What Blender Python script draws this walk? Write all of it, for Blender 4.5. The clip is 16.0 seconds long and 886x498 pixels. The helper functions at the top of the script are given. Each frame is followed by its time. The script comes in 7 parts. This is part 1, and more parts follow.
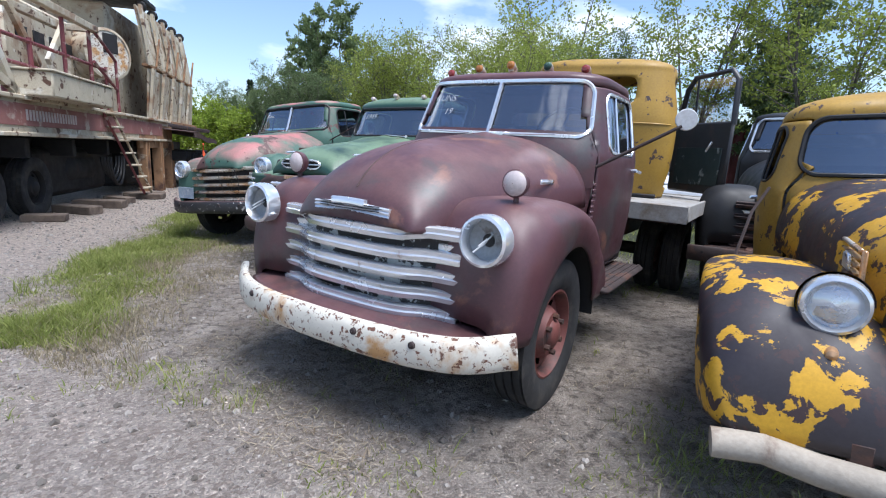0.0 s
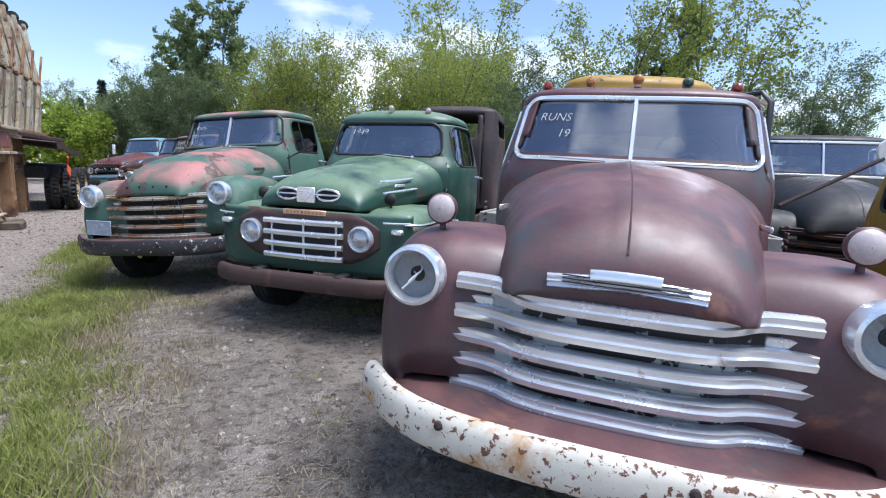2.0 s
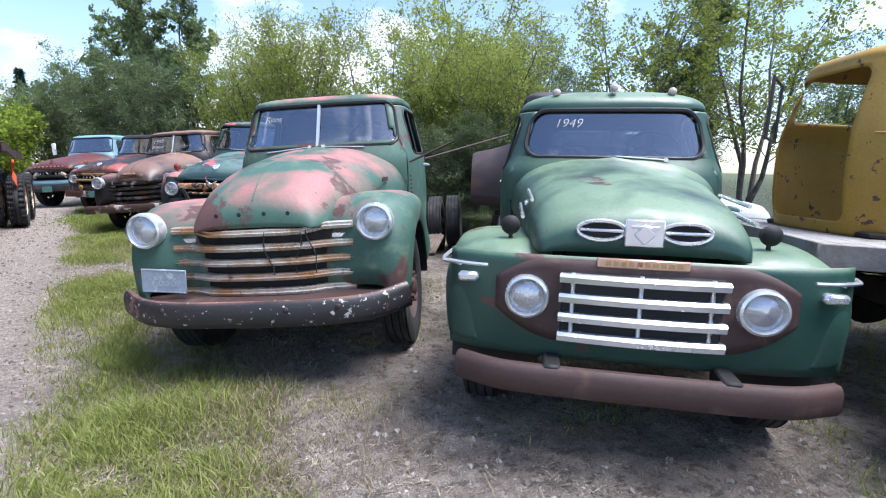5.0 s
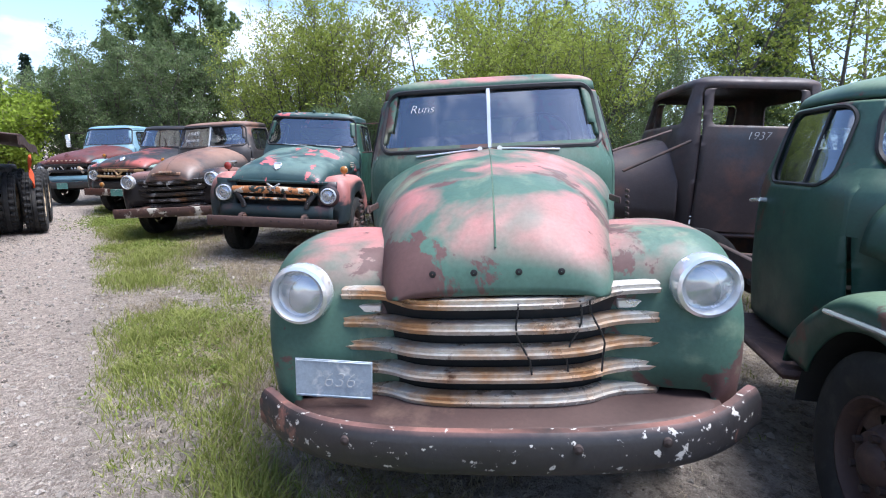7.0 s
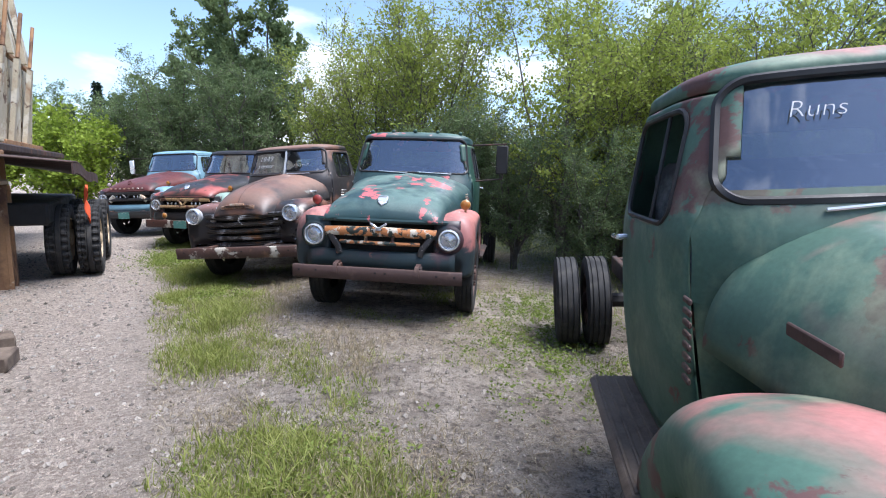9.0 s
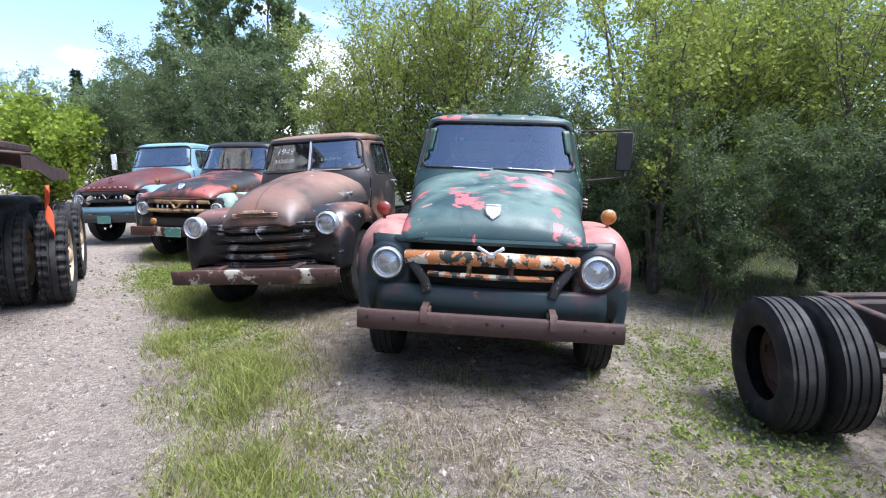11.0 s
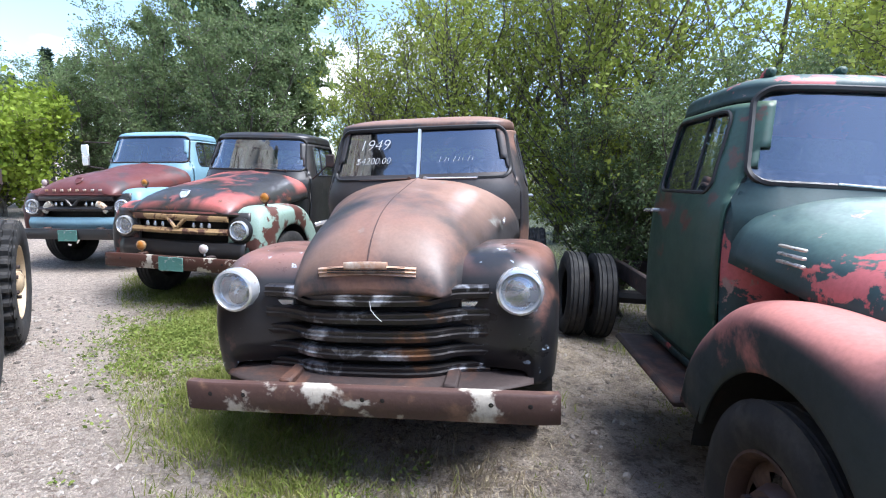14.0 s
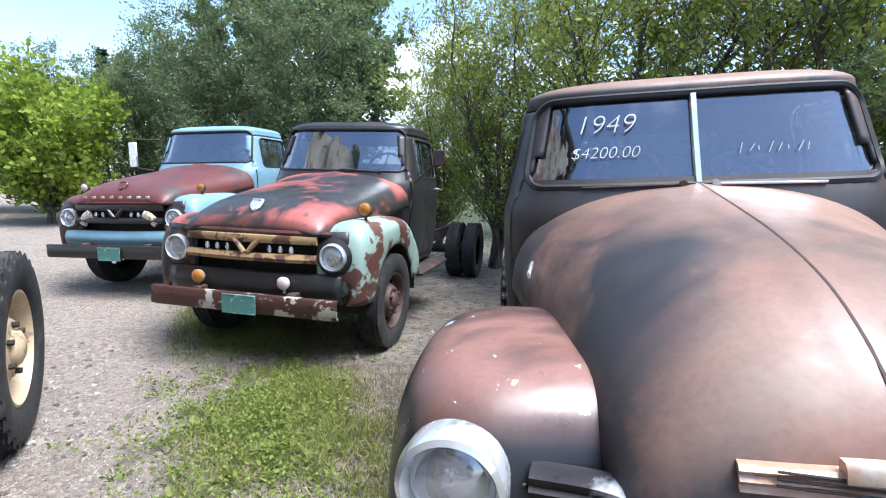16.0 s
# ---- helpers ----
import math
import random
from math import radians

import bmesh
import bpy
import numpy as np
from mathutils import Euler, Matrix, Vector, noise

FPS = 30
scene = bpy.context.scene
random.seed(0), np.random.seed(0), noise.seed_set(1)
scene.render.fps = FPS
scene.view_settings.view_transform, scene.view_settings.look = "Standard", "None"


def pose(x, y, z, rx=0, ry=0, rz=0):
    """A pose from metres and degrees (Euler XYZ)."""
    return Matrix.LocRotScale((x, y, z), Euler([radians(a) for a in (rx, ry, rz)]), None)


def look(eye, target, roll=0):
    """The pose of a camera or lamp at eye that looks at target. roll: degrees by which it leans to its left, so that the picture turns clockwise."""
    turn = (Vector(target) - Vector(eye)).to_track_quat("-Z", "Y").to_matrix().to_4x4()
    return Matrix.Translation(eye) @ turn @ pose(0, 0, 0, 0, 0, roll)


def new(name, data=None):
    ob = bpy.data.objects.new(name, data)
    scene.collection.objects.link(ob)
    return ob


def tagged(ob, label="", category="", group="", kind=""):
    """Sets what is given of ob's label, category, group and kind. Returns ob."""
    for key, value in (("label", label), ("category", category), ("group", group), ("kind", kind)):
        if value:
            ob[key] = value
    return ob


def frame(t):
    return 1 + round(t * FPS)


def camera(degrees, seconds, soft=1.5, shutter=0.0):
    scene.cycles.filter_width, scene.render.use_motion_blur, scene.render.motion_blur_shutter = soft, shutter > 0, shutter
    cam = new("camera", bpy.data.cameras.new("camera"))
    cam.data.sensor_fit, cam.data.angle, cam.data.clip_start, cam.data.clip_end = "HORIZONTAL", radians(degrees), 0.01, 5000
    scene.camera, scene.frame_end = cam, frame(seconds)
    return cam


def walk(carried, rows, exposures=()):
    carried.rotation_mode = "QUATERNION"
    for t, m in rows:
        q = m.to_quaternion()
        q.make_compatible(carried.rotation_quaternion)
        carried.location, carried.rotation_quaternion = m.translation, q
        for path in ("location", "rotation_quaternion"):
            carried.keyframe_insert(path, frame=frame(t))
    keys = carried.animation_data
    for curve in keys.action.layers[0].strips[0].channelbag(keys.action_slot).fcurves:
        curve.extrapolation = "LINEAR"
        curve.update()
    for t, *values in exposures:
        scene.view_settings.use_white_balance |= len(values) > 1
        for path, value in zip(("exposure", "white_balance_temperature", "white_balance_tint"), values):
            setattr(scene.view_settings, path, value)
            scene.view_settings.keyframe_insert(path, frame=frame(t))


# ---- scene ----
cam = camera(83.4, 16.0, soft=1.1)
METRES, EYE, TILT, LEAN, TURN = 16.1, 1.36, 0.0, 0.0, 0.0
ROWS = [
    (0.0, 0.0, 0.0, 0.0, 0.46, -10.95, -2.4),
    (0.5, -0.0251, 0.0164, 0.0013, -3.3, -10.88, -2.65),
    (1.0, -0.0511, 0.0298, 0.0036, -7.34, -10.42, -2.76),
    (1.5, -0.0716, 0.0485, 0.0028, -11.03, -9.72, -2.66),
    (2.0, -0.089, 0.0674, 0.0045, -13.91, -9.23, -2.39),
    (2.5, -0.1092, 0.0873, 0.0056, -16.61, -8.95, -2.12),
    (3.0, -0.1251, 0.1118, 0.0038, -18.54, -8.88, -1.72),
    (3.5, -0.1417, 0.137, 0.0035, -19.86, -9.03, -1.43),
    (4.0, -0.1616, 0.1604, 0.0052, -20.59, -9.16, -1.14),
    (6.5, -0.2372, 0.3009, 0.0069, -20.91, -10.41, -2.02),
    (7.0, -0.2488, 0.3273, 0.0104, -20.65, -10.51, -1.88),
    (7.5, -0.2552, 0.3604, 0.0103, -19.98, -10.04, -1.46),
    (8.0, -0.2638, 0.3912, 0.0109, -18.65, -9.23, -1.09),
    (8.5, -0.2713, 0.4203, 0.0132, -17.13, -8.45, -1.27),
    (9.0, -0.2791, 0.4518, 0.0137, -15.65, -8.15, -1.65),
    (11.5, -0.3196, 0.6085, 0.0133, -17.3, -8.61, -1.88),
    (12.0, -0.3292, 0.6428, 0.0142, -17.8, -8.44, -2.22),
    (12.5, -0.3401, 0.6753, 0.0147, -18.42, -8.32, -2.67),
    (13.0, -0.3456, 0.7082, 0.0134, -18.77, -7.96, -3.06),
    (13.5, -0.3538, 0.7388, 0.0129, -19.04, -8.07, -3.21),
    (14.0, -0.3621, 0.7664, 0.0139, -18.68, -8.22, -3.17),
    (14.5, -0.3674, 0.7964, 0.0125, -17.4, -8.14, -3.16),
    (15.0, -0.3767, 0.8275, 0.0109, -16.08, -8.3, -3.17),
    (15.5, -0.3852, 0.857, 0.0118, -14.99, -8.43, -3.13),
    (16.0, -0.3914, 0.8883, 0.0114, -14.17, -8.4, -2.86),
]
walk(cam, [(t, pose(0, 0, EYE, TILT, LEAN, TURN) @ pose(METRES * x, METRES * y, METRES * z, 90 + pitch, roll, yaw)) for t, x, y, z, yaw, pitch, roll in ROWS],
     [(0.0, 0.52, 6000, 12), (2.5, 0.53, 6000, 13), (3.2, 0.58, 6000, 13), (4.0, 0.82, 6000, 14), (7.0, 1.0, 6050, 14), (9.0, 0.9, 6050, 13), (12.0, 1.25, 6000, 13), (14.0, 1.32, 6000, 12), (15.0, 1.4, 6000, 11), (16.0, 1.28, 6000, 10)])

# ---- world, sun ----
SUN_EL, SUN_AZ = radians(69), radians(128)   # azimuth measured from +y towards +x
world = bpy.data.worlds.new("sky")
scene.world = world
world.use_nodes = True
wn, wl = world.node_tree.nodes, world.node_tree.links
wn.clear()
w_out, w_bg = wn.new("ShaderNodeOutputWorld"), wn.new("ShaderNodeBackground")
w_sky = wn.new("ShaderNodeTexSky")
w_sky.sky_type, w_sky.sun_disc = "NISHITA", False
w_sky.sun_elevation, w_sky.sun_rotation = SUN_EL, SUN_AZ
w_sky.dust_density, w_sky.ozone_density = 0.8, 1.5
w_co, w_map = wn.new("ShaderNodeTexCoord"), wn.new("ShaderNodeMapping")
w_map.inputs["Scale"].default_value = (1.0, 1.0, 2.6)
w_map.inputs["Location"].default_value = (1.35, 0.6, 0.2)
w_noise = wn.new("ShaderNodeTexNoise")
w_noise.inputs["Scale"].default_value, w_noise.inputs["Detail"].default_value = 2.3, 7
w_noise.inputs["Roughness"].default_value = 0.52
w_ramp = wn.new("ShaderNodeValToRGB")
w_ramp.color_ramp.elements[0].position, w_ramp.color_ramp.elements[1].position = 0.555, 0.73
w_mix = wn.new("ShaderNodeMix")
w_mix.data_type = "RGBA"
w_mix.inputs["B"].default_value = (8.6, 8.7, 9.0, 1)
wl.new(w_co.outputs["Generated"], w_map.inputs["Vector"])
wl.new(w_map.outputs["Vector"], w_noise.inputs["Vector"])
wl.new(w_noise.outputs["Fac"], w_ramp.inputs["Fac"])
wl.new(w_ramp.outputs["Color"], w_mix.inputs["Factor"])
wl.new(w_sky.outputs["Color"], w_mix.inputs["A"])
wl.new(w_mix.outputs["Result"], w_bg.inputs["Color"])
wl.new(w_bg.outputs["Background"], w_out.inputs["Surface"])
w_bg.inputs["Strength"].default_value = 0.148
sun = new("sun", bpy.data.lights.new("sun", "SUN"))
sun.data.energy, sun.data.angle, sun.data.color = 4.3, radians(34), (1.0, 0.98, 0.95)
sun_dir = Vector((math.sin(SUN_AZ) * math.cos(SUN_EL), math.cos(SUN_AZ) * math.cos(SUN_EL), math.sin(SUN_EL)))
sun.matrix_world = look(sun_dir * 40, (0, 0, 0))


# ---- materials ----
def material(name, rough=0.6, metal=0.0):
    m = bpy.data.materials.new(name)
    m.use_nodes = True
    b = m.node_tree.nodes["Principled BSDF"]
    b.inputs["Roughness"].default_value, b.inputs["Metallic"].default_value = rough, metal
    return m, m.node_tree.nodes, m.node_tree.links, b


def coords(n, l, stretch=(1, 1, 1), shift=(0, 0, 0)):
    c, mp = n.new("ShaderNodeTexCoord"), n.new("ShaderNodeMapping")
    mp.inputs["Scale"].default_value, mp.inputs["Location"].default_value = stretch, shift
    l.new(c.outputs["Object"], mp.inputs["Vector"])
    return mp.outputs["Vector"]


def noise_mask(n, l, vec, scale, lo, hi, detail=6, rough=0.6, distort=0.0):
    t, r = n.new("ShaderNodeTexNoise"), n.new("ShaderNodeMapRange")
    t.inputs["Scale"].default_value, t.inputs["Detail"].default_value = scale, detail
    t.inputs["Roughness"].default_value, t.inputs["Distortion"].default_value = rough, distort
    l.new(vec, t.inputs["Vector"])
    r.inputs["From Min"].default_value, r.inputs["From Max"].default_value = lo, hi
    l.new(t.outputs["Fac"], r.inputs["Value"])
    return r.outputs["Result"]


def blend(n, l, fac, a, b):
    mx = n.new("ShaderNodeMix")
    mx.data_type = "RGBA"
    l.new(fac, mx.inputs["Factor"])
    for sock, v in (("A", a), ("B", b)):
        if isinstance(v, tuple):
            mx.inputs[sock].default_value = (*v, 1)
        else:
            l.new(v, mx.inputs[sock])
    return mx.outputs["Result"]


def math_node(n, l, op, a, b):
    m = n.new("ShaderNodeMath")
    m.operation, m.use_clamp = op, True
    for i, v in enumerate((a, b)):
        if isinstance(v, (int, float)):
            m.inputs[i].default_value = v
        else:
            l.new(v, m.inputs[i])
    return m.outputs[0]


def bumped(n, l, b, vec, scale, strength, dist=0.01, detail=8):
    t, bp = n.new("ShaderNodeTexNoise"), n.new("ShaderNodeBump")
    t.inputs["Scale"].default_value, t.inputs["Detail"].default_value = scale, detail
    l.new(vec, t.inputs["Vector"])
    bp.inputs["Strength"].default_value, bp.inputs["Distance"].default_value = strength, dist
    l.new(t.outputs["Fac"], bp.inputs["Height"])
    l.new(bp.outputs["Normal"], b.inputs["Normal"])


def worn(name, base, layers=(), rough=0.45, up=None, shift=(0, 0, 0), metal=0.0, bump=0.07, coat=0.0, speck=0.4):
    """Old paint: base colour, then layers (colour, scale, low, high) laid over it in patches; up: (colour, low, high)
    for a second colour, in blotches, on faces that look at the sky."""
    m, n, l, b = material(name, rough, metal)
    vec = coords(n, l, shift=shift)
    soft = noise_mask(n, l, vec, 1.7, 0.3, 0.7, 3)
    dark = tuple(c * 0.72 for c in base)
    col = blend(n, l, soft, base, dark)
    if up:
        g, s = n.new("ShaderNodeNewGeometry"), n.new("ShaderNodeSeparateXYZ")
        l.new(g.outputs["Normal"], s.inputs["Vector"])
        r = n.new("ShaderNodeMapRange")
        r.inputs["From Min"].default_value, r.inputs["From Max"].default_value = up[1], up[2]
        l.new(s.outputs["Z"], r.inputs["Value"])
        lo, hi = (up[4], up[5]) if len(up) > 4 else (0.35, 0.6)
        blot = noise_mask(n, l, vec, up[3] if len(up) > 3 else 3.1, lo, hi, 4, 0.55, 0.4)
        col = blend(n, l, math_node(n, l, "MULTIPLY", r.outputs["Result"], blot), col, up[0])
    chips = None
    for i, (c, scale, lo, hi) in enumerate(layers):
        v2 = coords(n, l, shift=(shift[0] + 3.7 * i, shift[1] - 2.1 * i, shift[2] + 5.3 * i))
        chips = noise_mask(n, l, v2, scale, lo, hi, 9, 0.62, 0.3)
        col = blend(n, l, chips, col, c)
    fine = noise_mask(n, l, vec, 60, 0.35, 0.75, 4)
    grain = n.new("ShaderNodeMix")
    grain.data_type, grain.blend_type = "RGBA", "MULTIPLY"
    l.new(math_node(n, l, "MULTIPLY", fine, speck), grain.inputs["Factor"])
    l.new(col, grain.inputs["A"])
    grain.inputs["B"].default_value = (0.5, 0.48, 0.46, 1)
    l.new(grain.outputs["Result"], b.inputs["Base Color"])
    rg = n.new("ShaderNodeMapRange")
    rg.inputs["To Min"].default_value, rg.inputs["To Max"].default_value = rough - 0.08, min(1, rough + 0.22)
    l.new(noise_mask(n, l, vec, 5, 0.3, 0.7, 6), rg.inputs["Value"])
    l.new(rg.outputs["Result"], b.inputs["Roughness"])
    b.inputs["Coat Weight"].default_value, b.inputs["Coat Roughness"].default_value = coat, 0.35
    bumped(n, l, b, vec, 22, bump)
    return m


RUST, DARK_RUST = (0.13, 0.055, 0.032), (0.055, 0.028, 0.022)
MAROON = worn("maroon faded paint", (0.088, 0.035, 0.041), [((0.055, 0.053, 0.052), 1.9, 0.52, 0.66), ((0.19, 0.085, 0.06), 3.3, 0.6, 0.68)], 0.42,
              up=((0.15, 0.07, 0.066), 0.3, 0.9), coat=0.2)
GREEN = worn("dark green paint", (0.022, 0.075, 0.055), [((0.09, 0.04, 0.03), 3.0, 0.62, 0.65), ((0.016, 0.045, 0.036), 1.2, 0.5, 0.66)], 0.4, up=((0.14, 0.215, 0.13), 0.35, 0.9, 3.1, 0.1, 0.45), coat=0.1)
GREEN_PINK = worn("green paint worn to pink primer", (0.06, 0.135, 0.1), [((0.1, 0.05, 0.045), 2.6, 0.575, 0.595), ((0.24, 0.3, 0.2), 1.5, 0.54, 0.72)], 0.55,
                  up=((0.4, 0.16, 0.15), 0.3, 0.8, 2.0, 0.45, 0.62), shift=(1.3, 0.4, 2.2))
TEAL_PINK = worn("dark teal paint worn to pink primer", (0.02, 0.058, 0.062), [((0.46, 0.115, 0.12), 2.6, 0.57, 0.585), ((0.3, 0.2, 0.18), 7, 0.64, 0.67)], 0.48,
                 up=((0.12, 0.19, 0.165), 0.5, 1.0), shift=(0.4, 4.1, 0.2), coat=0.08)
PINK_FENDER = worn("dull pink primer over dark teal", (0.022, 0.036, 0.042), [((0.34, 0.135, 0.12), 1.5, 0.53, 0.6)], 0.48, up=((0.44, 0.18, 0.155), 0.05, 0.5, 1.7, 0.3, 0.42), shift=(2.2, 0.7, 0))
DARK_TEAL = worn("blackened teal paint with maroon stains", (0.012, 0.027, 0.031), [((0.06, 0.025, 0.03), 2.4, 0.52, 0.66), ((0.16, 0.06, 0.035), 7, 0.64, 0.68)], 0.42, shift=(0.7, 1.9, 3.3))
BROWN = worn("rust brown faded paint", (0.035, 0.032, 0.034), [((0.2, 0.105, 0.075), 1.3, 0.53, 0.64), ((0.2, 0.2, 0.18), 4.1, 0.66, 0.74)], 0.48,
             up=((0.24, 0.138, 0.1), 0.35, 0.9, 1.0), shift=(5.1, 1.2, 0.6), coat=0.15)
BLACK_RED = worn("black paint with red primer patches", (0.028, 0.028, 0.028), [((0.34, 0.085, 0.07), 1.5, 0.55, 0.62), ((0.12, 0.05, 0.03), 6, 0.64, 0.68)], 0.34, up=((0.36, 0.095, 0.08), 0.2, 0.7, 1.1, 0.47, 0.56), shift=(0.3, 2.4, 1.1), coat=0.2)
MINT_RUST = worn("mint paint flaking to rust", (0.3, 0.42, 0.36), [((0.1, 0.04, 0.032), 3.2, 0.5, 0.53)], 0.45, shift=(0, 0.3, 0.4))
RED_HOOD = worn("dull red oxide paint", (0.13, 0.036, 0.032), [((0.05, 0.035, 0.035), 2.2, 0.55, 0.66)], 0.4, coat=0.1)
SKY_BLUE = worn("pale blue paint", (0.2, 0.36, 0.45), [((0.3, 0.16, 0.1), 6, 0.68, 0.72)], 0.4)
YELLOW = worn("yellow paint flaking to dark primer", (0.62, 0.34, 0.02), [((0.032, 0.026, 0.03), 3.6, 0.48, 0.488), ((0.05, 0.028, 0.028), 12, 0.56, 0.568)], 0.45, shift=(0.2, 0.6, 0.1))
YELLOW_CLEAN = worn("faded yellow paint", (0.4, 0.235, 0.03), [((0.05, 0.035, 0.03), 1.6, 0.64, 0.66), ((0.06, 0.035, 0.03), 9, 0.62, 0.63)], 0.45)
BLACK = worn("black aged paint", (0.022, 0.021, 0.022), [(DARK_RUST, 3, 0.55, 0.7)], 0.35, coat=0.15)
IRON = worn("dark rusted iron", (0.045, 0.03, 0.028), [(RUST, 4, 0.5, 0.7)], 0.7, bump=0.3)
BROWN_IRON = worn("brown rusted steel", (0.07, 0.038, 0.033), [((0.13, 0.08, 0.06), 5, 0.55, 0.7)], 0.6, bump=0.2)
WHITE_RUST = worn("white paint rusting through", (0.7, 0.66, 0.56), [((0.45, 0.25, 0.1), 4.5, 0.52, 0.64), ((0.12, 0.055, 0.035), 8, 0.6, 0.64), ((0.14, 0.06, 0.035), 30, 0.57, 0.6)], 0.5, bump=0.25, speck=0.1)
BLACK_CHIP = worn("black bumper paint chipped to white", (0.03, 0.028, 0.03), [((0.35, 0.15, 0.11), 2.0, 0.56, 0.62), ((0.5, 0.48, 0.45), 26, 0.62, 0.635)], 0.4, up=((0.24, 0.12, 0.1), 0.5, 0.9), bump=0.2)
CHROME = worn("pitted chrome", (0.88, 0.91, 0.94), [((0.35, 0.22, 0.13), 9, 0.64, 0.72)], 0.13, metal=0.68, bump=0.02, speck=0.05)
CHROME_RUST = worn("chrome rusting to brown", (0.72, 0.69, 0.63), [((0.5, 0.3, 0.16), 3.2, 0.45, 0.6), ((0.14, 0.07, 0.04), 6, 0.6, 0.68)], 0.25, metal=0.5, bump=0.05)
DARK_BAR = worn("blackened grille bar", (0.05, 0.046, 0.047), [((0.5, 0.52, 0.56), 5, 0.54, 0.66), ((0.2, 0.1, 0.05), 3.4, 0.6, 0.7)], 0.32, metal=0.55)
GRILLE_PALE = worn("dented pale metal panel", (0.5, 0.52, 0.53), [((0.02, 0.018, 0.018), 6, 0.47, 0.49)], 0.4, metal=0.3)
ORANGE_BAR = worn("white grille paint flaking to orange rust", (0.62, 0.24, 0.085), [((0.62, 0.56, 0.46), 11, 0.54, 0.555), ((0.03, 0.04, 0.036), 8, 0.545, 0.555), ((0.03, 0.045, 0.04), 2.2, 0.54, 0.56)], 0.6, bump=0.25)
GOLD_BAR = worn("tan enamel flaking to rust", (0.42, 0.27, 0.13), [((0.1, 0.045, 0.03), 6, 0.5, 0.55)], 0.55, bump=0.2)
COPPER = worn("coppery worn chrome", (0.66, 0.42, 0.29), [((0.75, 0.68, 0.6), 6, 0.52, 0.7), ((0.3, 0.14, 0.07), 9, 0.62, 0.7)], 0.35, metal=0.55)
CREAM = worn("cream machinery paint streaked with rust", (0.56, 0.49, 0.36), [((0.25, 0.125, 0.06), 1.3, 0.5, 0.66), ((0.1, 0.05, 0.03), 5, 0.58, 0.62), ((0.62, 0.58, 0.48), 2.1, 0.58, 0.62)], 0.65, bump=0.2)
PINKISH = worn("faded red deck paint", (0.33, 0.14, 0.12), [((0.5, 0.42, 0.34), 3, 0.56, 0.66)], 0.65)
RED_PIPE = worn("red oxide handrail paint", (0.2, 0.045, 0.05), [((0.4, 0.32, 0.26), 5, 0.55, 0.62)], 0.5)
STEEL_STREAK = worn("rust streaked steel", (0.36, 0.2, 0.1), [((0.09, 0.045, 0.03), 2, 0.5, 0.66), ((0.55, 0.48, 0.36), 2.2, 0.6, 0.68)], 0.7, bump=0.2)
SOOT = worn("black oily underframe", (0.014, 0.013, 0.013), [(DARK_RUST, 3, 0.6, 0.75)], 0.65)
WHITE_CAR = worn("pale blue white car paint", (0.6, 0.63, 0.66), [((0.3, 0.14, 0.08), 4, 0.66, 0.72)], 0.4)
RED_BOX = worn("red corrugated steel", (0.16, 0.03, 0.03), [((0.08, 0.03, 0.03), 1.5, 0.5, 0.7)], 0.6)
ORANGE_FLAG = worn("orange cloth", (0.85, 0.12, 0.04), [], 0.8)
WOOD_GREY = worn("weathered grey boards", (0.36, 0.35, 0.33), [((0.2, 0.16, 0.12), 4, 0.5, 0.7)], 0.8, bump=0.3)
WOOD = worn("old timber", (0.17, 0.13, 0.1), [((0.07, 0.05, 0.04), 5, 0.5, 0.7)], 0.85, bump=0.4)
LOG = worn("bleached debarked log", (0.42, 0.37, 0.3), [((0.16, 0.1, 0.07), 5, 0.55, 0.7)], 0.8, bump=0.4)
RUBBER = worn("dusty black rubber", (0.02, 0.02, 0.021), [((0.075, 0.068, 0.06), 7, 0.5, 0.8)], 0.75, bump=0.15)
GASKET = worn("black rubber gasket", (0.012, 0.012, 0.013), [], 0.5)
SEAT = worn("cracked grey seat cloth", (0.12, 0.12, 0.125), [((0.3, 0.29, 0.28), 5, 0.5, 0.65)], 0.8)
CREAM_RIM = worn("cream wheel paint", (0.66, 0.5, 0.32), [(RUST, 5, 0.6, 0.7)], 0.5)
RED_RIM = worn("red oxide wheel paint", (0.17, 0.055, 0.045), [((0.06, 0.035, 0.03), 6, 0.52, 0.66)], 0.55)
PLATE = worn("scuffed pale blue number plate", (0.42, 0.5, 0.58), [((0.6, 0.62, 0.62), 12, 0.55, 0.66)], 0.45, metal=0.2)
PLATE_GREEN = worn("scuffed green number plate", (0.1, 0.27, 0.24), [((0.4, 0.45, 0.42), 14, 0.58, 0.66)], 0.5)
RED_LENS = worn("red lamp lens", (0.3, 0.035, 0.025), [((0.45, 0.2, 0.15), 9, 0.6, 0.7)], 0.2, coat=0.6)
AMBER_LENS = worn("amber lamp lens", (0.42, 0.16, 0.02), [], 0.2, coat=0.6)
PALE_LENS = worn("bleached lamp lens", (0.6, 0.5, 0.48), [], 0.25, coat=0.5)
CHALK = worn("white paint marker", (0.6, 0.62, 0.63), [], 0.8)
REFLECTOR = worn("dull silver reflector", (0.88, 0.91, 0.93), [((0.35, 0.35, 0.34), 5, 0.64, 0.72)], 0.25, metal=0.75, speck=0.1)


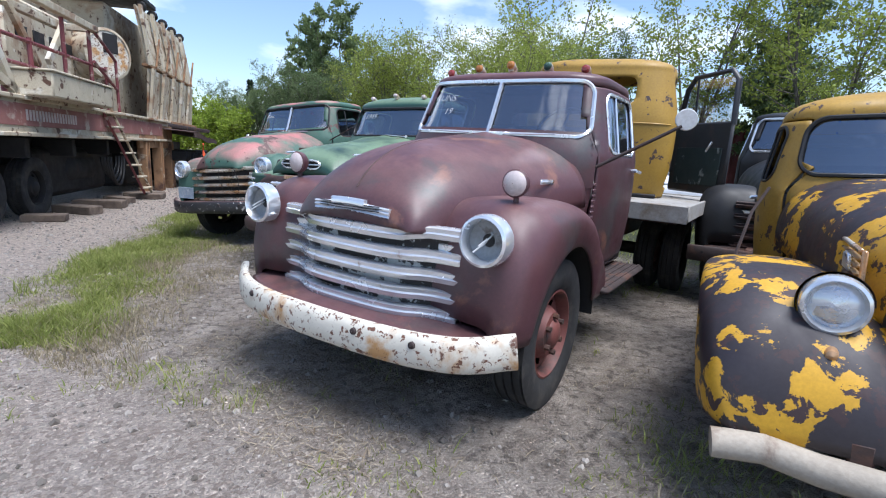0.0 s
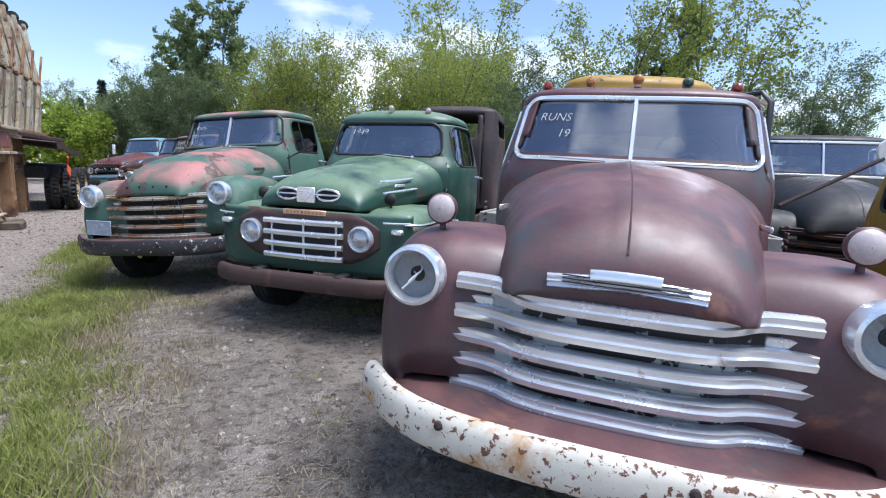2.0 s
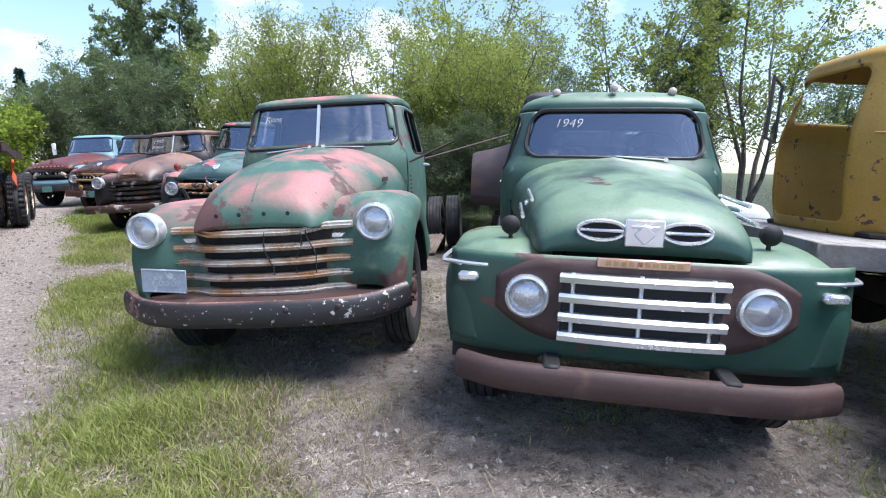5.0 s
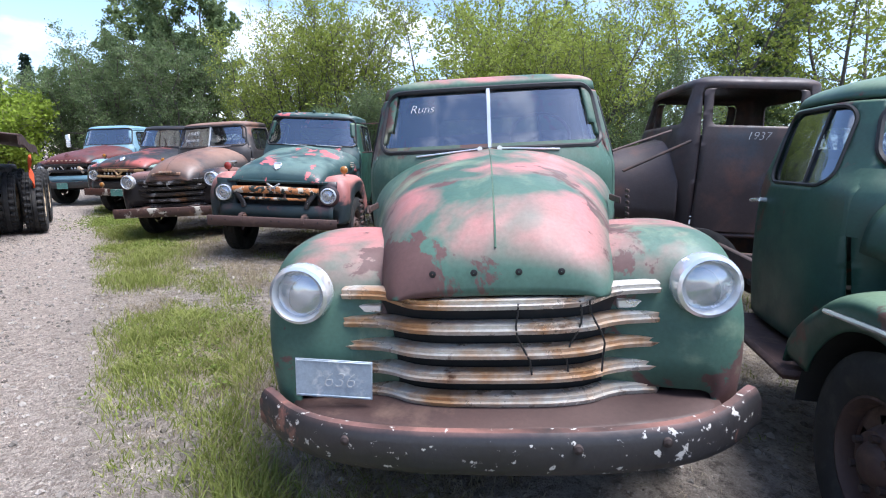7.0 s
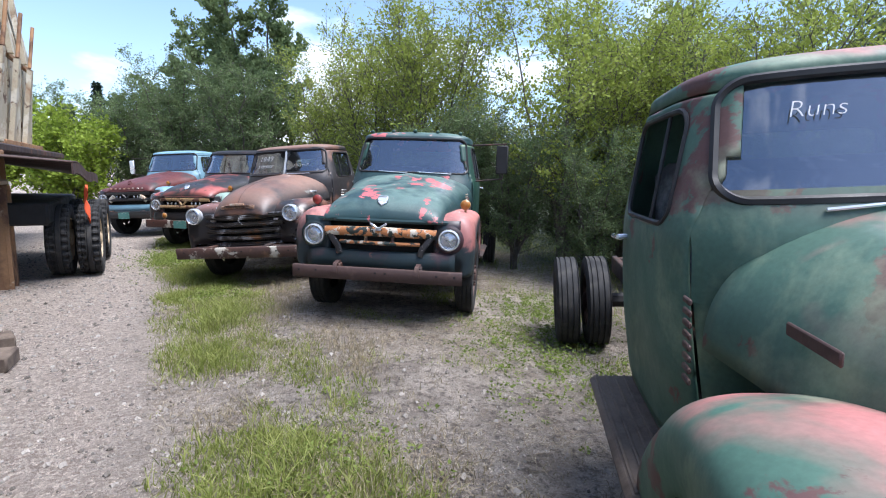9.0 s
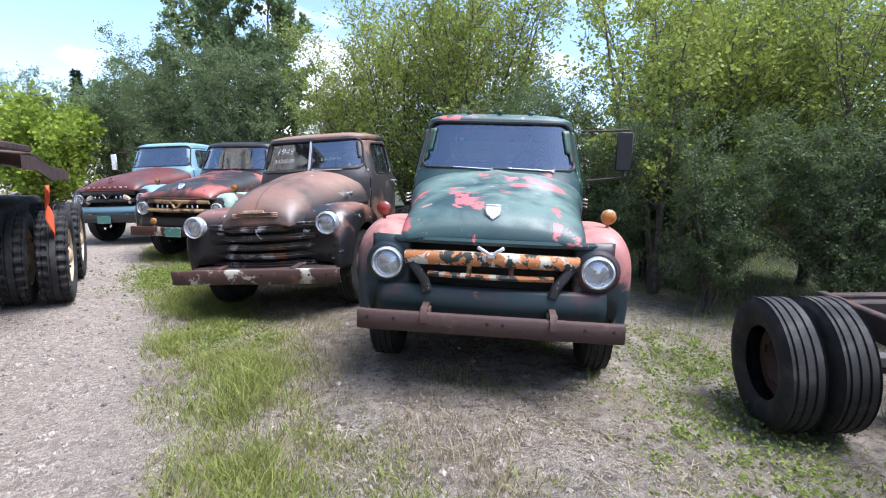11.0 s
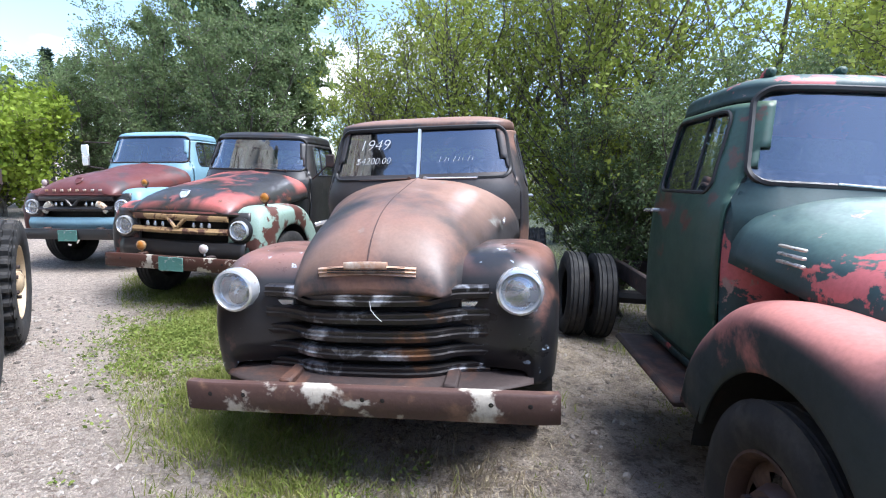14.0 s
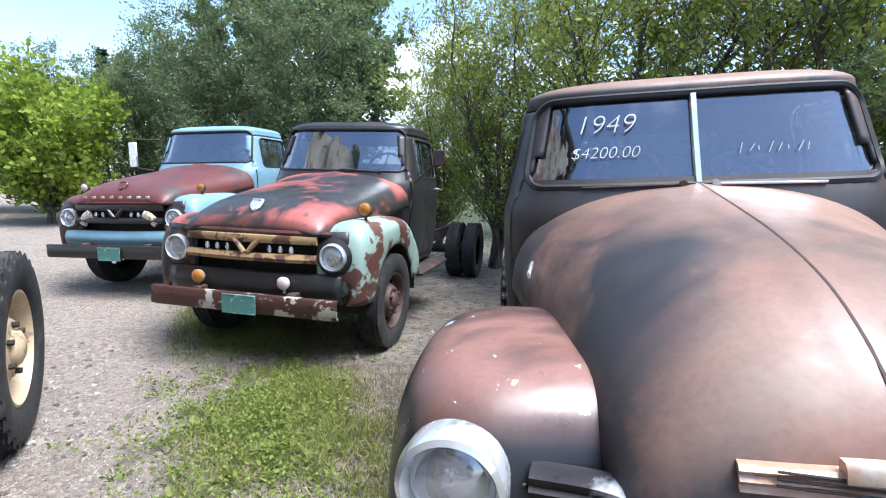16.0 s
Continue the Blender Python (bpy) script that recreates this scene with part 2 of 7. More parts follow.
def glass_material(name, tint, gloss, frost=0.2):
    m = bpy.data.materials.new(name)
    m.use_nodes = True
    n, l = m.node_tree.nodes, m.node_tree.links
    n.clear()
    o, mx = n.new("ShaderNodeOutputMaterial"), n.new("ShaderNodeMixShader")
    tr, gl, fr = n.new("ShaderNodeBsdfTransparent"), n.new("ShaderNodeBsdfGlossy"), n.new("ShaderNodeLayerWeight")
    df, m2 = n.new("ShaderNodeBsdfDiffuse"), n.new("ShaderNodeMixShader")
    tr.inputs["Color"].default_value = (*tint, 1)
    gl.inputs["Roughness"].default_value = 0.03
    gl.inputs["Color"].default_value = (0.85, 0.9, 1.0, 1)
    # grey dust on windows; on headlamps a white that paints in the lens's brightness
    df.inputs["Color"].default_value = (0.34, 0.36, 0.38, 1) if frost < 0.5 else (0.95, 0.97, 0.98, 1)
    fr.inputs["Blend"].default_value = 0.5
    pw = math_node(n, l, "POWER", fr.outputs["Facing"], 3.5)
    sc = math_node(n, l, "MULTIPLY", pw, 0.85)
    l.new(math_node(n, l, "ADD", sc, gloss), mx.inputs["Fac"])
    vec = coords(n, l)
    dust_and_glare = math_node(n, l, "MULTIPLY", math_node(n, l, "ADD", math_node(n, l, "MULTIPLY", noise_mask(n, l, vec, 4, 0.4, 0.8, 7), 0.6), 0.4), frost)
    l.new(dust_and_glare, m2.inputs["Fac"])
    l.new(tr.outputs[0], m2.inputs[1])
    l.new(df.outputs[0], m2.inputs[2])
    l.new(m2.outputs[0], mx.inputs[1])
    l.new(gl.outputs[0], mx.inputs[2])
    l.new(mx.outputs[0], o.inputs["Surface"])
    return m


GLASS = glass_material("dusty window glass", (0.52, 0.58, 0.66), 0.24, 0.06)
# strong white diffuse stands in for light that the lens would catch
LENS = glass_material("headlamp glass", (0.95, 0.97, 0.98), 0.26, 0.55)


def ground_material():
    m, n, l, b = material("dirt and gravel", 0.95)
    vec = coords(n, l)
    sep = n.new("ShaderNodeSeparateXYZ")
    l.new(vec, sep.inputs["Vector"])
    big = noise_mask(n, l, vec, 0.55, 0.35, 0.65, 6, 0.6)
    mid = noise_mask(n, l, vec, 3.0, 0.38, 0.62, 10, 0.72)
    dirt = blend(n, l, mid, (0.4, 0.33, 0.27), (0.82, 0.71, 0.6))
    dirt = blend(n, l, math_node(n, l, "MULTIPLY", big, 0.45), dirt, (0.17, 0.14, 0.115))
    crumbs = noise_mask(n, l, vec, 13, 0.5, 0.6, 8, 0.75)
    dirt = blend(n, l, math_node(n, l, "MULTIPLY", crumbs, 0.75), dirt, (0.105, 0.084, 0.067))
    # gravel lane lies beyond the line of grass, towards the trailer
    vo = n.new("ShaderNodeTexVoronoi")
    vo.inputs["Scale"].default_value = 42
    l.new(vec, vo.inputs["Vector"])
    hsv = n.new("ShaderNodeSeparateColor")
    l.new(vo.outputs["Color"], hsv.inputs["Color"])
    stone = blend(n, l, hsv.outputs["Red"], (0.42, 0.33, 0.27), (0.92, 0.8, 0.69))
    stone = blend(n, l, math_node(n, l, "MULTIPLY", mid, 0.45), stone, (0.64, 0.51, 0.42))
    lane = n.new("ShaderNodeMath")
    lane.operation = "MULTIPLY_ADD"        # signed distance across the lane's edge
    lane.inputs[1].default_value, lane.inputs[2].default_value = 0.25, 2.8
    l.new(sep.outputs["Y"], lane.inputs[0])
    add = n.new("ShaderNodeMath")
    add.operation = "ADD"
    l.new(lane.outputs[0], add.inputs[0])
    l.new(sep.outputs["X"], add.inputs[1])
    wob = n.new("ShaderNodeMath")
    wob.operation = "MULTIPLY_ADD"
    wob.inputs[1].default_value = 0.9
    t = n.new("ShaderNodeTexNoise")
    t.inputs["Scale"].default_value, t.inputs["Detail"].default_value = 1.4, 6
    l.new(vec, t.inputs["Vector"])
    l.new(t.outputs["Fac"], wob.inputs[0])
    # the lane widens over the yard where the walk begins
    slant, turn_in, wide = n.new("ShaderNodeMath"), n.new("ShaderNodeMath"), n.new("ShaderNodeMath")
    slant.operation, turn_in.operation, wide.operation = "MULTIPLY_ADD", "ADD", "MINIMUM"
    slant.inputs[1].default_value, slant.inputs[2].default_value = 0.5, -1.75
    l.new(sep.outputs["X"], slant.inputs[0])
    l.new(slant.outputs[0], turn_in.inputs[0])
    l.new(sep.outputs["Y"], turn_in.inputs[1])
    l.new(add.outputs[0], wide.inputs[0])
    l.new(turn_in.outputs[0], wide.inputs[1])
    l.new(wide.outputs[0], wob.inputs[2])
    r = n.new("ShaderNodeMapRange")
    r.inputs["From Min"].default_value, r.inputs["From Max"].default_value = 0.9, 0.1
    l.new(wob.outputs[0], r.inputs["Value"])
    col = blend(n, l, r.outputs["Result"], dirt, stone)
    # earth turning to grass roots behind the trucks
    r2 = n.new("ShaderNodeMapRange")
    r2.inputs["From Min"].default_value, r2.inputs["From Max"].default_value = 6.4, 7.6
    l.new(wob.outputs[0], r2.inputs["Value"])
    col = blend(n, l, r2.outputs["Result"], col, (0.06, 0.085, 0.03))
    fine = noise_mask(n, l, vec, 70, 0.4, 0.62, 6)
    col = blend(n, l, math_node(n, l, "MULTIPLY", fine, 0.34), col, (0.15, 0.12, 0.095))
    l.new(col, b.inputs["Base Color"])
    bp = n.new("ShaderNodeBump")
    bp.inputs["Strength"].default_value, bp.inputs["Distance"].default_value = 1.0, 0.035
    hsum = n.new("ShaderNodeMath")
    hsum.operation = "ADD"
    l.new(fine, hsum.inputs[0])
    l.new(mid, hsum.inputs[1])
    l.new(hsum.outputs[0], bp.inputs["Height"])
    l.new(bp.outputs["Normal"], b.inputs["Normal"])
    return m


def foliage(name, a, c):
    m, n, l, b = material(name, 0.65)
    b.inputs["Specular IOR Level"].default_value = 0.15
    g = n.new("ShaderNodeNewGeometry")
    oi = n.new("ShaderNodeObjectInfo")
    col = blend(n, l, g.outputs["Random Per Island"], a, c)
    col = blend(n, l, math_node(n, l, "MULTIPLY", oi.outputs["Random"], 0.35), col, tuple(v * 0.6 for v in a))
    l.new(col, b.inputs["Base Color"])
    tl, mx, o = n.new("ShaderNodeBsdfTranslucent"), n.new("ShaderNodeMixShader"), n["Material Output"]
    l.new(col, tl.inputs["Color"])
    mx.inputs["Fac"].default_value = 0.4
    l.new(b.outputs[0], mx.inputs[1])
    l.new(tl.outputs[0], mx.inputs[2])
    l.new(mx.outputs[0], o.inputs["Surface"])
    return m


GROUND = ground_material()
LEAF_WILLOW = foliage("willow leaves", (0.22, 0.28, 0.05), (0.37, 0.425, 0.095))
LEAF_DARK = foliage("dull green leaves", (0.115, 0.165, 0.07), (0.215, 0.28, 0.125))
LEAF_LIME = foliage("young bright leaves", (0.2, 0.28, 0.03), (0.28, 0.36, 0.06))
LEAF_FIR = foliage("spruce needles", (0.02, 0.04, 0.025), (0.035, 0.06, 0.035))
GRASS = foliage("spring grass", (0.17, 0.22, 0.045), (0.42, 0.43, 0.15))
STRAW = foliage("dry straw", (0.3, 0.25, 0.16), (0.42, 0.36, 0.25))
BARK = worn("grey bark", (0.11, 0.095, 0.08), [((0.2, 0.18, 0.15), 8, 0.5, 0.7)], 0.9, bump=0.5)


# ---- mesh helpers ----
def finish(name, verts, faces, mat, parent=None, label="", smooth=True, sharp=40):
    me = bpy.data.meshes.new(name)
    me.from_pydata([tuple(v) for v in verts], [], faces)
    me.update()
    if smooth:
        bm = bmesh.new()
        bm.from_mesh(me)
        lim = radians(sharp)
        for f in bm.faces:
            f.smooth = True
        for e in bm.edges:
            if len(e.link_faces) == 2 and e.calc_face_angle(0) > lim:
                e.smooth = False
        bm.to_mesh(me)
        bm.free()
    if mat:
        me.materials.append(mat)
    ob = new(name, me)
    if parent:
        ob.parent = parent
    if label:
        ob["label"] = label
    return ob


def part(name, geo, mat, parent, label="", thick=0.0, smooth=True):
    """One mesh under a thing or a part. geo: (verts, faces) or a list of such pairs."""
    verts, faces = joined(geo) if isinstance(geo, list) else geo
    ob = finish(name, verts, faces, mat, parent, label, smooth)
    if thick:
        s = ob.modifiers.new("thickness", "SOLIDIFY")
        s.thickness, s.offset = thick, -1
    return ob


def joined(geos):
    verts, faces = [], []
    for v, f in geos:
        k = len(verts)
        verts.extend(v)
        faces.extend([tuple(i + k for i in g) for g in f])
    return verts, faces


def moved(geo, m):
    return [m @ Vector(v) for v in geo[0]], geo[1]


def grid(fn, nu, nv, close_u=False):
    verts = [fn(i / nu, j / nv) for j in range(nv + 1) for i in range(nu + (0 if close_u else 1))]
    w = nu if close_u else nu + 1
    faces = [(j * w + i, j * w + (i + 1) % w, (j + 1) * w + (i + 1) % w, (j + 1) * w + i) for j in range(nv) for i in range(nu)]
    return verts, faces


def block(cx, cy, cz, sx, sy, sz, bev=0.008):
    """A box with chamfered edges."""
    b = min(bev, sx / 2.2, sy / 2.2, sz / 2.2)
    x, y, z = sx / 2, sy / 2, sz / 2
    bm = bmesh.new()
    bmesh.ops.create_cube(bm, size=1)
    for v in bm.verts:
        v.co = Vector((v.co.x * sx, v.co.y * sy, v.co.z * sz))
    if b > 0:
        bmesh.ops.bevel(bm, geom=bm.edges[:], offset=b, segments=1, affect="EDGES")
    verts = [(v.co.x + cx, v.co.y + cy, v.co.z + cz) for v in bm.verts]
    bm.verts.index_update()
    faces = [tuple(v.index for v in f.verts) for f in bm.faces]
    bm.free()
    return verts, faces


def sweep(path, profile, up=(0, 0, 1), closed=False, cap=True):
    """Carry a closed profile of (side, height) pairs along a path."""
    path = [Vector(p) for p in path]
    up, k, n = Vector(up), len(profile), len(path)
    verts, faces = [], []
    for i, p in enumerate(path):
        a = path[(i - 1) % n] if closed or i else p
        c = path[(i + 1) % n] if closed or i < n - 1 else p
        t = (c - a).normalized() if (c - a).length > 1e-9 else Vector((0, 1, 0))
        s = t.cross(up)
        s = s.normalized() if s.length > 1e-4 else Vector((1, 0, 0))
        h = s.cross(t).normalized()
        verts.extend(p + s * q[0] + h * q[1] for q in profile)
    for i in range(n if closed else n - 1):
        j = (i + 1) % n
        faces.extend((i * k + a, i * k + (a + 1) % k, j * k + (a + 1) % k, j * k + a) for a in range(k))
    if cap and not closed:
        faces.append(tuple(reversed(range(k))))
        faces.append(tuple((n - 1) * k + a for a in range(k)))
    return verts, faces


def disc_profile(r, n=8, ry=None):
    return [(r * math.cos(2 * math.pi * i / n), (ry or r) * math.sin(2 * math.pi * i / n)) for i in range(n)]


def rod(a, b, r, n=8, r2=None):
    a, b = Vector(a), Vector(b)
    up = (0, 0, 1) if abs((b - a).normalized().z) < 0.9 else (0, 1, 0)
    v, f = sweep([a, b], disc_profile(1, n), up)
    out = [a + (p - a) * r for p in v[:n]] + [b + (p - b) * (r2 if r2 is not None else r) for p in v[n:]]
    return out, f


def lathe(profile, n=32, axis="y", at=(0, 0, 0)):
    """Turn (radius, along) pairs about an axis."""
    verts, faces = [], []
    for r, a in profile:
        for i in range(n):
            c, s = r * math.cos(2 * math.pi * i / n), r * math.sin(2 * math.pi * i / n)
            v = (c, a, s) if axis == "y" else ((a, c, s) if axis == "x" else (c, s, a))
            verts.append((v[0] + at[0], v[1] + at[1], v[2] + at[2]))
    for j in range(len(profile) - 1):
        faces.extend((j * n + i, j * n + (i + 1) % n, (j + 1) * n + (i + 1) % n, (j + 1) * n + i) for i in range(n))
    return verts, faces


def spline(keys, x):
    """Smooth curve through (x, value...) rows."""
    if x <= keys[0][0]:
        return keys[0][1:]
    if x >= keys[-1][0]:
        return keys[-1][1:]
    for i in range(len(keys) - 1):
        if keys[i][0] <= x <= keys[i + 1][0]:
            break
    k0, k1, k2, k3 = keys[max(i - 1, 0)], keys[i], keys[i + 1], keys[min(i + 2, len(keys) - 1)]
    d = k2[0] - k1[0]
    s = (x - k1[0]) / d
    out = []
    for a0, a1, a2, a3 in zip(k0[1:], k1[1:], k2[1:], k3[1:]):
        m1 = (a2 - a0) / max(k2[0] - k0[0], 1e-6) * d
        m2 = (a3 - a1) / max(k3[0] - k1[0], 1e-6) * d
        out.append((2 * s**3 - 3 * s**2 + 1) * a1 + (s**3 - 2 * s**2 + s) * m1 + (-2 * s**3 + 3 * s**2) * a2 + (s**3 - s**2) * m2)
    return tuple(out)


def power(v, e):
    return math.copysign(abs(v) ** e, v)


def writing(name, text, size, mat, parent, m, label=""):
    """Letters in the built-in font, turned into a mesh."""
    cu = bpy.data.curves.new(name, "FONT")
    cu.body, cu.size, cu.extrude, cu.align_x = text, size, 0.0008, "CENTER"
    cu.offset, cu.shear = -0.022 * size, 0.25
    tmp = new(name + "_curve", cu)
    me = bpy.data.meshes.new_from_object(tmp.evaluated_get(bpy.context.evaluated_depsgraph_get()))
    bpy.data.objects.remove(tmp)
    bpy.data.curves.remove(cu)
    me.transform(m)
    me.materials.clear()
    me.materials.append(mat)
    me.name = name
    ob = new(name, me)
    ob.parent = parent
    if label:
        ob["label"] = label
    return ob


def thing(name, m, label, category, group=""):
    ob = new(name)
    ob.empty_display_size = 0.2
    ob.matrix_world = m
    return tagged(ob, label, category, group)


# ---- parts of vehicles; local x across, y rearwards from the headlamps, z up ----
class Opening:
    """A rounded window or door outline in (across, height), narrowed or leant by height."""

    def __init__(self, cx, cz, a, b, r, taper=0.0, lean=0.0):
        self.cx, self.cz, self.a, self.b, self.r, self.taper, self.lean = cx, cz, a, b, r, taper, lean

    def local(self, p, z):
        k = 1 + self.taper * (z - self.cz)
        return (p - self.cx - self.lean * (z - self.cz)) / k, z - self.cz

    def world(self, u, w):
        return self.cx + self.lean * w + u * (1 + self.taper * w), self.cz + w

    def sdf(self, p, z):
        u, w = self.local(p, z)
        qx, qz = abs(u) - self.a + self.r, abs(w) - self.b + self.r
        return math.hypot(max(qx, 0), max(qz, 0)) + min(max(qx, qz), 0) - self.r

    def snap(self, p, z, off=0.0):
        u, w = self.local(p, z)
        for _ in range(4):
            e = 1e-4
            d = self.sdf(*self.world(u, w)) - off
            gx = (self.sdf(*self.world(u + e, w)) - d - off) / e
            gz = (self.sdf(*self.world(u, w + e)) - d - off) / e
            g = max(gx * gx + gz * gz, 1e-6)
            u, w = u - d * gx / g, w - d * gz / g
        return self.world(u, w)

    def outline(self, n=8, off=0.0):
        a, b, r = self.a + off, self.b + off, max(self.r + off, 0.004)
        pts = []
        for sx, sz, t0 in ((1, 1, 0), (-1, 1, 90), (-1, -1, 180), (1, -1, 270)):
            for i in range(n + 1):
                t = radians(t0 + 90 * i / n)
                pts.append((sx * (a - r) + r * math.cos(t), sz * (b - r) + r * math.sin(t)))
        full = []
        for i, p in enumerate(pts):
            q = pts[(i + 1) % len(pts)]
            steps = max(1, int(math.hypot(q[0] - p[0], q[1] - p[1]) / 0.06))
            full.extend((p[0] + (q[0] - p[0]) * s / steps, p[1] + (q[1] - p[1]) * s / steps) for s in range(steps))
        return [self.world(*p) for p in full]


class Shell:
    """A cab: superellipse plan at each height, closed by a domed roof."""

    def __init__(self, levels, dome, n=4.2, m=2.7):
        self.levels, self.dome, self.n, self.m = levels, dome, n, m
        self.z0, self.z1 = levels[0][0], levels[-1][0]

    def plan(self, z):
        if z <= self.z1:
            return spline(self.levels, z)
        s = min(1, (z - self.z1) / self.dome)
        k = max(1 - s**self.m, 0) ** (1 / self.m)
        hx, yf, yr = self.levels[-1][1:]
        yc, hy = (yf + yr) / 2, (yr - yf) / 2
        return hx * k, yc - hy * k, yc + hy * k

    def front(self, x, z, off=0.0):
        hx, yf, yr = self.plan(z)
        yc, hy = (yf + yr) / 2, (yr - yf) / 2
        return Vector((x, yc - hy * max(1 - min(abs(x) / hx, 1) ** self.n, 0) ** (1 / self.n) - off, z))

    def rear(self, x, z, off=0.0):
        hx, yf, yr = self.plan(z)
        yc, hy = (yf + yr) / 2, (yr - yf) / 2
        return Vector((x, yc + hy * max(1 - min(abs(x) / hx, 1) ** self.n, 0) ** (1 / self.n) + off, z))

    def side(self, y, z, sgn=1, off=0.0):
        hx, yf, yr = self.plan(z)
        yc, hy = (yf + yr) / 2, (yr - yf) / 2
        return Vector((sgn * (hx * max(1 - min(abs(y - yc) / hy, 1) ** self.n, 0) ** (1 / self.n) + off), y, z))

    def build(self, wind, back, win, door, nu=136, nv=46):
        """The body with its openings cut, and the two door skins."""
        heights = [self.z0 + (self.z1 - self.z0) * j / nv for j in range(nv + 1)]
        heights += [self.z1 + self.dome * math.sin(radians(90 * j / 11)) ** 1.3 for j in range(1, 11)] + [self.z1 + self.dome * 0.9995]
        bm = bmesh.new()
        rings = []
        for z in heights:
            hx, yf, yr = self.plan(z)
            yc, hy = (yf + yr) / 2, (yr - yf) / 2
            ring = []
            for i in range(nu):
                t = 2 * math.pi * i / nu
                # even spacing round the plan
                c, s = math.cos(t), math.sin(t)
                k = (abs(c) ** self.n + abs(s) ** self.n) ** (-1 / self.n)
                ring.append(bm.verts.new((hx * c * k, yc + hy * s * k, z)))
            rings.append(ring)
        for a, b in zip(rings, rings[1:]):
            for i in range(nu):
                bm.faces.new((a[i], a[(i + 1) % nu], b[(i + 1) % nu], b[i]))
        bm.faces.new(rings[-1])
        doors = {1: [], -1: []}
        gone, doorset = [], {}
        for f in bm.faces:
            c, nr = f.calc_center_median(), f.normal
            f.normal_update()
            nr = f.normal
            if abs(nr.z) > 0.9:
                continue
            if abs(nr.y) > 0.3 * abs(nr.x):
                op = wind if c.y < self.plan(c.z)[1] + 0.4 else back
                for o in (op if isinstance(op, (list, tuple)) else [op]):
                    if o and o.sdf(c.x, c.z) < 0:
                        gone.append((f, o, "f" if op is wind else "r", 1))
            sg = 1 if c.x > 0 else -1
            if abs(c.x) > self.plan(min(c.z, self.z1))[0] * 0.8:
                if win and win.sdf(c.y, c.z) < 0:
                    gone.append((f, win, "s", sg))
                elif door and door.sdf(c.y, c.z) < 0:
                    doorset[f] = sg
        dead = {f for f, *_ in gone}
        shift = {}
        for f, o, kind, sg in gone:
            for v in f.verts:
                if any(g not in dead for g in v.link_faces):
                    x, y, z = v.co
                    if kind == "s":
                        p, q = o.snap(y, z)
                        shift[v] = self.side(p, q, sg)
                    else:
                        p, q = o.snap(x, z)
                        shift[v] = self.front(p, q) if kind == "f" else self.rear(p, q)
        for v, co in shift.items():
            v.co = co
        out = {}
        for sg in (1, -1):
            fs = [f for f, g in doorset.items() if g == sg]
            if fs:
                vmap, verts, faces = {}, [], []
                fset = set(fs)
                for f in fs:
                    idx = []
                    for v in f.verts:
                        if v not in vmap:
                            vmap[v] = len(verts)
                            co = v.co.copy()
                            if v not in shift and any(g not in fset and g not in dead for g in v.link_faces):
                                p, q = door.snap(co.y, co.z, -0.006)
                                co = self.side(p, q, sg, 0.006)
                            else:
                                co.x += sg * 0.006
                            verts.append(co)
                        idx.append(vmap[v])
                    faces.append(tuple(idx))
                out[sg] = (verts, faces)
                for f in fs:
                    for v in f.verts:
                        if v not in shift and any(g not in doorset and g not in dead for g in v.link_faces):
                            p, q = door.snap(v.co.y, v.co.z, 0.006)
                            v.co = self.side(p, q, sg)
        bmesh.ops.delete(bm, geom=list(dead | set(doorset)), context="FACES")
        bm.verts.index_update()
        body = ([v.co.copy() for v in bm.verts], [tuple(v.index for v in f.verts) for f in bm.faces])
        bm.free()
        return body, out

    def pane(self, o, kind, sg=1, off=-0.012, n=12):
        """Glass that fills an opening."""
        def fn(u, v):
            a, b = (2 * u - 1) * o.a, (2 * v - 1) * o.b
            r = min(o.r, o.b * 0.99)
            edge = max(0.0, abs(b) - (o.b - r))
            lim = o.a - r + math.sqrt(max(r * r - edge * edge, 0))
            p, z = o.world(a / o.a * lim, b)
            return self.front(p, z, off) if kind == "f" else self.rear(p, z, off) if kind == "r" else self.side(p, z, sg, off)
        return grid(fn, n, n)

    def trim(self, o, kind, sg=1, r=0.012, off=0.004):
        pts = []
        for p, z in o.outline(off=r * 0.5):
            pts.append(self.front(p, z, off) if kind == "f" else self.rear(p, z, off) if kind == "r" else self.side(p, z, sg, off))
        up = (0, 1, 0) if kind != "s" else (1, 0, 0)
        return sweep(pts, disc_profile(r, 6), up, closed=True)


def tyre_geo(r, w, lugs=0):
    """Tyre on the x axis: rounded shoulders and tread grooves."""
    h = w / 2
    prof = [(r * 0.56, -h * 0.62), (r * 0.64, -h * 0.92), (r * 0.8, -h), (r * 0.92, -h * 0.95), (r * 0.975, -h * 0.8)]
    for k in (-0.7, -0.24, 0.24, 0.7):
        prof += [(r, h * (k - 0.1)), (r, h * (k + 0.05)), (r * 0.972, h * (k + 0.09)), (r * 0.972, h * (k + 0.15)), (r, h * (k + 0.19))]
    prof += [(r * 0.975, h * 0.92), (r * 0.92, h * 0.97), (r * 0.8, h), (r * 0.64, h * 0.92), (r * 0.56, h * 0.62)]
    n = lugs * 4 if lugs else 44
    v, f = lathe(prof, n, "x")
    if lugs:
        out = []
        for i, p in enumerate(v):
            k = 1.0
            if math.hypot(p[1], p[2]) > 0.95 * r and abs(p[0]) > 0.3 * h and ((i % n) // 2 + (p[0] > 0)) % 2:
                k = 0.945
            out.append((p[0], p[1] * k, p[2] * k))
        v = out
    return v, f


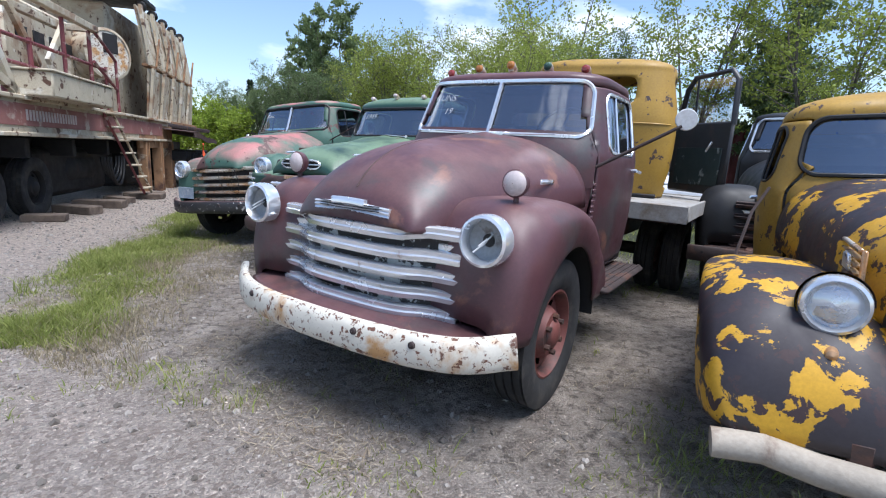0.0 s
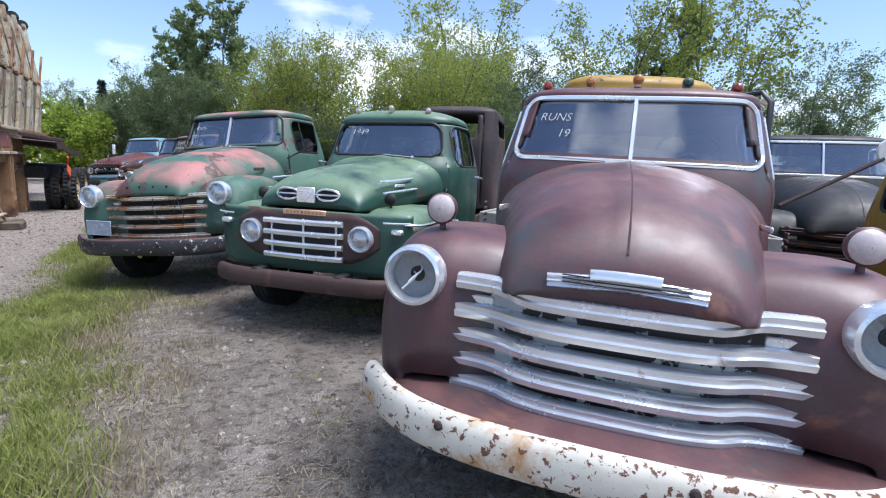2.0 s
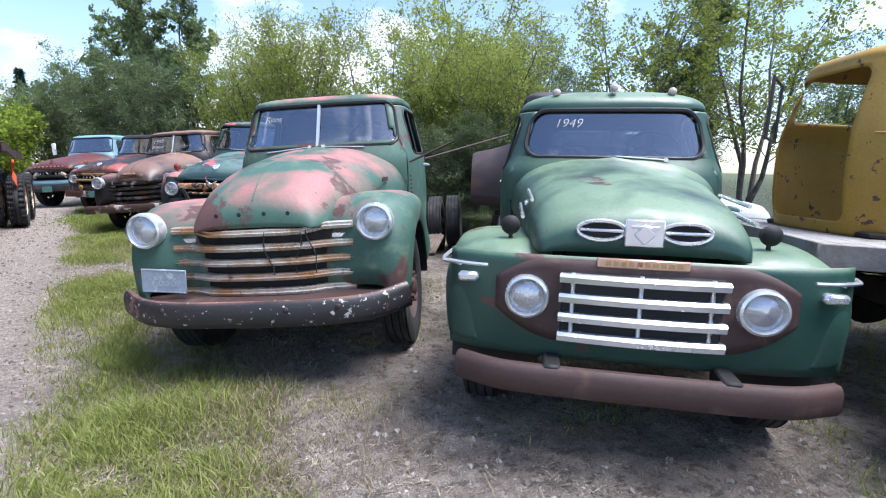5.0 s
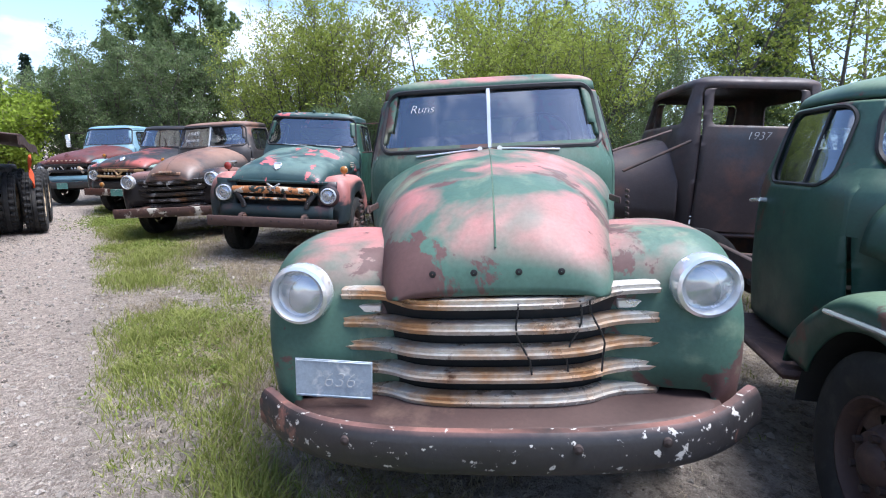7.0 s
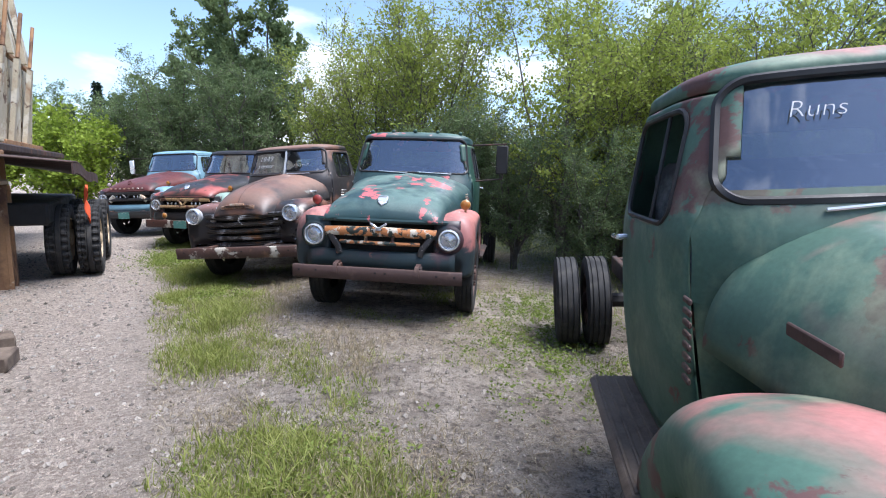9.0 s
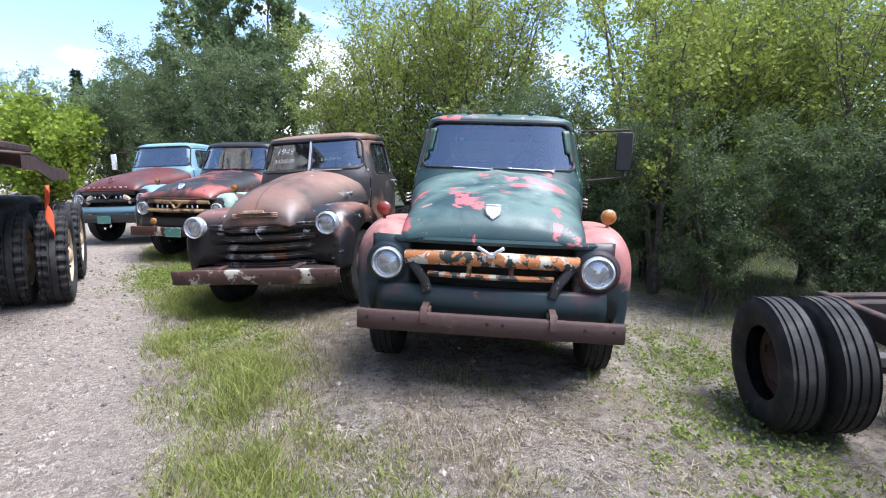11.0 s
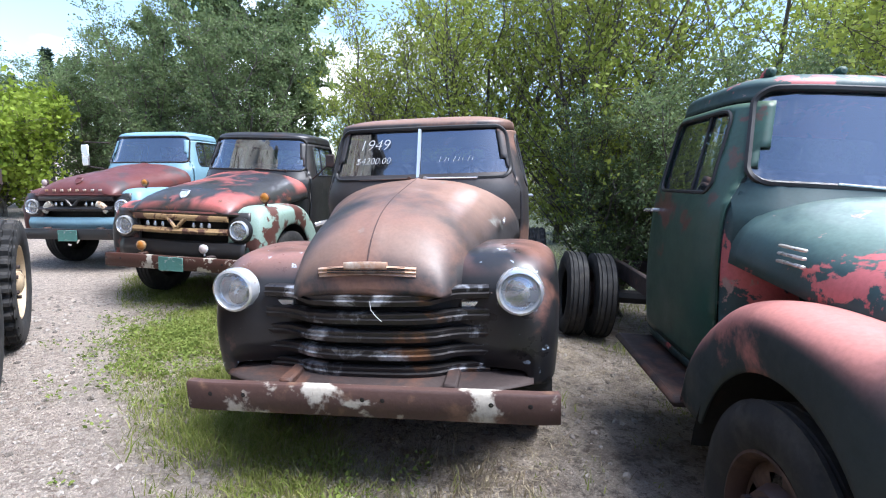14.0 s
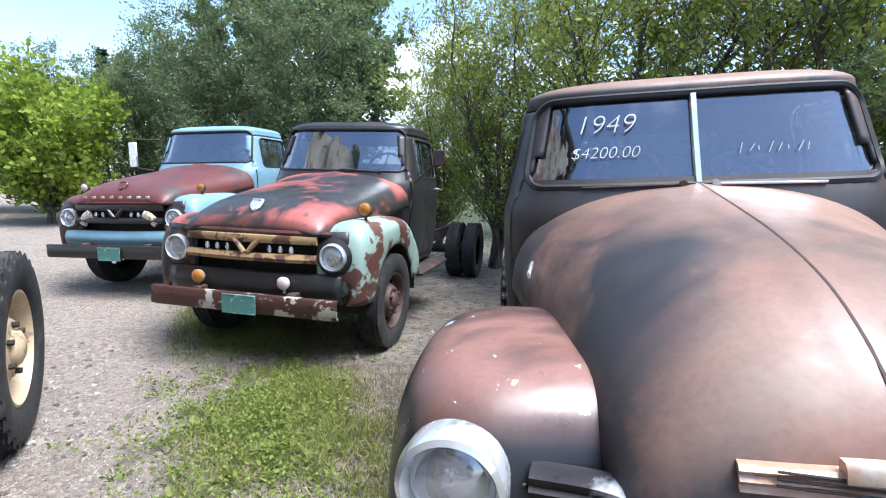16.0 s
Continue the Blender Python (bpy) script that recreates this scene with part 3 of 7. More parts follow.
def rim_geo(r, w, out=1, holes=6, dish=0.05):
    """Pressed steel wheel with hand holes; out: which way its face looks along x."""
    h = w / 2
    prof = [(r * 0.6, out * h * 0.82), (r * 0.575, out * h * 0.84), (r * 0.545, out * h * 0.62), (r * 0.53, out * h * 0.2), (r * 0.5, out * (h * 0.25)),
            (r * 0.44, out * (h * 0.32)), (r * 0.36, out * (h * 0.3)), (r * 0.29, out * (h * 0.28 + dish)), (r * 0.2, out * (h * 0.32 + dish)), (r * 0.17, out * (h * 0.5 + dish)),
            (r * 0.1, out * (h * 0.62 + dish)), (0.002, out * (h * 0.64 + dish))]
    v, f = lathe(prof, 48, "x")
    keep = []
    for g in f:
        c = sum((Vector(v[i]) for i in g), Vector()) / 4
        rr, t = math.hypot(c.y, c.z), math.atan2(c.z, c.y) % (2 * math.pi / holes)
        if holes and r * 0.34 < rr < r * 0.46 and t < 2 * math.pi / holes * 0.42:
            continue
        keep.append(g)
    return v, keep


def wheel(parent, x, y, r, w, rim_mat, out, lugs=0, nuts=True, tyre_mat=None, name="wheel"):
    hub = finish(name, *moved(rim_geo(r, w, out), pose(x, y, r)), rim_mat, parent, "")
    part("tyre", moved(tyre_geo(r, w, lugs), pose(x, y, r)), tyre_mat or RUBBER, hub, "dusty black rubber tyre")
    if nuts:
        for i in range(6):
            t = 2 * math.pi * (i + 0.5) / 6
            part("wheel_nut", rod((x + out * (w * 0.12 + 0.05), y + r * 0.245 * math.cos(t), r + r * 0.245 * math.sin(t)),
                                  (x + out * (w * 0.16 + 0.075), y + r * 0.245 * math.cos(t), r + r * 0.245 * math.sin(t)), 0.016, 6), IRON, hub)
    return hub


def headlamp(parent, x, y, z, r, bezel_mat, lens=True, deep=0.07, tilt=0):
    """Bezel ring, reflector bowl and domed lens; an empty bucket when lens is False."""
    m = pose(x, y, z, 0, 0, tilt)
    ring = part("headlamp", moved(lathe([(r * 1.12, 0.05), (r * 1.16, 0.0), (r * 1.1, -0.028), (r * 0.98, -0.035), (r * 0.9, -0.02), (r * 0.86, 0.0)], 36), m), bezel_mat, parent, "round headlamp with bright bezel")
    bowl = [(r * 0.88, 0.0), (r * 0.8, 0.03), (r * 0.55, deep), (r * 0.2, deep * 1.35), (0.002, deep * 1.4)] if lens else \
        [(r * 0.88, 0.0), (r * 0.84, 0.02), (r * 0.7, 0.03), (r * 0.6, deep), (r * 0.3, deep * 1.1), (r * 0.29, deep * 1.8), (0.002, deep * 1.9)]
    part("reflector", moved(lathe(bowl, 32), m), REFLECTOR if lens else BUCKET, ring)
    if lens:
        part("lens", moved(lathe([(r * 0.9, -0.008), (r * 0.7, -0.024), (r * 0.4, -0.034), (0.002, -0.038)], 32), m), LENS, ring, "clear ribbed lens")
    else:
        part("socket_hole", moved(lathe([(r * 0.28, deep * 1.05), (0.002, deep * 1.07)], 20), m), GASKET, ring, "dark empty bulb hole")
        for k in (-1, 1):
            pts = [m @ Vector((0.012 * k + 0.02 * math.sin(5 * s), deep - 0.12 * s, 0.02 - 0.09 * s * s + 0.015 * k)) for s in (0, 0.2, 0.4, 0.6, 0.75)]
            part("loose_wire", sweep(pts, disc_profile(0.004, 5)), CHALK, ring)
    return ring


def marker_lamp(parent, x, y, z, r, body, lens, face=0.0, name="marker_lamp"):
    """Round lamp on a short stalk that looks forwards."""
    m = pose(x, y, z, 0, 0, face)
    b = part(name, moved(lathe([(0.002, r * 0.8), (r * 0.6, r * 0.72), (r * 0.92, r * 0.35), (r, 0.0), (r * 1.02, -r * 0.2), (r * 0.9, -r * 0.3)], 24), m), body, parent, "round fender lamp on a stalk")
    part("lens", moved(lathe([(r * 0.92, -r * 0.28), (r * 0.7, -r * 0.5), (r * 0.35, -r * 0.62), (0.002, -r * 0.65)], 24), m), lens, b)
    part("stalk", rod((x, y + r * 0.2, z - r * 0.7), (x, y + r * 0.2, z - r * 1.6), r * 0.22), body, b)


def roof_lamp(parent, x, y, z, mat, lens, k=1.0):
    """Teardrop clearance lamp."""
    b = part("roof_lamp", moved(lathe([(0.002, 0.09 * k), (0.016 * k, 0.06 * k), (0.026 * k, 0.02 * k), (0.03 * k, -0.01 * k), (0.029 * k, -0.02 * k)], 14), pose(x, y, z + 0.03 * k, -14)), mat, parent, "small teardrop roof lamp")
    part("lens", moved(lathe([(0.028 * k, -0.02 * k), (0.018 * k, -0.04 * k), (0.002, -0.045 * k)], 14), pose(x, y, z + 0.03 * k, -14)), lens, b)
    part("foot", block(x, y + 0.02, z, 0.035 * k, 0.07 * k, 0.03, 0.008), mat, b)


def plan_curve(x, keys):
    s = spline(keys, abs(x))
    return s[0]


def beam(parent, name, half, keys, z, h, t, mat, label, nz=7, lip=0.0, steps=40, zkeys=None):
    """Bumper: a pressed beam that follows plan keys (|x|, y)."""
    path = []
    for i in range(steps + 1):
        x = -half + 2 * half * i / steps
        path.append((x, plan_curve(x, keys), z + (plan_curve(x, zkeys) if zkeys else 0)))
    prof = [(0.0, h / 2), (-t * 0.55, h / 2), (-t * 0.8, h * 0.42), (-t, h * 0.25), (-t, -h * 0.25), (-t * 0.8, -h * 0.42), (-t * 0.55, -h / 2), (0, -h / 2), (0, -h / 2 + 0.012), (-t * 0.5, -h / 2 + 0.012), (-t + 0.012, -h * 0.2), (-t + 0.012, h * 0.2), (-t * 0.5, h / 2 - 0.012), (0, h / 2 - 0.012)]
    prof = [(-p, q) for p, q in prof]
    return part(name, sweep(path, prof), mat, parent, label)


def fender_geo(sgn, f):
    """f: yf, y1, xin, xm, xo, crest, zlow, arch (y, z, r), rise, fall, tail."""
    ay, az, ar = f["arch"]

    def fn(u, v):
        y = f["yf"] + (f["y1"] - f["yf"]) * (1 - math.cos(math.pi * u)) / 2 if u < 0.5 else f["yf"] + (f["y1"] - f["yf"]) * u
        s = max(0.0, 1 - (y - f["yf"]) / f["rise"])
        up = max(1 - s ** f.get("p", 2.6), 0) ** (1 / f.get("p", 2.6))
        e = max(0.0, (y - f["fall"]) / (f["y1"] - f["fall"]))
        dn = max(1 - e ** f.get("q", 2.2), 0) ** (1 / f.get("q", 2.2))
        tail = f["tail"]
        top = f["zfront"] + (f["crest"] - f["zfront"]) * up
        top = tail + (top - tail) * dn if e > 0 else top
        xo = f["xm"] + (f["xo"] - f["xm"]) * (0.35 + 0.65 * up) * (1 - 0.10 * e)
        zlow = f["zlow"]
        d = ar * ar - (y - ay) ** 2
        if d > 0:
            zlow = max(zlow, az + math.sqrt(d))
        zlow = min(zlow, top - 0.01)
        zmid = max(zlow + 0.0, min(top - 0.01, zlow + (top - zlow) * f.get("mid", 0.5)))
        if v < 0.25:
            k = v / 0.25
            b = max(0.0, min(1.0, (y - 0.02) / 0.3))
            xin = f.get("xfront", f["xin"]) * (1 - b) + f["xin"] * b
            x = xin + (f["xm"] - xin) * k
            y += f.get("back", 0.0) * (1 - k) * (1 - b)
            z = top - f.get("dip", 0.10) * up * (1 - k) ** 2
            z = max(z, min(top, f["zlow"]))
        elif v < 0.8:
            t = (v - 0.25) / 0.55 * math.pi / 2
            x = f["xm"] + (xo - f["xm"]) * power(math.sin(t), 0.8)
            z = zmid + (top - zmid) * power(math.cos(t), 0.8)
        else:
            k = (v - 0.8) / 0.2
            x, z = xo - 0.02 * k * k, zmid + (zlow - zmid) * k
        return (sgn * x, y, z)
    v, fc = grid(fn, 60, 30)
    return (v, [tuple(reversed(q)) for q in fc]) if sgn > 0 else (v, fc)


def hood_geo(keys, n=2.4, y0=None, y1=None, crease=0.012, nu=40, nv=48):
    """keys: y, half width, base height, crown height."""
    y0, y1 = keys[0][0], keys[-1][0]

    def fn(u, v):
        y = y0 + (y1 - y0) * v**1.6
        w, zb, zt = spline(keys, y)
        t = math.pi * u
        c, s = math.cos(t), math.sin(t)
        x, z = -w * power(c, 2 / n), zb + (zt - zb) * power(max(s, 0), 2 / n)
        z += crease * max(0, 1 - abs(x) / 0.03) * min(1, v * 4)
        return (x, y, z)
    return grid(fn, nu, nv)


def chassis(parent, length, front_axle, rear_axle, r, rim_mat, duals=True, rails=True, w=0.21, rear_lugs=0, front_lugs=0, rear=True, track=0.78):
    if rails:
        for s in (-1, 1):
            part("frame_rail", block(s * 0.42, length / 2 + 0.15, 0.68, 0.06, length - 0.3, 0.17, 0.01), IRON, parent, "rusted steel frame rail")
        for y in (0.15, 1.6, 2.7, rear_axle - 0.5, rear_axle + 0.5, length - 0.2):
            part("crossmember", block(0, y, 0.68, 0.8, 0.09, 0.12, 0.01), IRON, parent)
    part("front_axle", rod((-track + 0.1, front_axle, r), (track - 0.1, front_axle, r), 0.05), SOOT, parent)
    for s in (-1, 1):
        wheel(parent, s * track, front_axle, r, w, rim_mat, s, front_lugs)
    if rear:
        part("rear_axle", rod((-0.7, rear_axle, r), (0.7, rear_axle, r), 0.07), SOOT, parent)
        part("differential", lathe([(0.002, -0.2), (0.14, -0.12), (0.19, 0.0), (0.14, 0.12), (0.002, 0.2)], 16, "y", (0, rear_axle, r)), SOOT, parent)
        for s in (-1, 1):
            wheel(parent, s * 0.95, rear_axle, r, w, rim_mat, -s if duals else s, rear_lugs)
            if duals:
                wheel(parent, s * 0.68, rear_axle, r, w, rim_mat, s, rear_lugs, nuts=False)
    part("engine", joined([block(0, 0.75, 0.88, 0.42, 0.8, 0.45, 0.04), block(0, 0.1, 0.85, 0.7, 0.06, 0.5, 0.02)]), SOOT, parent, "dark engine and radiator")


def cabin(parent, sh, y0, y1, zf, seat=True):
    part("cab_floor", block(0, (y0 + y1) / 2, zf, 1.5, y1 - y0 - 0.15, 0.04), SOOT, parent)
    if seat:
        part("seat", joined([block(0, y1 - 0.45, zf + 0.38, 1.3, 0.5, 0.2, 0.05), block(0, y1 - 0.2, zf + 0.66, 1.3, 0.16, 0.5, 0.06)]), SEAT, parent, "worn bench seat")
    part("dashboard", block(0, y0 + 0.22, zf + 0.72, 1.34, 0.2, 0.16, 0.05), SOOT, parent)
    c = Vector((0.36, y0 + 0.5, zf + 0.86))
    tilt = pose(*c, 52)
    ring = [tilt @ Vector((0.2 * math.cos(2 * math.pi * i / 28), 0.2 * math.sin(2 * math.pi * i / 28), 0)) for i in range(28)]
    sw = part("steering_wheel", sweep(ring, disc_profile(0.012, 6), (0, 0.7, 0.7), closed=True), GASKET, parent, "thin black steering wheel")
    for k in range(3):
        t = radians(90 + 120 * k)
        part("spoke", rod(c, tilt @ Vector((0.2 * math.cos(t), 0.2 * math.sin(t), 0)), 0.008, 6), GASKET, sw)
    part("column", rod(c, c + Vector((0, -0.25, -0.35)), 0.02), GASKET, sw)


def wiper(parent, sh, x0, z0, x1, z1, mat):
    pts = [sh.front(x0 + (x1 - x0) * k, z0 + (z1 - z0) * k, 0.02) for k in (0, 0.25, 0.5, 0.75, 1)]
    part("wiper", joined([sweep(pts, disc_profile(0.006, 6)), rod(sh.front(x0, z0, 0.0), sh.front(x0, z0, 0.03), 0.016)]), mat, parent)


def door_handle(parent, sh, y, z, s, mat):
    a = sh.side(y, z, s, 0.045)
    part("door_handle", joined([rod(a, (a.x, a.y + 0.13, a.z - 0.01), 0.012), rod(sh.side(y, z, s, 0), a, 0.014)]), mat, parent, "bright lever handle")


def cab_parts(parent, sh, wind, back, win, door, body_mat, door_mat, trim_mat, trim_r, split=False, side_glass=True, wind_glass=True, handle=(1.28, 2.2), doors=(1, -1), handle_mat=None):
    body, skins = sh.build(wind, back, win, door)
    cab = part("cab", body, body_mat, parent, "", thick=0.012)
    for s in doors:
        if s in skins:
            d = part("door", skins[s], door_mat, parent, "", thick=0.012)
            if win:
                part("window_frame", sh.trim(win, "s", s, 0.011), trim_mat, d)
                if side_glass:
                    gl = part("side_window", sh.pane(win, "s", s), GLASS, d, "dusty side window glass")
                    gl.visible_shadow = False
                a, b = sh.side(win.cx - win.a * 0.45, win.cz - win.b, s, -0.004), sh.side(win.cx - win.a * 0.3, win.cz + win.b, s, -0.004)
                part("quarter_window_bar", rod(a, b, 0.008), trim_mat, d)
            if handle:
                door_handle(d, sh, handle[1], handle[0], s, handle_mat or CHROME)
    if wind:
        g = part("windscreen_frame", sh.trim(wind, "f", 1, trim_r), trim_mat, parent)
        if wind_glass:
            p = part("windscreen", sh.pane(wind, "f"), GLASS, parent, "dusty windscreen glass")
            p.visible_shadow = False
        if split:
            pts = [sh.front(0, wind.cz - wind.b + 2 * wind.b * k / 6, 0.008) for k in range(7)]
            part("windscreen_bar", sweep(pts, [(-0.014, -0.008), (0.014, -0.008), (0.01, 0.01), (-0.01, 0.01)], (0, -1, 0)), CHROME, g, "bright centre bar")
    for o in (back if isinstance(back, (list, tuple)) else [back]):
        if o:
            part("rear_window_frame", sh.trim(o, "r", 1, 0.012), GASKET, parent)
            p = part("rear_window", sh.pane(o, "r"), GLASS, parent)
            p.visible_shadow = False
    return cab


BUCKET = worn("grey lamp bucket paint", (0.3, 0.32, 0.33), [((0.12, 0.1, 0.09), 8, 0.6, 0.7)], 0.4)


# ---- the trucks ----
CHEVY_SHELL = Shell([(0.62, 0.79, 1.22, 2.55), (1.0, 0.82, 1.2, 2.58), (1.38, 0.82, 1.18, 2.58), (1.5, 0.80, 1.22, 2.56), (1.62, 0.775, 1.275, 2.53), (1.92, 0.712, 1.405, 2.44)], 0.09)


def curvy_truck(name, m, label, c):
    """Round-fendered truck with a five-bar grille and a two-pane windscreen."""
    t = thing(name, m, label, "truck", "row of old trucks")
    sh = CHEVY_SHELL
    wind = Opening(0, 1.715, 0.665, 0.182, 0.075, -0.22)
    win = Opening(1.84, 1.64, 0.30, 0.195, 0.07, 0, 0.16)
    door = Opening(1.80, 1.26, 0.44, 0.62, 0.10, 0, 0.03)
    back = [Opening(0, 1.66, 0.42, 0.135, 0.07)]
    chassis(t, c.get("length", 5.0), 0.58, c.get("rear", 4.1), 0.42, c["rim"], rear=True, rear_lugs=c.get("lugs", 0))
    cab_parts(t, sh, wind, back, win, door, c["paint"], c["door"], c["trim"], 0.016, split=True, handle=(1.33, 2.08), side_glass=c.get("glass", True))
    cabin(t, sh, 1.25, 2.5, 0.75)
    hood_keys = [(-0.145, 0.35, 0.985, 1.00), (-0.14, 0.375, 0.985, 1.05), (-0.115, 0.40, 0.98, 1.13), (-0.06, 0.425, 0.98, 1.205), (0.04, 0.455, 0.985, 1.285), (0.2, 0.50, 0.99, 1.36), (0.45, 0.555, 1.0, 1.42), (0.8, 0.625, 1.03, 1.47), (1.25, 0.755, 1.08, 1.525)]
    hd = part("hood", hood_geo(hood_keys, 2.35), c["hood"], t, "", thick=0.01)
    seam = [(0, y, spline(hood_keys, y)[2] + 0.010) for y in [-0.10 + 1.34 * k / 30 for k in range(31)]]
    part("hood_seam", sweep(seam, disc_profile(0.004, 5)), c.get("seam", BROWN_IRON), hd)
    part("cowl", grid(lambda u, v: tuple(sh.front(-0.76 + 1.52 * u, 1.2 + 0.36 * v, 0.012)), 20, 6), c["paint"], t)
    f = dict(yf=-0.075, y1=1.30, xin=0.36, xfront=0.37, back=0.075, dip=0.03, xm=0.70, xo=0.965, crest=1.165, zfront=0.60, zlow=0.52, arch=(0.58, 0.42, 0.50), rise=0.40, fall=0.45, tail=0.56, mid=0.45, p=3.2)
    for s in (-1, 1):
        fd = part("front_fender", fender_geo(s, f), c["fender"], t, "", thick=0.012)
        part("wheel_well", grid(lambda u, v: (s * (0.45 + 0.47 * v), 0.58 - 0.53 * math.cos(math.pi * u), 0.42 + 0.53 * math.sin(math.pi * u)), 20, 3), SOOT, fd)
        part("grille_side", block(s * 0.612, 0.09, 0.76, 0.012, 0.22, 0.44, 0.003), c["fender"], t)
        part("running_board", block(s * 0.83, 1.75, 0.55, 0.30, 1.05, 0.05, 0.02), c["board"], t, "ribbed running board")
        for k in range(6):
            part("tread_rib", block(s * (0.72 + 0.045 * k), 1.75, 0.578, 0.014, 1.0, 0.012, 0.003), c["board"], t)
        if c.get("lamps", True):
            headlamp(t, s * 0.755, -0.07 if c.get("lens", True) else -0.105, 1.0, 0.103, c.get("bezel", CHROME), c.get("lens", True), 0.07 if c.get("lens", True) else 0.034)
    # grille
    g = part("grille", grid(lambda u, v: (-0.6 + 1.2 * u, c.get("back_off", 0.04) + plan_curve(-0.6 + 1.2 * u, GRILLE_BOW) * 0.8, 0.56 + 0.43 * v), 40, 4), c["grille_back"], t, "five-bar grille")
    for i in range(5):
        z = 0.965 - 0.0945 * i
        path = [(x, plan_curve(x, GRILLE_BOW), z) for x in [-0.6 + 1.2 * k / 56 for k in range(57)]]
        if i == 0:
            path = [(x, plan_curve(x, GRILLE_BOW), z + 0.02 * max(0, min(1, (abs(x) - 0.3) / 0.12))) for x, _, _ in path]
        bar = c["bars"][i] if isinstance(c["bars"], (list, tuple)) else c["bars"]
        part("grille_bar", sweep(path, [(p, q * c.get("bar_height", 1.0)) for p, q in ((-0.035, 0.033), (0.005, 0.033), (0.022, 0.026), (0.018, 0.006), (0.030, 0.0), (0.022, -0.024), (0.0, -0.031), (-0.035, -0.031))], (0, 0, 1)), bar, g, "curved pressed grille bar")
    for s in (-1, 1):
        part("parking_lamp", block(s * 0.52, 0.0, 0.918, 0.13, 0.03, 0.036, 0.006), REFLECTOR, g, "small rectangular parking lamp")
    # splash apron and bumper
    part("apron", grid(lambda u, v: (-0.82 + 1.64 * u, (1 - v) * (plan_curve(-0.82 + 1.64 * u, BUMPER_BOW) + 0.03) + v * (plan_curve(min(0.6, max(-0.6, -0.82 + 1.64 * u)), GRILLE_BOW) + 0.02), 0.545 + 0.03 * v), 30, 6), c["apron"], t, "", thick=0.006)
    c["bumper"](t)
    if c.get("emblem"):
        ez, ey = c.get("emblem_up", 0.0), 0.35 * c.get("emblem_up", 0.0)
        em = part("hood_emblem", joined([sweep([(x, ey - 0.155 + 0.25 * x * x, ez + 1.075 - 0.018 * abs(x) / 0.25) for x in [-0.25 + 0.5 * k / 16 for k in range(17)]], [(-0.02, 0.022), (0.002, 0.024), (0.01, 0.018), (0.004, 0.008), (0.012, 0.0), (0.004, -0.01), (0.01, -0.02), (0.0, -0.026), (-0.02, -0.026)]),
                                         sweep([(x, ey - 0.165 + 0.2 * x * x, ez + 1.098 - 0.3 * x * x) for x in [-0.11 + 0.22 * k / 10 for k in range(11)]], [(-0.02, 0.016), (0.0, 0.018), (0.008, 0.008), (0.008, -0.014), (-0.02, -0.02)])]), c["emblem"], t, "bright winged nose emblem")
        for k in range(3):
            part("emblem_groove", sweep([(x, ey - 0.168 + 0.25 * x * x, ez + 1.085 - 0.012 * k) for x in [-0.2 + 0.4 * i / 8 for i in range(9)]], disc_profile(0.0025, 5)), GASKET, em)
    return t, sh


GRILLE_BOW = [(0.0, -0.135), (0.2, -0.128), (0.33, -0.10), (0.40, -0.06), (0.47, -0.035), (0.6, -0.02)]
BUMPER_BOW = [(0.0, -0.32), (0.3, -0.305), (0.6, -0.25), (0.8, -0.16), (0.92, -0.06)]


# ---- ground ----
# where the trucks stand on the uneven yard: x, y, z, pitch, lean, heading in degrees, size
STAND = {
    "maroon": (-0.42, 2.581, 0.021, -1.0, 1.17, -32.88, 0.99),
    "green_pink": (-3.024, 6.988, -0.015, 0.56, -4.44, -25.47, 1.043),
    "brown": (-5.215, 14.917, -0.036, 2.18, -4.75, -27.44, 1.019),
    "green": (-1.44, 5.317, 0.011, 0.0, -0.38, -32.71, 0.989),
    "teal": (-3.666, 12.479, 0.032, 0.0, 0.19, -23.48, 1.0),
    "black_red": (-6.69, 18.552, -0.042, 0.0, -1.37, -28.86, 0.988),
    "blue": (-8.359, 20.872, -0.041, 0.25, -3.3, -25.31, 0.991),
}


def stand(key):
    return pose(*STAND[key][:6]) @ Matrix.Scale(STAND[key][6], 4)


def ground_height(x, y):
    far = math.hypot(x + 3, y - 8)
    h = 0.025 * noise.noise((x * 0.35, y * 0.35, 0)) + 0.014 * noise.noise((x * 1.7, y * 1.7, 3))
    h *= max(0.0, 1 - far / 60)
    for cx, cy, cz, pitch, lean, yaw, _ in STAND.values():
        a = radians(yaw)
        u = (x - cx) * math.cos(a) + (y - cy) * math.sin(a)
        v = -(x - cx) * math.sin(a) + (y - cy) * math.cos(a)
        k = max(0, 1 - max(0, abs(u) - 0.9) / 0.7) * max(0, 1 - max(0, abs(v - 2.2) - 2.8) / 1.2)
        h = h * (1 - 0.8 * k) + (cz - math.tan(radians(lean)) * u + math.tan(radians(pitch)) * v) * k
    return h


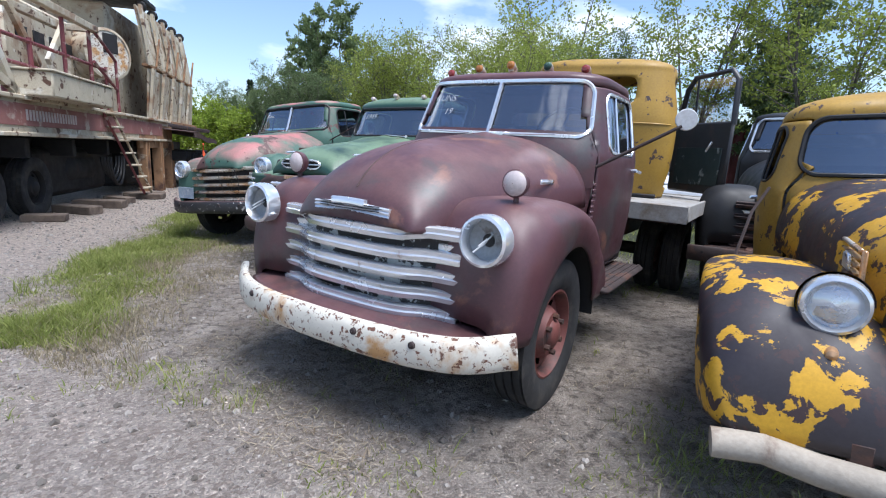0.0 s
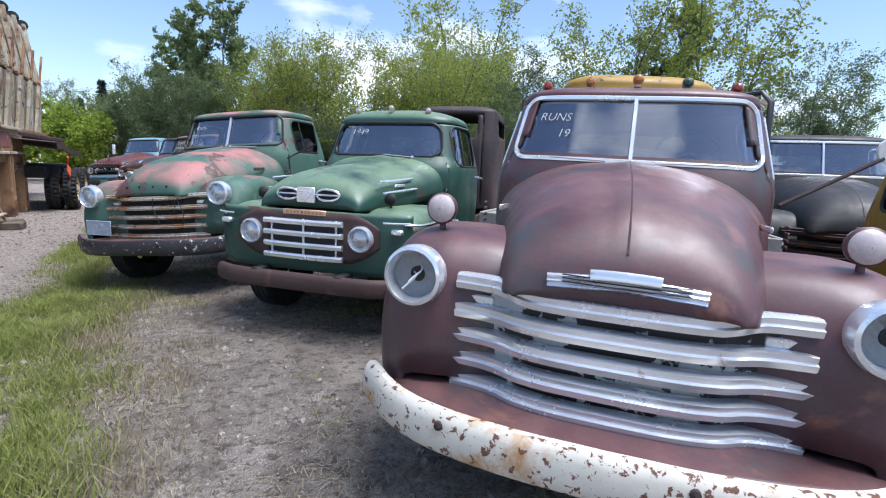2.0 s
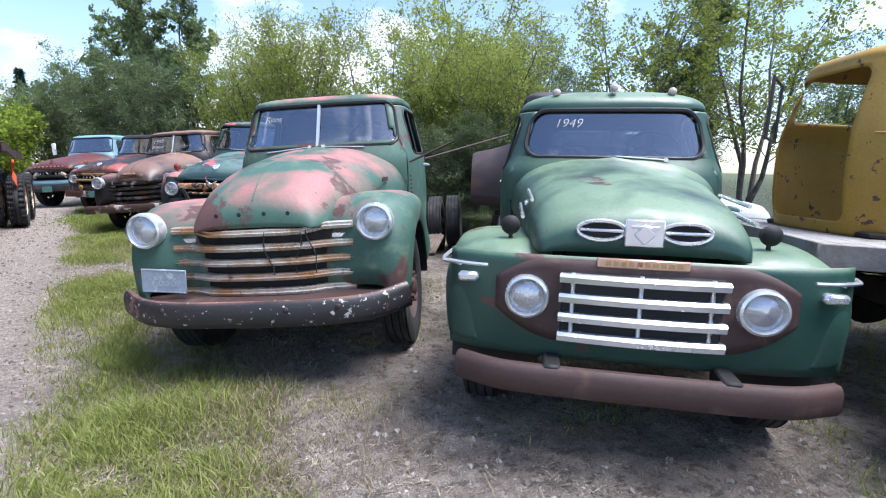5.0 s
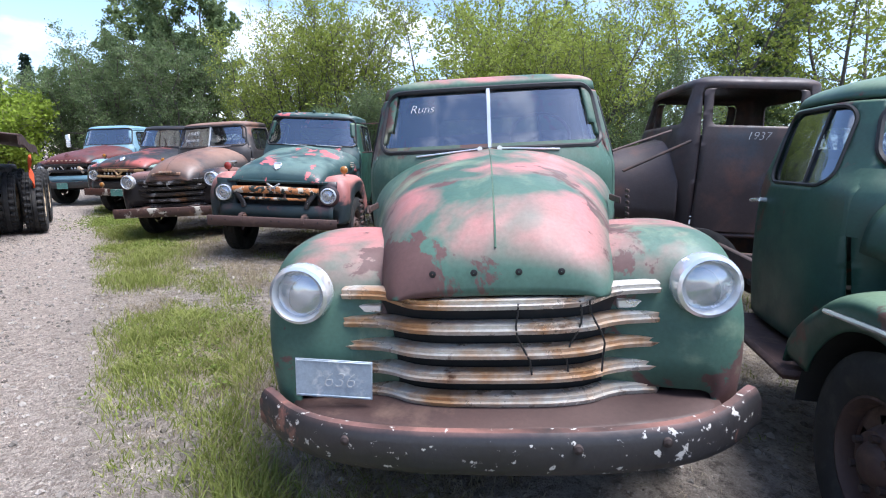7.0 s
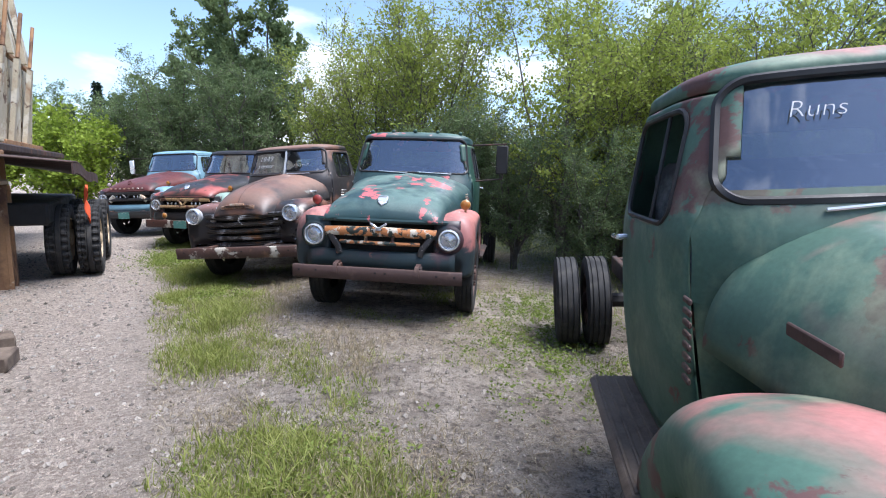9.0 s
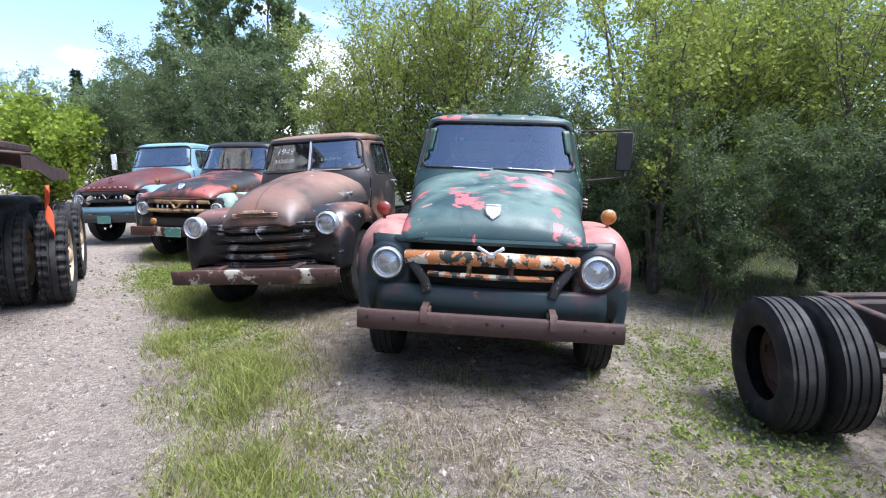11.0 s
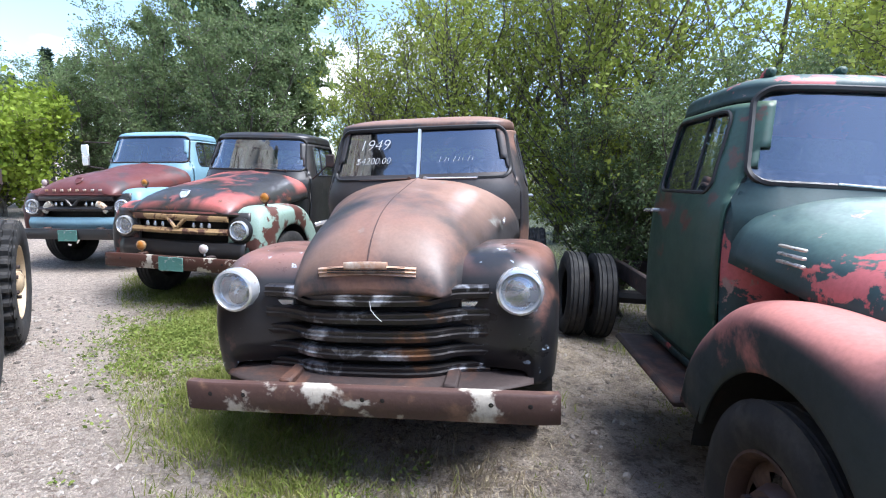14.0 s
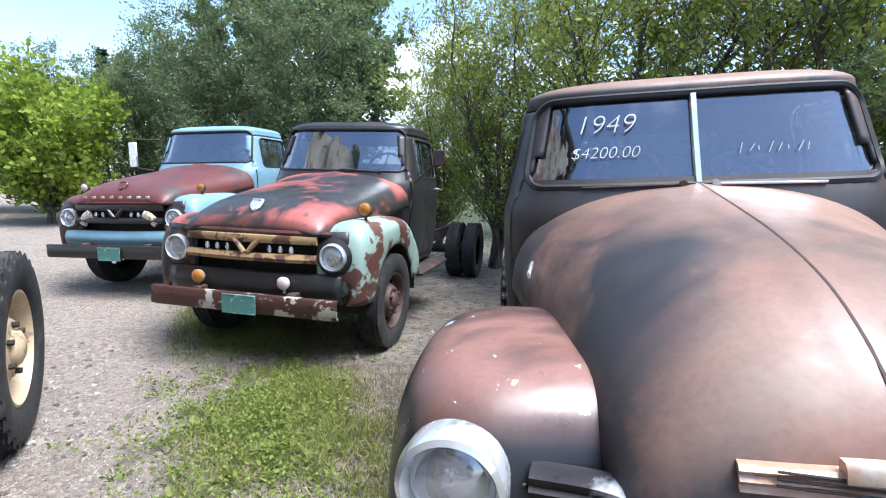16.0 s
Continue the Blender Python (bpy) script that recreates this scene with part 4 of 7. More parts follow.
def ground_sheet():
    def ticks(c, half):
        inner = [c - half + 2 * half * i / 230 for i in range(231)]
        return [c - 900, c - 300, c - 120, c - 60, c - 40, c - 25] + inner + [c + 25, c + 40, c + 60, c + 120, c + 300, c + 900]
    xs, ys = ticks(-3, 11), ticks(10, 14)
    verts = [(x, y, ground_height(x, y)) for y in ys for x in xs]
    w = len(xs)
    faces = [(j * w + i, j * w + i + 1, (j + 1) * w + i + 1, (j + 1) * w + i) for j in range(len(ys) - 1) for i in range(w - 1)]
    g = finish("ground", verts, faces, GROUND, sharp=180)
    return tagged(g, "grey dirt and gravel yard with sparse grass", "ground", kind="structure")


ground_sheet()


# ---- the row of trucks ----
def bowed_bumper(mat, label, lip=True, z=0.50, h=0.16):
    def make(t):
        b = beam(t, "bumper", 0.93, BUMPER_BOW, z, h, 0.05, mat, label, zkeys=[(0, 0.0), (0.7, 0.0), (0.93, 0.035)])
        for s in (-1, 1):
            part("bumper_bracket", block(s * 0.42, -0.12, z, 0.06, 0.3, 0.08, 0.01), IRON, b)
        for x in (-0.55, 0.25, 0.55):
            y = plan_curve(x, BUMPER_BOW) - 0.055
            part("bumper_bolt", lathe([(0.018, 0.01), (0.016, -0.004), (0.002, -0.009)], 10, "y", (x, y, z + 0.03)), IRON, b)
    return make


def channel_bumper(mat, label, half=0.93, y=-0.26, z=0.5, h=0.15, straps=False):
    def make(t):
        path = [(x, y + (0.012 if abs(x) > half - 0.05 else 0.0), z) for x in [-half + 2 * half * k / 24 for k in range(25)]]
        e = h / 2
        b = part("bumper", sweep(path, [(0.0, e), (0.04, e), (0.05, e - 0.012), (0.05, 0.012 - e), (0.04, -e), (0.0, -e), (0.0, 0.01 - e), (0.04, 0.01 - e), (0.04, e - 0.01), (0.0, e - 0.01)]), mat, t, label)
        for s in (-1, 1):
            part("bumper_bracket", block(s * 0.42, y + 0.15, z + 0.04, 0.07, 0.3, 0.1, 0.01), IRON, b)
            if straps:
                hook = [(s * 0.42, y + 0.14, z + 0.1), (s * 0.42, y + 0.05, z + 0.105), (s * 0.42, y - 0.03, z + 0.09), (s * 0.42, y - 0.058, z + 0.05), (s * 0.42, y - 0.06, z + 0.005)]
                part("tow_strap", sweep(hook, [(-0.022, 0.008), (0.022, 0.008), (0.022, -0.008), (-0.022, -0.008)], (0, -1, 0.2)), BROWN_IRON, b, "bent iron strap")
        for x in (-0.8, -0.62, 0.0, 0.1, 0.62, 0.8):
            part("bumper_hole", lathe([(0.012, 0.0), (0.002, -0.002)], 10, "y", (x, y - 0.052, z + 0.02)), GASKET, b)
    return make


def side_emblem(t, s, y, z, x, w, mat):
    part("side_emblem", joined([block(s * x, y, z, 0.012, w, 0.03, 0.004), block(s * (x + 0.006), y, z, 0.006, w * 0.92, 0.012, 0.002)]), mat, t, "bright bar emblem")


def number_plate(t, m, mat, text, label):
    p = part("number_plate", moved(joined([block(0, 0, 0, 0.30, 0.006, 0.155, 0.002), block(0, -0.003, 0.07, 0.29, 0.006, 0.006, 0.002), block(0, -0.003, -0.07, 0.29, 0.006, 0.006, 0.002)]), m), mat, t, label)
    if text:
        writing("plate_digits", text, 0.085, CHALK, p, m @ pose(0.02, -0.006, -0.03, 90))
    return p


MARKER_LENS = worn("bleached red lamp lens", (0.6, 0.52, 0.5), [((0.5, 0.18, 0.17), 7, 0.55, 0.66)], 0.25, coat=0.4)
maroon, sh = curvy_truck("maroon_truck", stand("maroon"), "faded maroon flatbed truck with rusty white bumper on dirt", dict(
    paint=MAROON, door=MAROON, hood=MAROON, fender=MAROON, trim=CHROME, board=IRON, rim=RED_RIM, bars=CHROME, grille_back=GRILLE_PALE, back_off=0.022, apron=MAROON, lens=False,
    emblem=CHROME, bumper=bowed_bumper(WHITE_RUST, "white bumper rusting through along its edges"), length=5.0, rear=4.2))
for s in (-1, 1):
    marker_lamp(maroon, s * 0.75, 0.17, 1.245, 0.066, MAROON, MARKER_LENS)
    side_emblem(maroon, s, 0.86, 1.235, 0.63, 0.2, CHROME)
    for k in range(7):
        part("cowl_louvre", block(s * 0.815, 1.2, 1.02 + 0.035 * k, 0.012, 0.06, 0.02, 0.004), MAROON, maroon)
for i, x in enumerate((-0.55, -0.28, 0.0, 0.28, 0.55)):
    roof_lamp(maroon, x, 1.52 + 0.1 * abs(x), 2.0 - 0.09 * abs(x) ** 1.5, CHROME_RUST, (RED_LENS, AMBER_LENS, AMBER_LENS, GREEN, RED_LENS)[i], 1.1)
wiper(maroon, sh, -0.12, 1.525, -0.45, 1.535, CHROME)
wiper(maroon, sh, 0.12, 1.525, 0.5, 1.535, CHROME)
arm = part("mirror_arm", rod((0.78, 1.28, 1.34), (1.24, 1.38, 1.62), 0.011), IRON, maroon, "long thin iron mirror arm")
part("mirror", moved(lathe([(0.002, 0.02), (0.045, 0.018), (0.06, 0.008), (0.065, 0.0), (0.06, -0.006), (0.002, -0.006)], 24), pose(1.26, 1.39, 1.66, 0, 0, 20)), CHALK, arm, "round white mirror back")
writing("windscreen_writing", "RUNS", 0.075, CHALK, maroon, Matrix.Translation(sh.front(-0.46, 1.76, 0.004)) @ pose(0, 0, 0, 68, 0, -5))
writing("windscreen_note", "19", 0.075, CHALK, maroon, Matrix.Translation(sh.front(-0.40, 1.66, 0.004)) @ pose(0, 0, 0, 68, 0, -5))
bed = part("flatbed", joined([block(0, 3.8, 1.0, 2.36, 2.3, 0.03, 0.004)]), WOOD, maroon, "weathered plank flatbed")
for k in range(13):
    part("plank", block(-1.1 + 0.1835 * k, 3.8, 1.035, 0.178, 2.34, 0.035, 0.006), WOOD_GREY, bed)
for s in (-1, 1):
    part("side_rail", block(s * 1.2, 3.8, 1.0, 0.03, 2.38, 0.14, 0.006), WOOD_GREY, bed, "grey side rail")
for y in (2.62, 4.98):
    part("end_rail", block(0, y, 0.99, 2.42, 0.03, 0.15, 0.006), WOOD_GREY, bed)
for y in (2.9, 3.5, 4.1, 4.7):
    part("bed_bearer", block(0, y, 0.93, 2.2, 0.07, 0.1, 0.01), IRON, bed)

greenpink, sh = curvy_truck("green_pink_truck", stand("green_pink"), "green truck worn to pink primer with rusty chrome grille", dict(
    paint=GREEN_PINK, door=GREEN_PINK, hood=GREEN_PINK, fender=GREEN_PINK, trim=GASKET, board=WOOD, rim=BROWN_IRON, bars=CHROME_RUST, bar_height=0.72, grille_back=SOOT, apron=BROWN_IRON, seam=GREEN,
    bumper=bowed_bumper(BLACK_CHIP, "black bumper chipped to white and rust"), rear=4.5, glass=False))
part("mirror_arm", rod((0.80, 1.25, 1.36), (1.2, 1.28, 1.52), 0.009), IRON, greenpink)
number_plate(greenpink, pose(-0.63, -0.14, 0.68, 0, 4, 0), PLATE, "636", "scuffed pale blue number plate")
wiper(greenpink, sh, -0.06, 1.53, -0.45, 1.50, CHROME)
wiper(greenpink, sh, 0.06, 1.53, 0.42, 1.51, CHROME)
for x in (-0.23, -0.08, 0.08, 0.23):
    part("emblem_hole", lathe([(0.013, 0.0), (0.002, -0.002)], 12, "y", (x, -0.142 + 0.03 * abs(x), 1.085 - 0.02 * abs(x))), GASKET, greenpink)
for s in (-1, 1):
    part("emblem_scar", block(s * 0.655, 0.85, 1.235, 0.01, 0.22, 0.035, 0.004), BROWN_IRON, greenpink)
    for k in range(8):
        part("cowl_louvre", block(s * 0.815, 1.2, 1.0 + 0.035 * k, 0.012, 0.06, 0.02, 0.004), BROWN_IRON, greenpink)
for x, k in ((0.06, 1), (0.30, -1), (0.34, 1)):
    pts = [(x + 0.015 * math.sin(7 * q + x * 30) * k + 0.05 * k * q, -0.165 + 0.1 * abs(x), 0.97 - 0.27 * q) for q in (0, 0.15, 0.3, 0.45, 0.6, 0.8, 1.0)]
    part("loose_wire", sweep(pts, disc_profile(0.004, 5), (0, 1, 0)), GASKET, greenpink, "loose black wire")
writing("windscreen_writing", "Runs", 0.08, CHALK, greenpink, Matrix.Translation(sh.front(-0.42, 1.77, 0.004)) @ pose(0, 0, 0, 68, 0, -5))

BROWN_FENDER = worn("black fender paint worn to brown primer", (0.016, 0.016, 0.018), [((0.2, 0.095, 0.07), 1.6, 0.58, 0.68), ((0.42, 0.52, 0.62), 11, 0.65, 0.67)], 0.3, up=((0.23, 0.115, 0.09), 0.5, 0.95, 1.4, 0.4, 0.52), shift=(1.1, 3.2, 0.6), coat=0.2)
BENT_BUMPER = worn("rusted bumper with pale paint scraps", (0.085, 0.045, 0.038), [((0.5, 0.46, 0.4), 3.1, 0.51, 0.56), ((0.16, 0.09, 0.06), 6, 0.55, 0.65)], 0.55, bump=0.25)
brown, sh = curvy_truck("brown_truck", stand("brown"), "rust brown truck with blackened grille and bent bumper", dict(
    paint=BROWN, door=BROWN, hood=BROWN, fender=BROWN_FENDER, trim=GASKET, board=IRON, rim=IRON, bars=DARK_BAR, grille_back=SOOT, apron=IRON, emblem=COPPER, emblem_up=0.05,
    bumper=channel_bumper(BENT_BUMPER, "rusted channel bumper bent at its ends"), rear=3.6, lugs=26))
m0 = Matrix.Translation(sh.front(-0.36, 1.75, 0.004)) @ pose(0, 0, 0, 68, 0, -4)
writing("windscreen_writing", "1949", 0.125, CHALK, brown, m0)
writing("windscreen_price", "$4200.00", 0.075, CHALK, brown, Matrix.Translation(sh.front(-0.36, 1.645, 0.004)) @ pose(0, 0, 0, 68, 0, -4))
for k in range(8):
    a = sh.front(0.16 + 0.035 * k, 1.645 + 0.004 * (k % 3), 0.004)
    part("windscreen_scribble", rod(a, sh.front(0.172 + 0.035 * k + 0.012 * math.sin(2.3 * k), 1.685 - 0.014 * (k * 7 % 3) / 2, 0.004), 0.0016, 5), CHALK, brown)
wiper(brown, sh, -0.06, 1.53, -0.45, 1.525, IRON)
wiper(brown, sh, 0.06, 1.53, 0.45, 1.525, CHROME)
for s in (-1, 1):
    side_emblem(brown, s, 0.9, 1.24, 0.65, 0.2, CHROME)
part("grille_wire", sweep([(0.02, -0.17, 0.97), (0.03, -0.185, 0.93), (0.05, -0.18, 0.9), (0.08, -0.18, 0.87)], disc_profile(0.002, 5), (0, 1, 0)), CHALK, brown)


# ---- broad-hooded trucks ----
FORD_SHELL = Shell([(0.62, 0.80, 1.25, 2.6), (1.0, 0.84, 1.24, 2.62), (1.42, 0.845, 1.22, 2.62), (1.58, 0.825, 1.30, 2.6), (2.05, 0.73, 1.48, 2.5)], 0.11, 4.6)


def broad_truck(name, m, label, c):
    """Wide-hooded truck with lamps in its fenders and a bar grille beneath the hood's lip."""
    t = thing(name, m, label, "truck", "row of old trucks")
    sh = FORD_SHELL
    wind = Opening(0, 1.825, 0.70, 0.215, 0.07, -0.2)
    win = Opening(1.95, 1.75, 0.33, 0.2, 0.06, 0, 0.14)
    door = Opening(1.90, 1.33, 0.47, 0.66, 0.08, 0, 0.03)
    back = [Opening(0, 1.79, 0.56, 0.15, 0.06)]
    chassis(t, 5.2, 0.62, c.get("rear", 4.2), 0.43, c.get("rim", BROWN_IRON), rear_lugs=c.get("lugs", 0), track=0.84)
    cab_parts(t, sh, wind, back, win, door, c["paint"], c["door"], GASKET, 0.016, handle=(1.42, 2.2))
    cabin(t, sh, 1.3, 2.55, 0.8)
    keys = [(-0.19, 0.52, 1.095, 1.105), (-0.185, 0.57, 1.09, 1.14), (-0.15, 0.61, 1.09, 1.21), (-0.06, 0.635, 1.095, 1.29), (0.12, 0.655, 1.11, 1.365), (0.5, 0.69, 1.14, 1.44), (0.9, 0.74, 1.18, 1.50), (1.32, 0.82, 1.24, 1.585)]
    part("hood", hood_geo(keys, 2.7, crease=0.018), c["hood"], t, "", thick=0.012)
    lip = [(x, -0.185 + 0.08 * abs(x / 0.72) ** 4, 1.10) for x in [-0.8 + 1.6 * k / 30 for k in range(31)]]
    part("hood_lip", sweep(lip, [(0.012, 0.02), (0.02, 0.0), (0.012, -0.022), (-0.1, -0.012), (-0.1, 0.01)]), c["hood"], t)
    part("cowl", grid(lambda u, v: tuple(sh.front(-0.79 + 1.58 * u, 1.3 + 0.3 * v, 0.012)), 20, 6), c["paint"], t)
    f = dict(yf=-0.14, y1=1.33, xin=0.55, xfront=0.56, xm=0.76, xo=0.965, crest=1.195, zfront=0.62, zlow=0.55, arch=(0.62, 0.43, 0.52), rise=0.34, fall=0.6, tail=0.58, mid=0.55, p=3.6, q=2.6, dip=0.05)
    for s in (-1, 1):
        fd = part("front_fender", fender_geo(s, f), c["fender"][s] if isinstance(c["fender"], dict) else c["fender"], t, "", thick=0.012)
        part("wheel_well", grid(lambda u, v: (s * (0.45 + 0.49 * v), 0.62 - 0.55 * math.cos(math.pi * u), 0.43 + 0.55 * math.sin(math.pi * u)), 20, 3), SOOT, fd)
        # inner face beside the lamp
        part("lamp_panel", grid(lambda u, v: (s * (0.55 + 0.27 * u), -0.105 - 0.03 * math.sin(math.pi * u), 0.56 + 0.56 * v), 10, 6), c["front"], t, "", thick=0.01)
        part("running_board", block(s * 0.84, 1.85, 0.55, 0.28, 1.05, 0.05, 0.02), c.get("board", IRON), t)
        headlamp(t, s * 0.71, -0.15, 0.925, 0.098, c.get("bezel", CHROME), True)
        part("lamp_collar", lathe([(0.12, -0.0), (0.145, -0.002), (0.15, -0.02), (0.125, -0.035), (0.11, -0.03)], 30, "y", (s * 0.71, -0.12, 0.925)), c["front"], t)
    part("front_pan", grid(lambda u, v: (-0.78 + 1.56 * u, -0.14 - 0.05 * math.sin(math.pi * u) - 0.04 * math.sin(math.pi * v), 0.55 + 0.24 * v), 24, 8), c["front"], t, "", thick=0.01)
    part("grille_backing", block(0, 0.0, 0.94, 1.2, 0.03, 0.36, 0.01), SOOT, t)
    c["grille"](t)
    c["bumper"](t)
    part("hood_badge", moved(joined([block(0, 0, 0.02, 0.11, 0.02, 0.08, 0.012), moved(block(0, 0, 0, 0.076, 0.018, 0.076, 0.01), pose(0, 0, -0.022, 0, 45, 0)), block(0, -0.012, 0.045, 0.09, 0.01, 0.014, 0.003)]), pose(0, -0.085, 1.30, -42)), c.get("badge", CHROME), t, "shield-shaped hood badge")
    return t, sh


def heavy_bar_grille(t):
    g = part("grille", sweep([(x, -0.16 - 0.05 * (1 - (x / 0.58) ** 2), 0.975 + 0.01 * math.cos(x * 3)) for x in [-0.58 + 1.16 * k / 24 for k in range(25)]], [(-0.02, 0.05), (0.02, 0.046), (0.035, 0.026), (0.035, -0.026), (0.02, -0.044), (-0.02, -0.05)]), ORANGE_BAR, t, "heavy grille bar flaking to orange rust")
    part("lower_bar", sweep([(x, -0.18 - 0.04 * (1 - (x / 0.45) ** 2), 0.87) for x in [-0.42 + 0.84 * k / 20 for k in range(21)]], disc_profile(0.02, 8)), ORANGE_BAR, g)
    for x in (-0.14, 0.14):
        part("grille_tooth", rod((x, -0.2, 0.96), (x, -0.215, 0.87), 0.018), GOLD_BAR, g)
    for s in (-1, 1):
        part("grille_end", sweep([(s * 0.56, -0.17, 0.98), (s * 0.5, -0.19, 0.9), (s * 0.44, -0.2, 0.82), (s * 0.42, -0.2, 0.75)], disc_profile(0.034, 8, 0.02), (0, 1, 0)), BLACK_CHIP, g)
        part("v_emblem", moved(block(s * 0.055, 0, 0.03, 0.13, 0.016, 0.022, 0.004), pose(0, -0.25, 0.985) @ pose(0, 0, 0, 0, -s * 32, 0)), CHROME, g, "bright v emblem")
    part("emblem_cap", block(0, -0.25, 1.02, 0.05, 0.018, 0.035, 0.006), CHROME, g)


def toothed_grille(mat, teeth, ends=None):
    def make(t):
        g = part("grille", sweep([(x, -0.16 - 0.05 * (1 - (x / 0.58) ** 2), 1.045) for x in [-0.58 + 1.16 * k / 24 for k in range(25)]], [(-0.02, 0.035), (0.02, 0.03), (0.03, 0.0), (0.02, -0.03), (-0.02, -0.035)]), mat, t, "two-bar grille with small teeth")
        part("lower_bar", sweep([(x, -0.17 - 0.05 * (1 - (x / 0.58) ** 2), 0.9) for x in [-0.58 + 1.16 * k / 24 for k in range(25)]], [(-0.02, 0.035), (0.02, 0.03), (0.035, 0.0), (0.02, -0.03), (-0.02, -0.035)]), mat, g)
        for k in (-4, -3, -2, 2, 3, 4):
            part("grille_tooth", lathe([(0.002, -0.03), (0.016, -0.02), (0.02, 0.0), (0.012, 0.03)], 10, "z", (0.095 * k, -0.2, 0.965)), CHROME, g)
        for s in (-1, 1):
            part("centre_scroll", sweep([(s * 0.12, -0.215, 1.05), (s * 0.07, -0.23, 1.0), (s * 0.02, -0.235, 0.94), (s * 0.03, -0.23, 0.88)], disc_profile(0.022, 8)), mat, g)
            if ends:
                part("grille_end", sweep([(s * 0.36, -0.2, 0.98), (s * 0.43, -0.2, 0.94), (s * 0.5, -0.18, 0.86)], disc_profile(0.055, 8, 0.03), (0, 1, 0)), ends, g, "pale flaking grille end")
    return make


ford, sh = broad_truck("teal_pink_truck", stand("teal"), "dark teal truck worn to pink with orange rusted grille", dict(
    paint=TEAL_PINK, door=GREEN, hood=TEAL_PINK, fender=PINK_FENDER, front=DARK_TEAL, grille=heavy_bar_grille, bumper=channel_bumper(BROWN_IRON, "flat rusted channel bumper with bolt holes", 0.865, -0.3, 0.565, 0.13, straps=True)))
marker_lamp(ford, -0.83, 0.24, 1.27, 0.055, BROWN_IRON, RED_LENS)
marker_lamp(ford, 0.83, 0.24, 1.27, 0.055, GOLD_BAR, AMBER_LENS)
for x in (-0.6, -0.3, 0.0, 0.3, 0.6):
    roof_lamp(ford, x, 1.58 + 0.1 * abs(x), 2.125 - 0.03 * abs(x), TEAL_PINK, GREEN, 0.9)
wiper(ford, sh, -0.05, 1.60, -0.42, 1.615, CHROME)
wiper(ford, sh, 0.52, 1.60, 0.1, 1.615, CHROME)
for s in (-1, 1):
    part("hood_vent", joined([block(s * 0.775, 0.95, 1.30 + 0.03 * k, 0.02, 0.16, 0.012, 0.004) for k in range(3)]), CHROME_RUST, ford, "small bright side vents")
mir = part("mirror_bracket", rod((0.78, 1.5, 1.98), (1.22, 1.42, 2.0), 0.01), IRON, ford)
part("bracket_rod", rod((0.84, 1.4, 1.52), (1.18, 1.42, 1.56), 0.01), IRON, mir)
part("bracket_rod", rod((1.2, 1.42, 2.0), (1.18, 1.42, 1.56), 0.01), IRON, mir)
part("mirror", block(1.17, 1.4, 1.8, 0.15, 0.03, 0.36, 0.012), SOOT, mir, "tall black mirror")

RUST_CHROME = worn("bumper chrome peeling to brown rust", (0.09, 0.04, 0.03), [((0.5, 0.46, 0.4), 4.5, 0.53, 0.56)], 0.4, metal=0.3, bump=0.2)
redblack, sh = broad_truck("black_red_truck", stand("black_red"), "black truck with red primer hood and mint fender", dict(
    paint=BLACK, door=BLACK, hood=BLACK_RED, fender={-1: BLACK_RED, 1: MINT_RUST}, front=BLACK, grille=toothed_grille(GOLD_BAR, 6), bumper=channel_bumper(RUST_CHROME, "rusted chrome bumper", 0.82, -0.3, 0.555, 0.15)))
number_plate(redblack, pose(0.02, -0.37, 0.55), PLATE_GREEN, "", "scuffed green number plate")
marker_lamp(redblack, 0.82, 0.2, 1.28, 0.06, IRON, AMBER_LENS)
marker_lamp(redblack, -0.42, -0.27, 0.72, 0.055, GOLD_BAR, AMBER_LENS)
marker_lamp(redblack, 0.35, -0.27, 0.72, 0.05, CHALK, PALE_LENS)
wiper(redblack, sh, 0.5, 1.60, 0.05, 1.62, IRON)
arm = part("mirror_arm", rod((0.85, 1.4, 1.5), (1.12, 1.35, 1.72), 0.01), IRON, redblack)
part("mirror", block(1.13, 1.34, 1.75, 0.13, 0.03, 0.17, 0.03), IRON, arm)

bluecab, sh = broad_truck("blue_cab_truck", stand("blue"), "pale blue cab truck with dull red hood", dict(
    paint=SKY_BLUE, door=SKY_BLUE, hood=RED_HOOD, fender={-1: RED_HOOD, 1: SKY_BLUE}, front=BLACK, badge=RED_HOOD, grille=toothed_grille(BLACK, 6, WHITE_RUST), bumper=channel_bumper(BLACK, "black channel bumper", 0.87, -0.3, 0.55, 0.15)))
number_plate(bluecab, pose(0.0, -0.37, 0.53), PLATE_GREEN, "", "scuffed green number plate")
part("blue_pan", grid(lambda u, v: (-0.76 + 1.52 * u, -0.16 - 0.05 * math.sin(math.pi * u) - 0.04 * math.sin(math.pi * v), 0.60 + 0.18 * v), 24, 6), SKY_BLUE, bluecab)
for x in [-0.42 + 0.12 * k for k in range(8)]:
    part("hood_letter", block(x, -0.195, 1.165, 0.05, 0.012, 0.03, 0.004), CHROME_RUST, bluecab)
marker_lamp(bluecab, 0.82, 0.2, 1.27, 0.055, IRON, AMBER_LENS)
marker_lamp(bluecab, -0.82, 0.2, 1.27, 0.055, IRON, PALE_LENS)
mir = part("mirror_bracket", rod((-0.78, 1.5, 1.95), (-1.2, 1.42, 1.97), 0.01), IRON, bluecab)
part("bracket_rod", rod((-0.84, 1.4, 1.5), (-1.18, 1.42, 1.55), 0.01), IRON, mir)
part("mirror", block(-1.18, 1.4, 1.74, 0.14, 0.03, 0.36, 0.012), REFLECTOR, mir, "tall silver mirror")


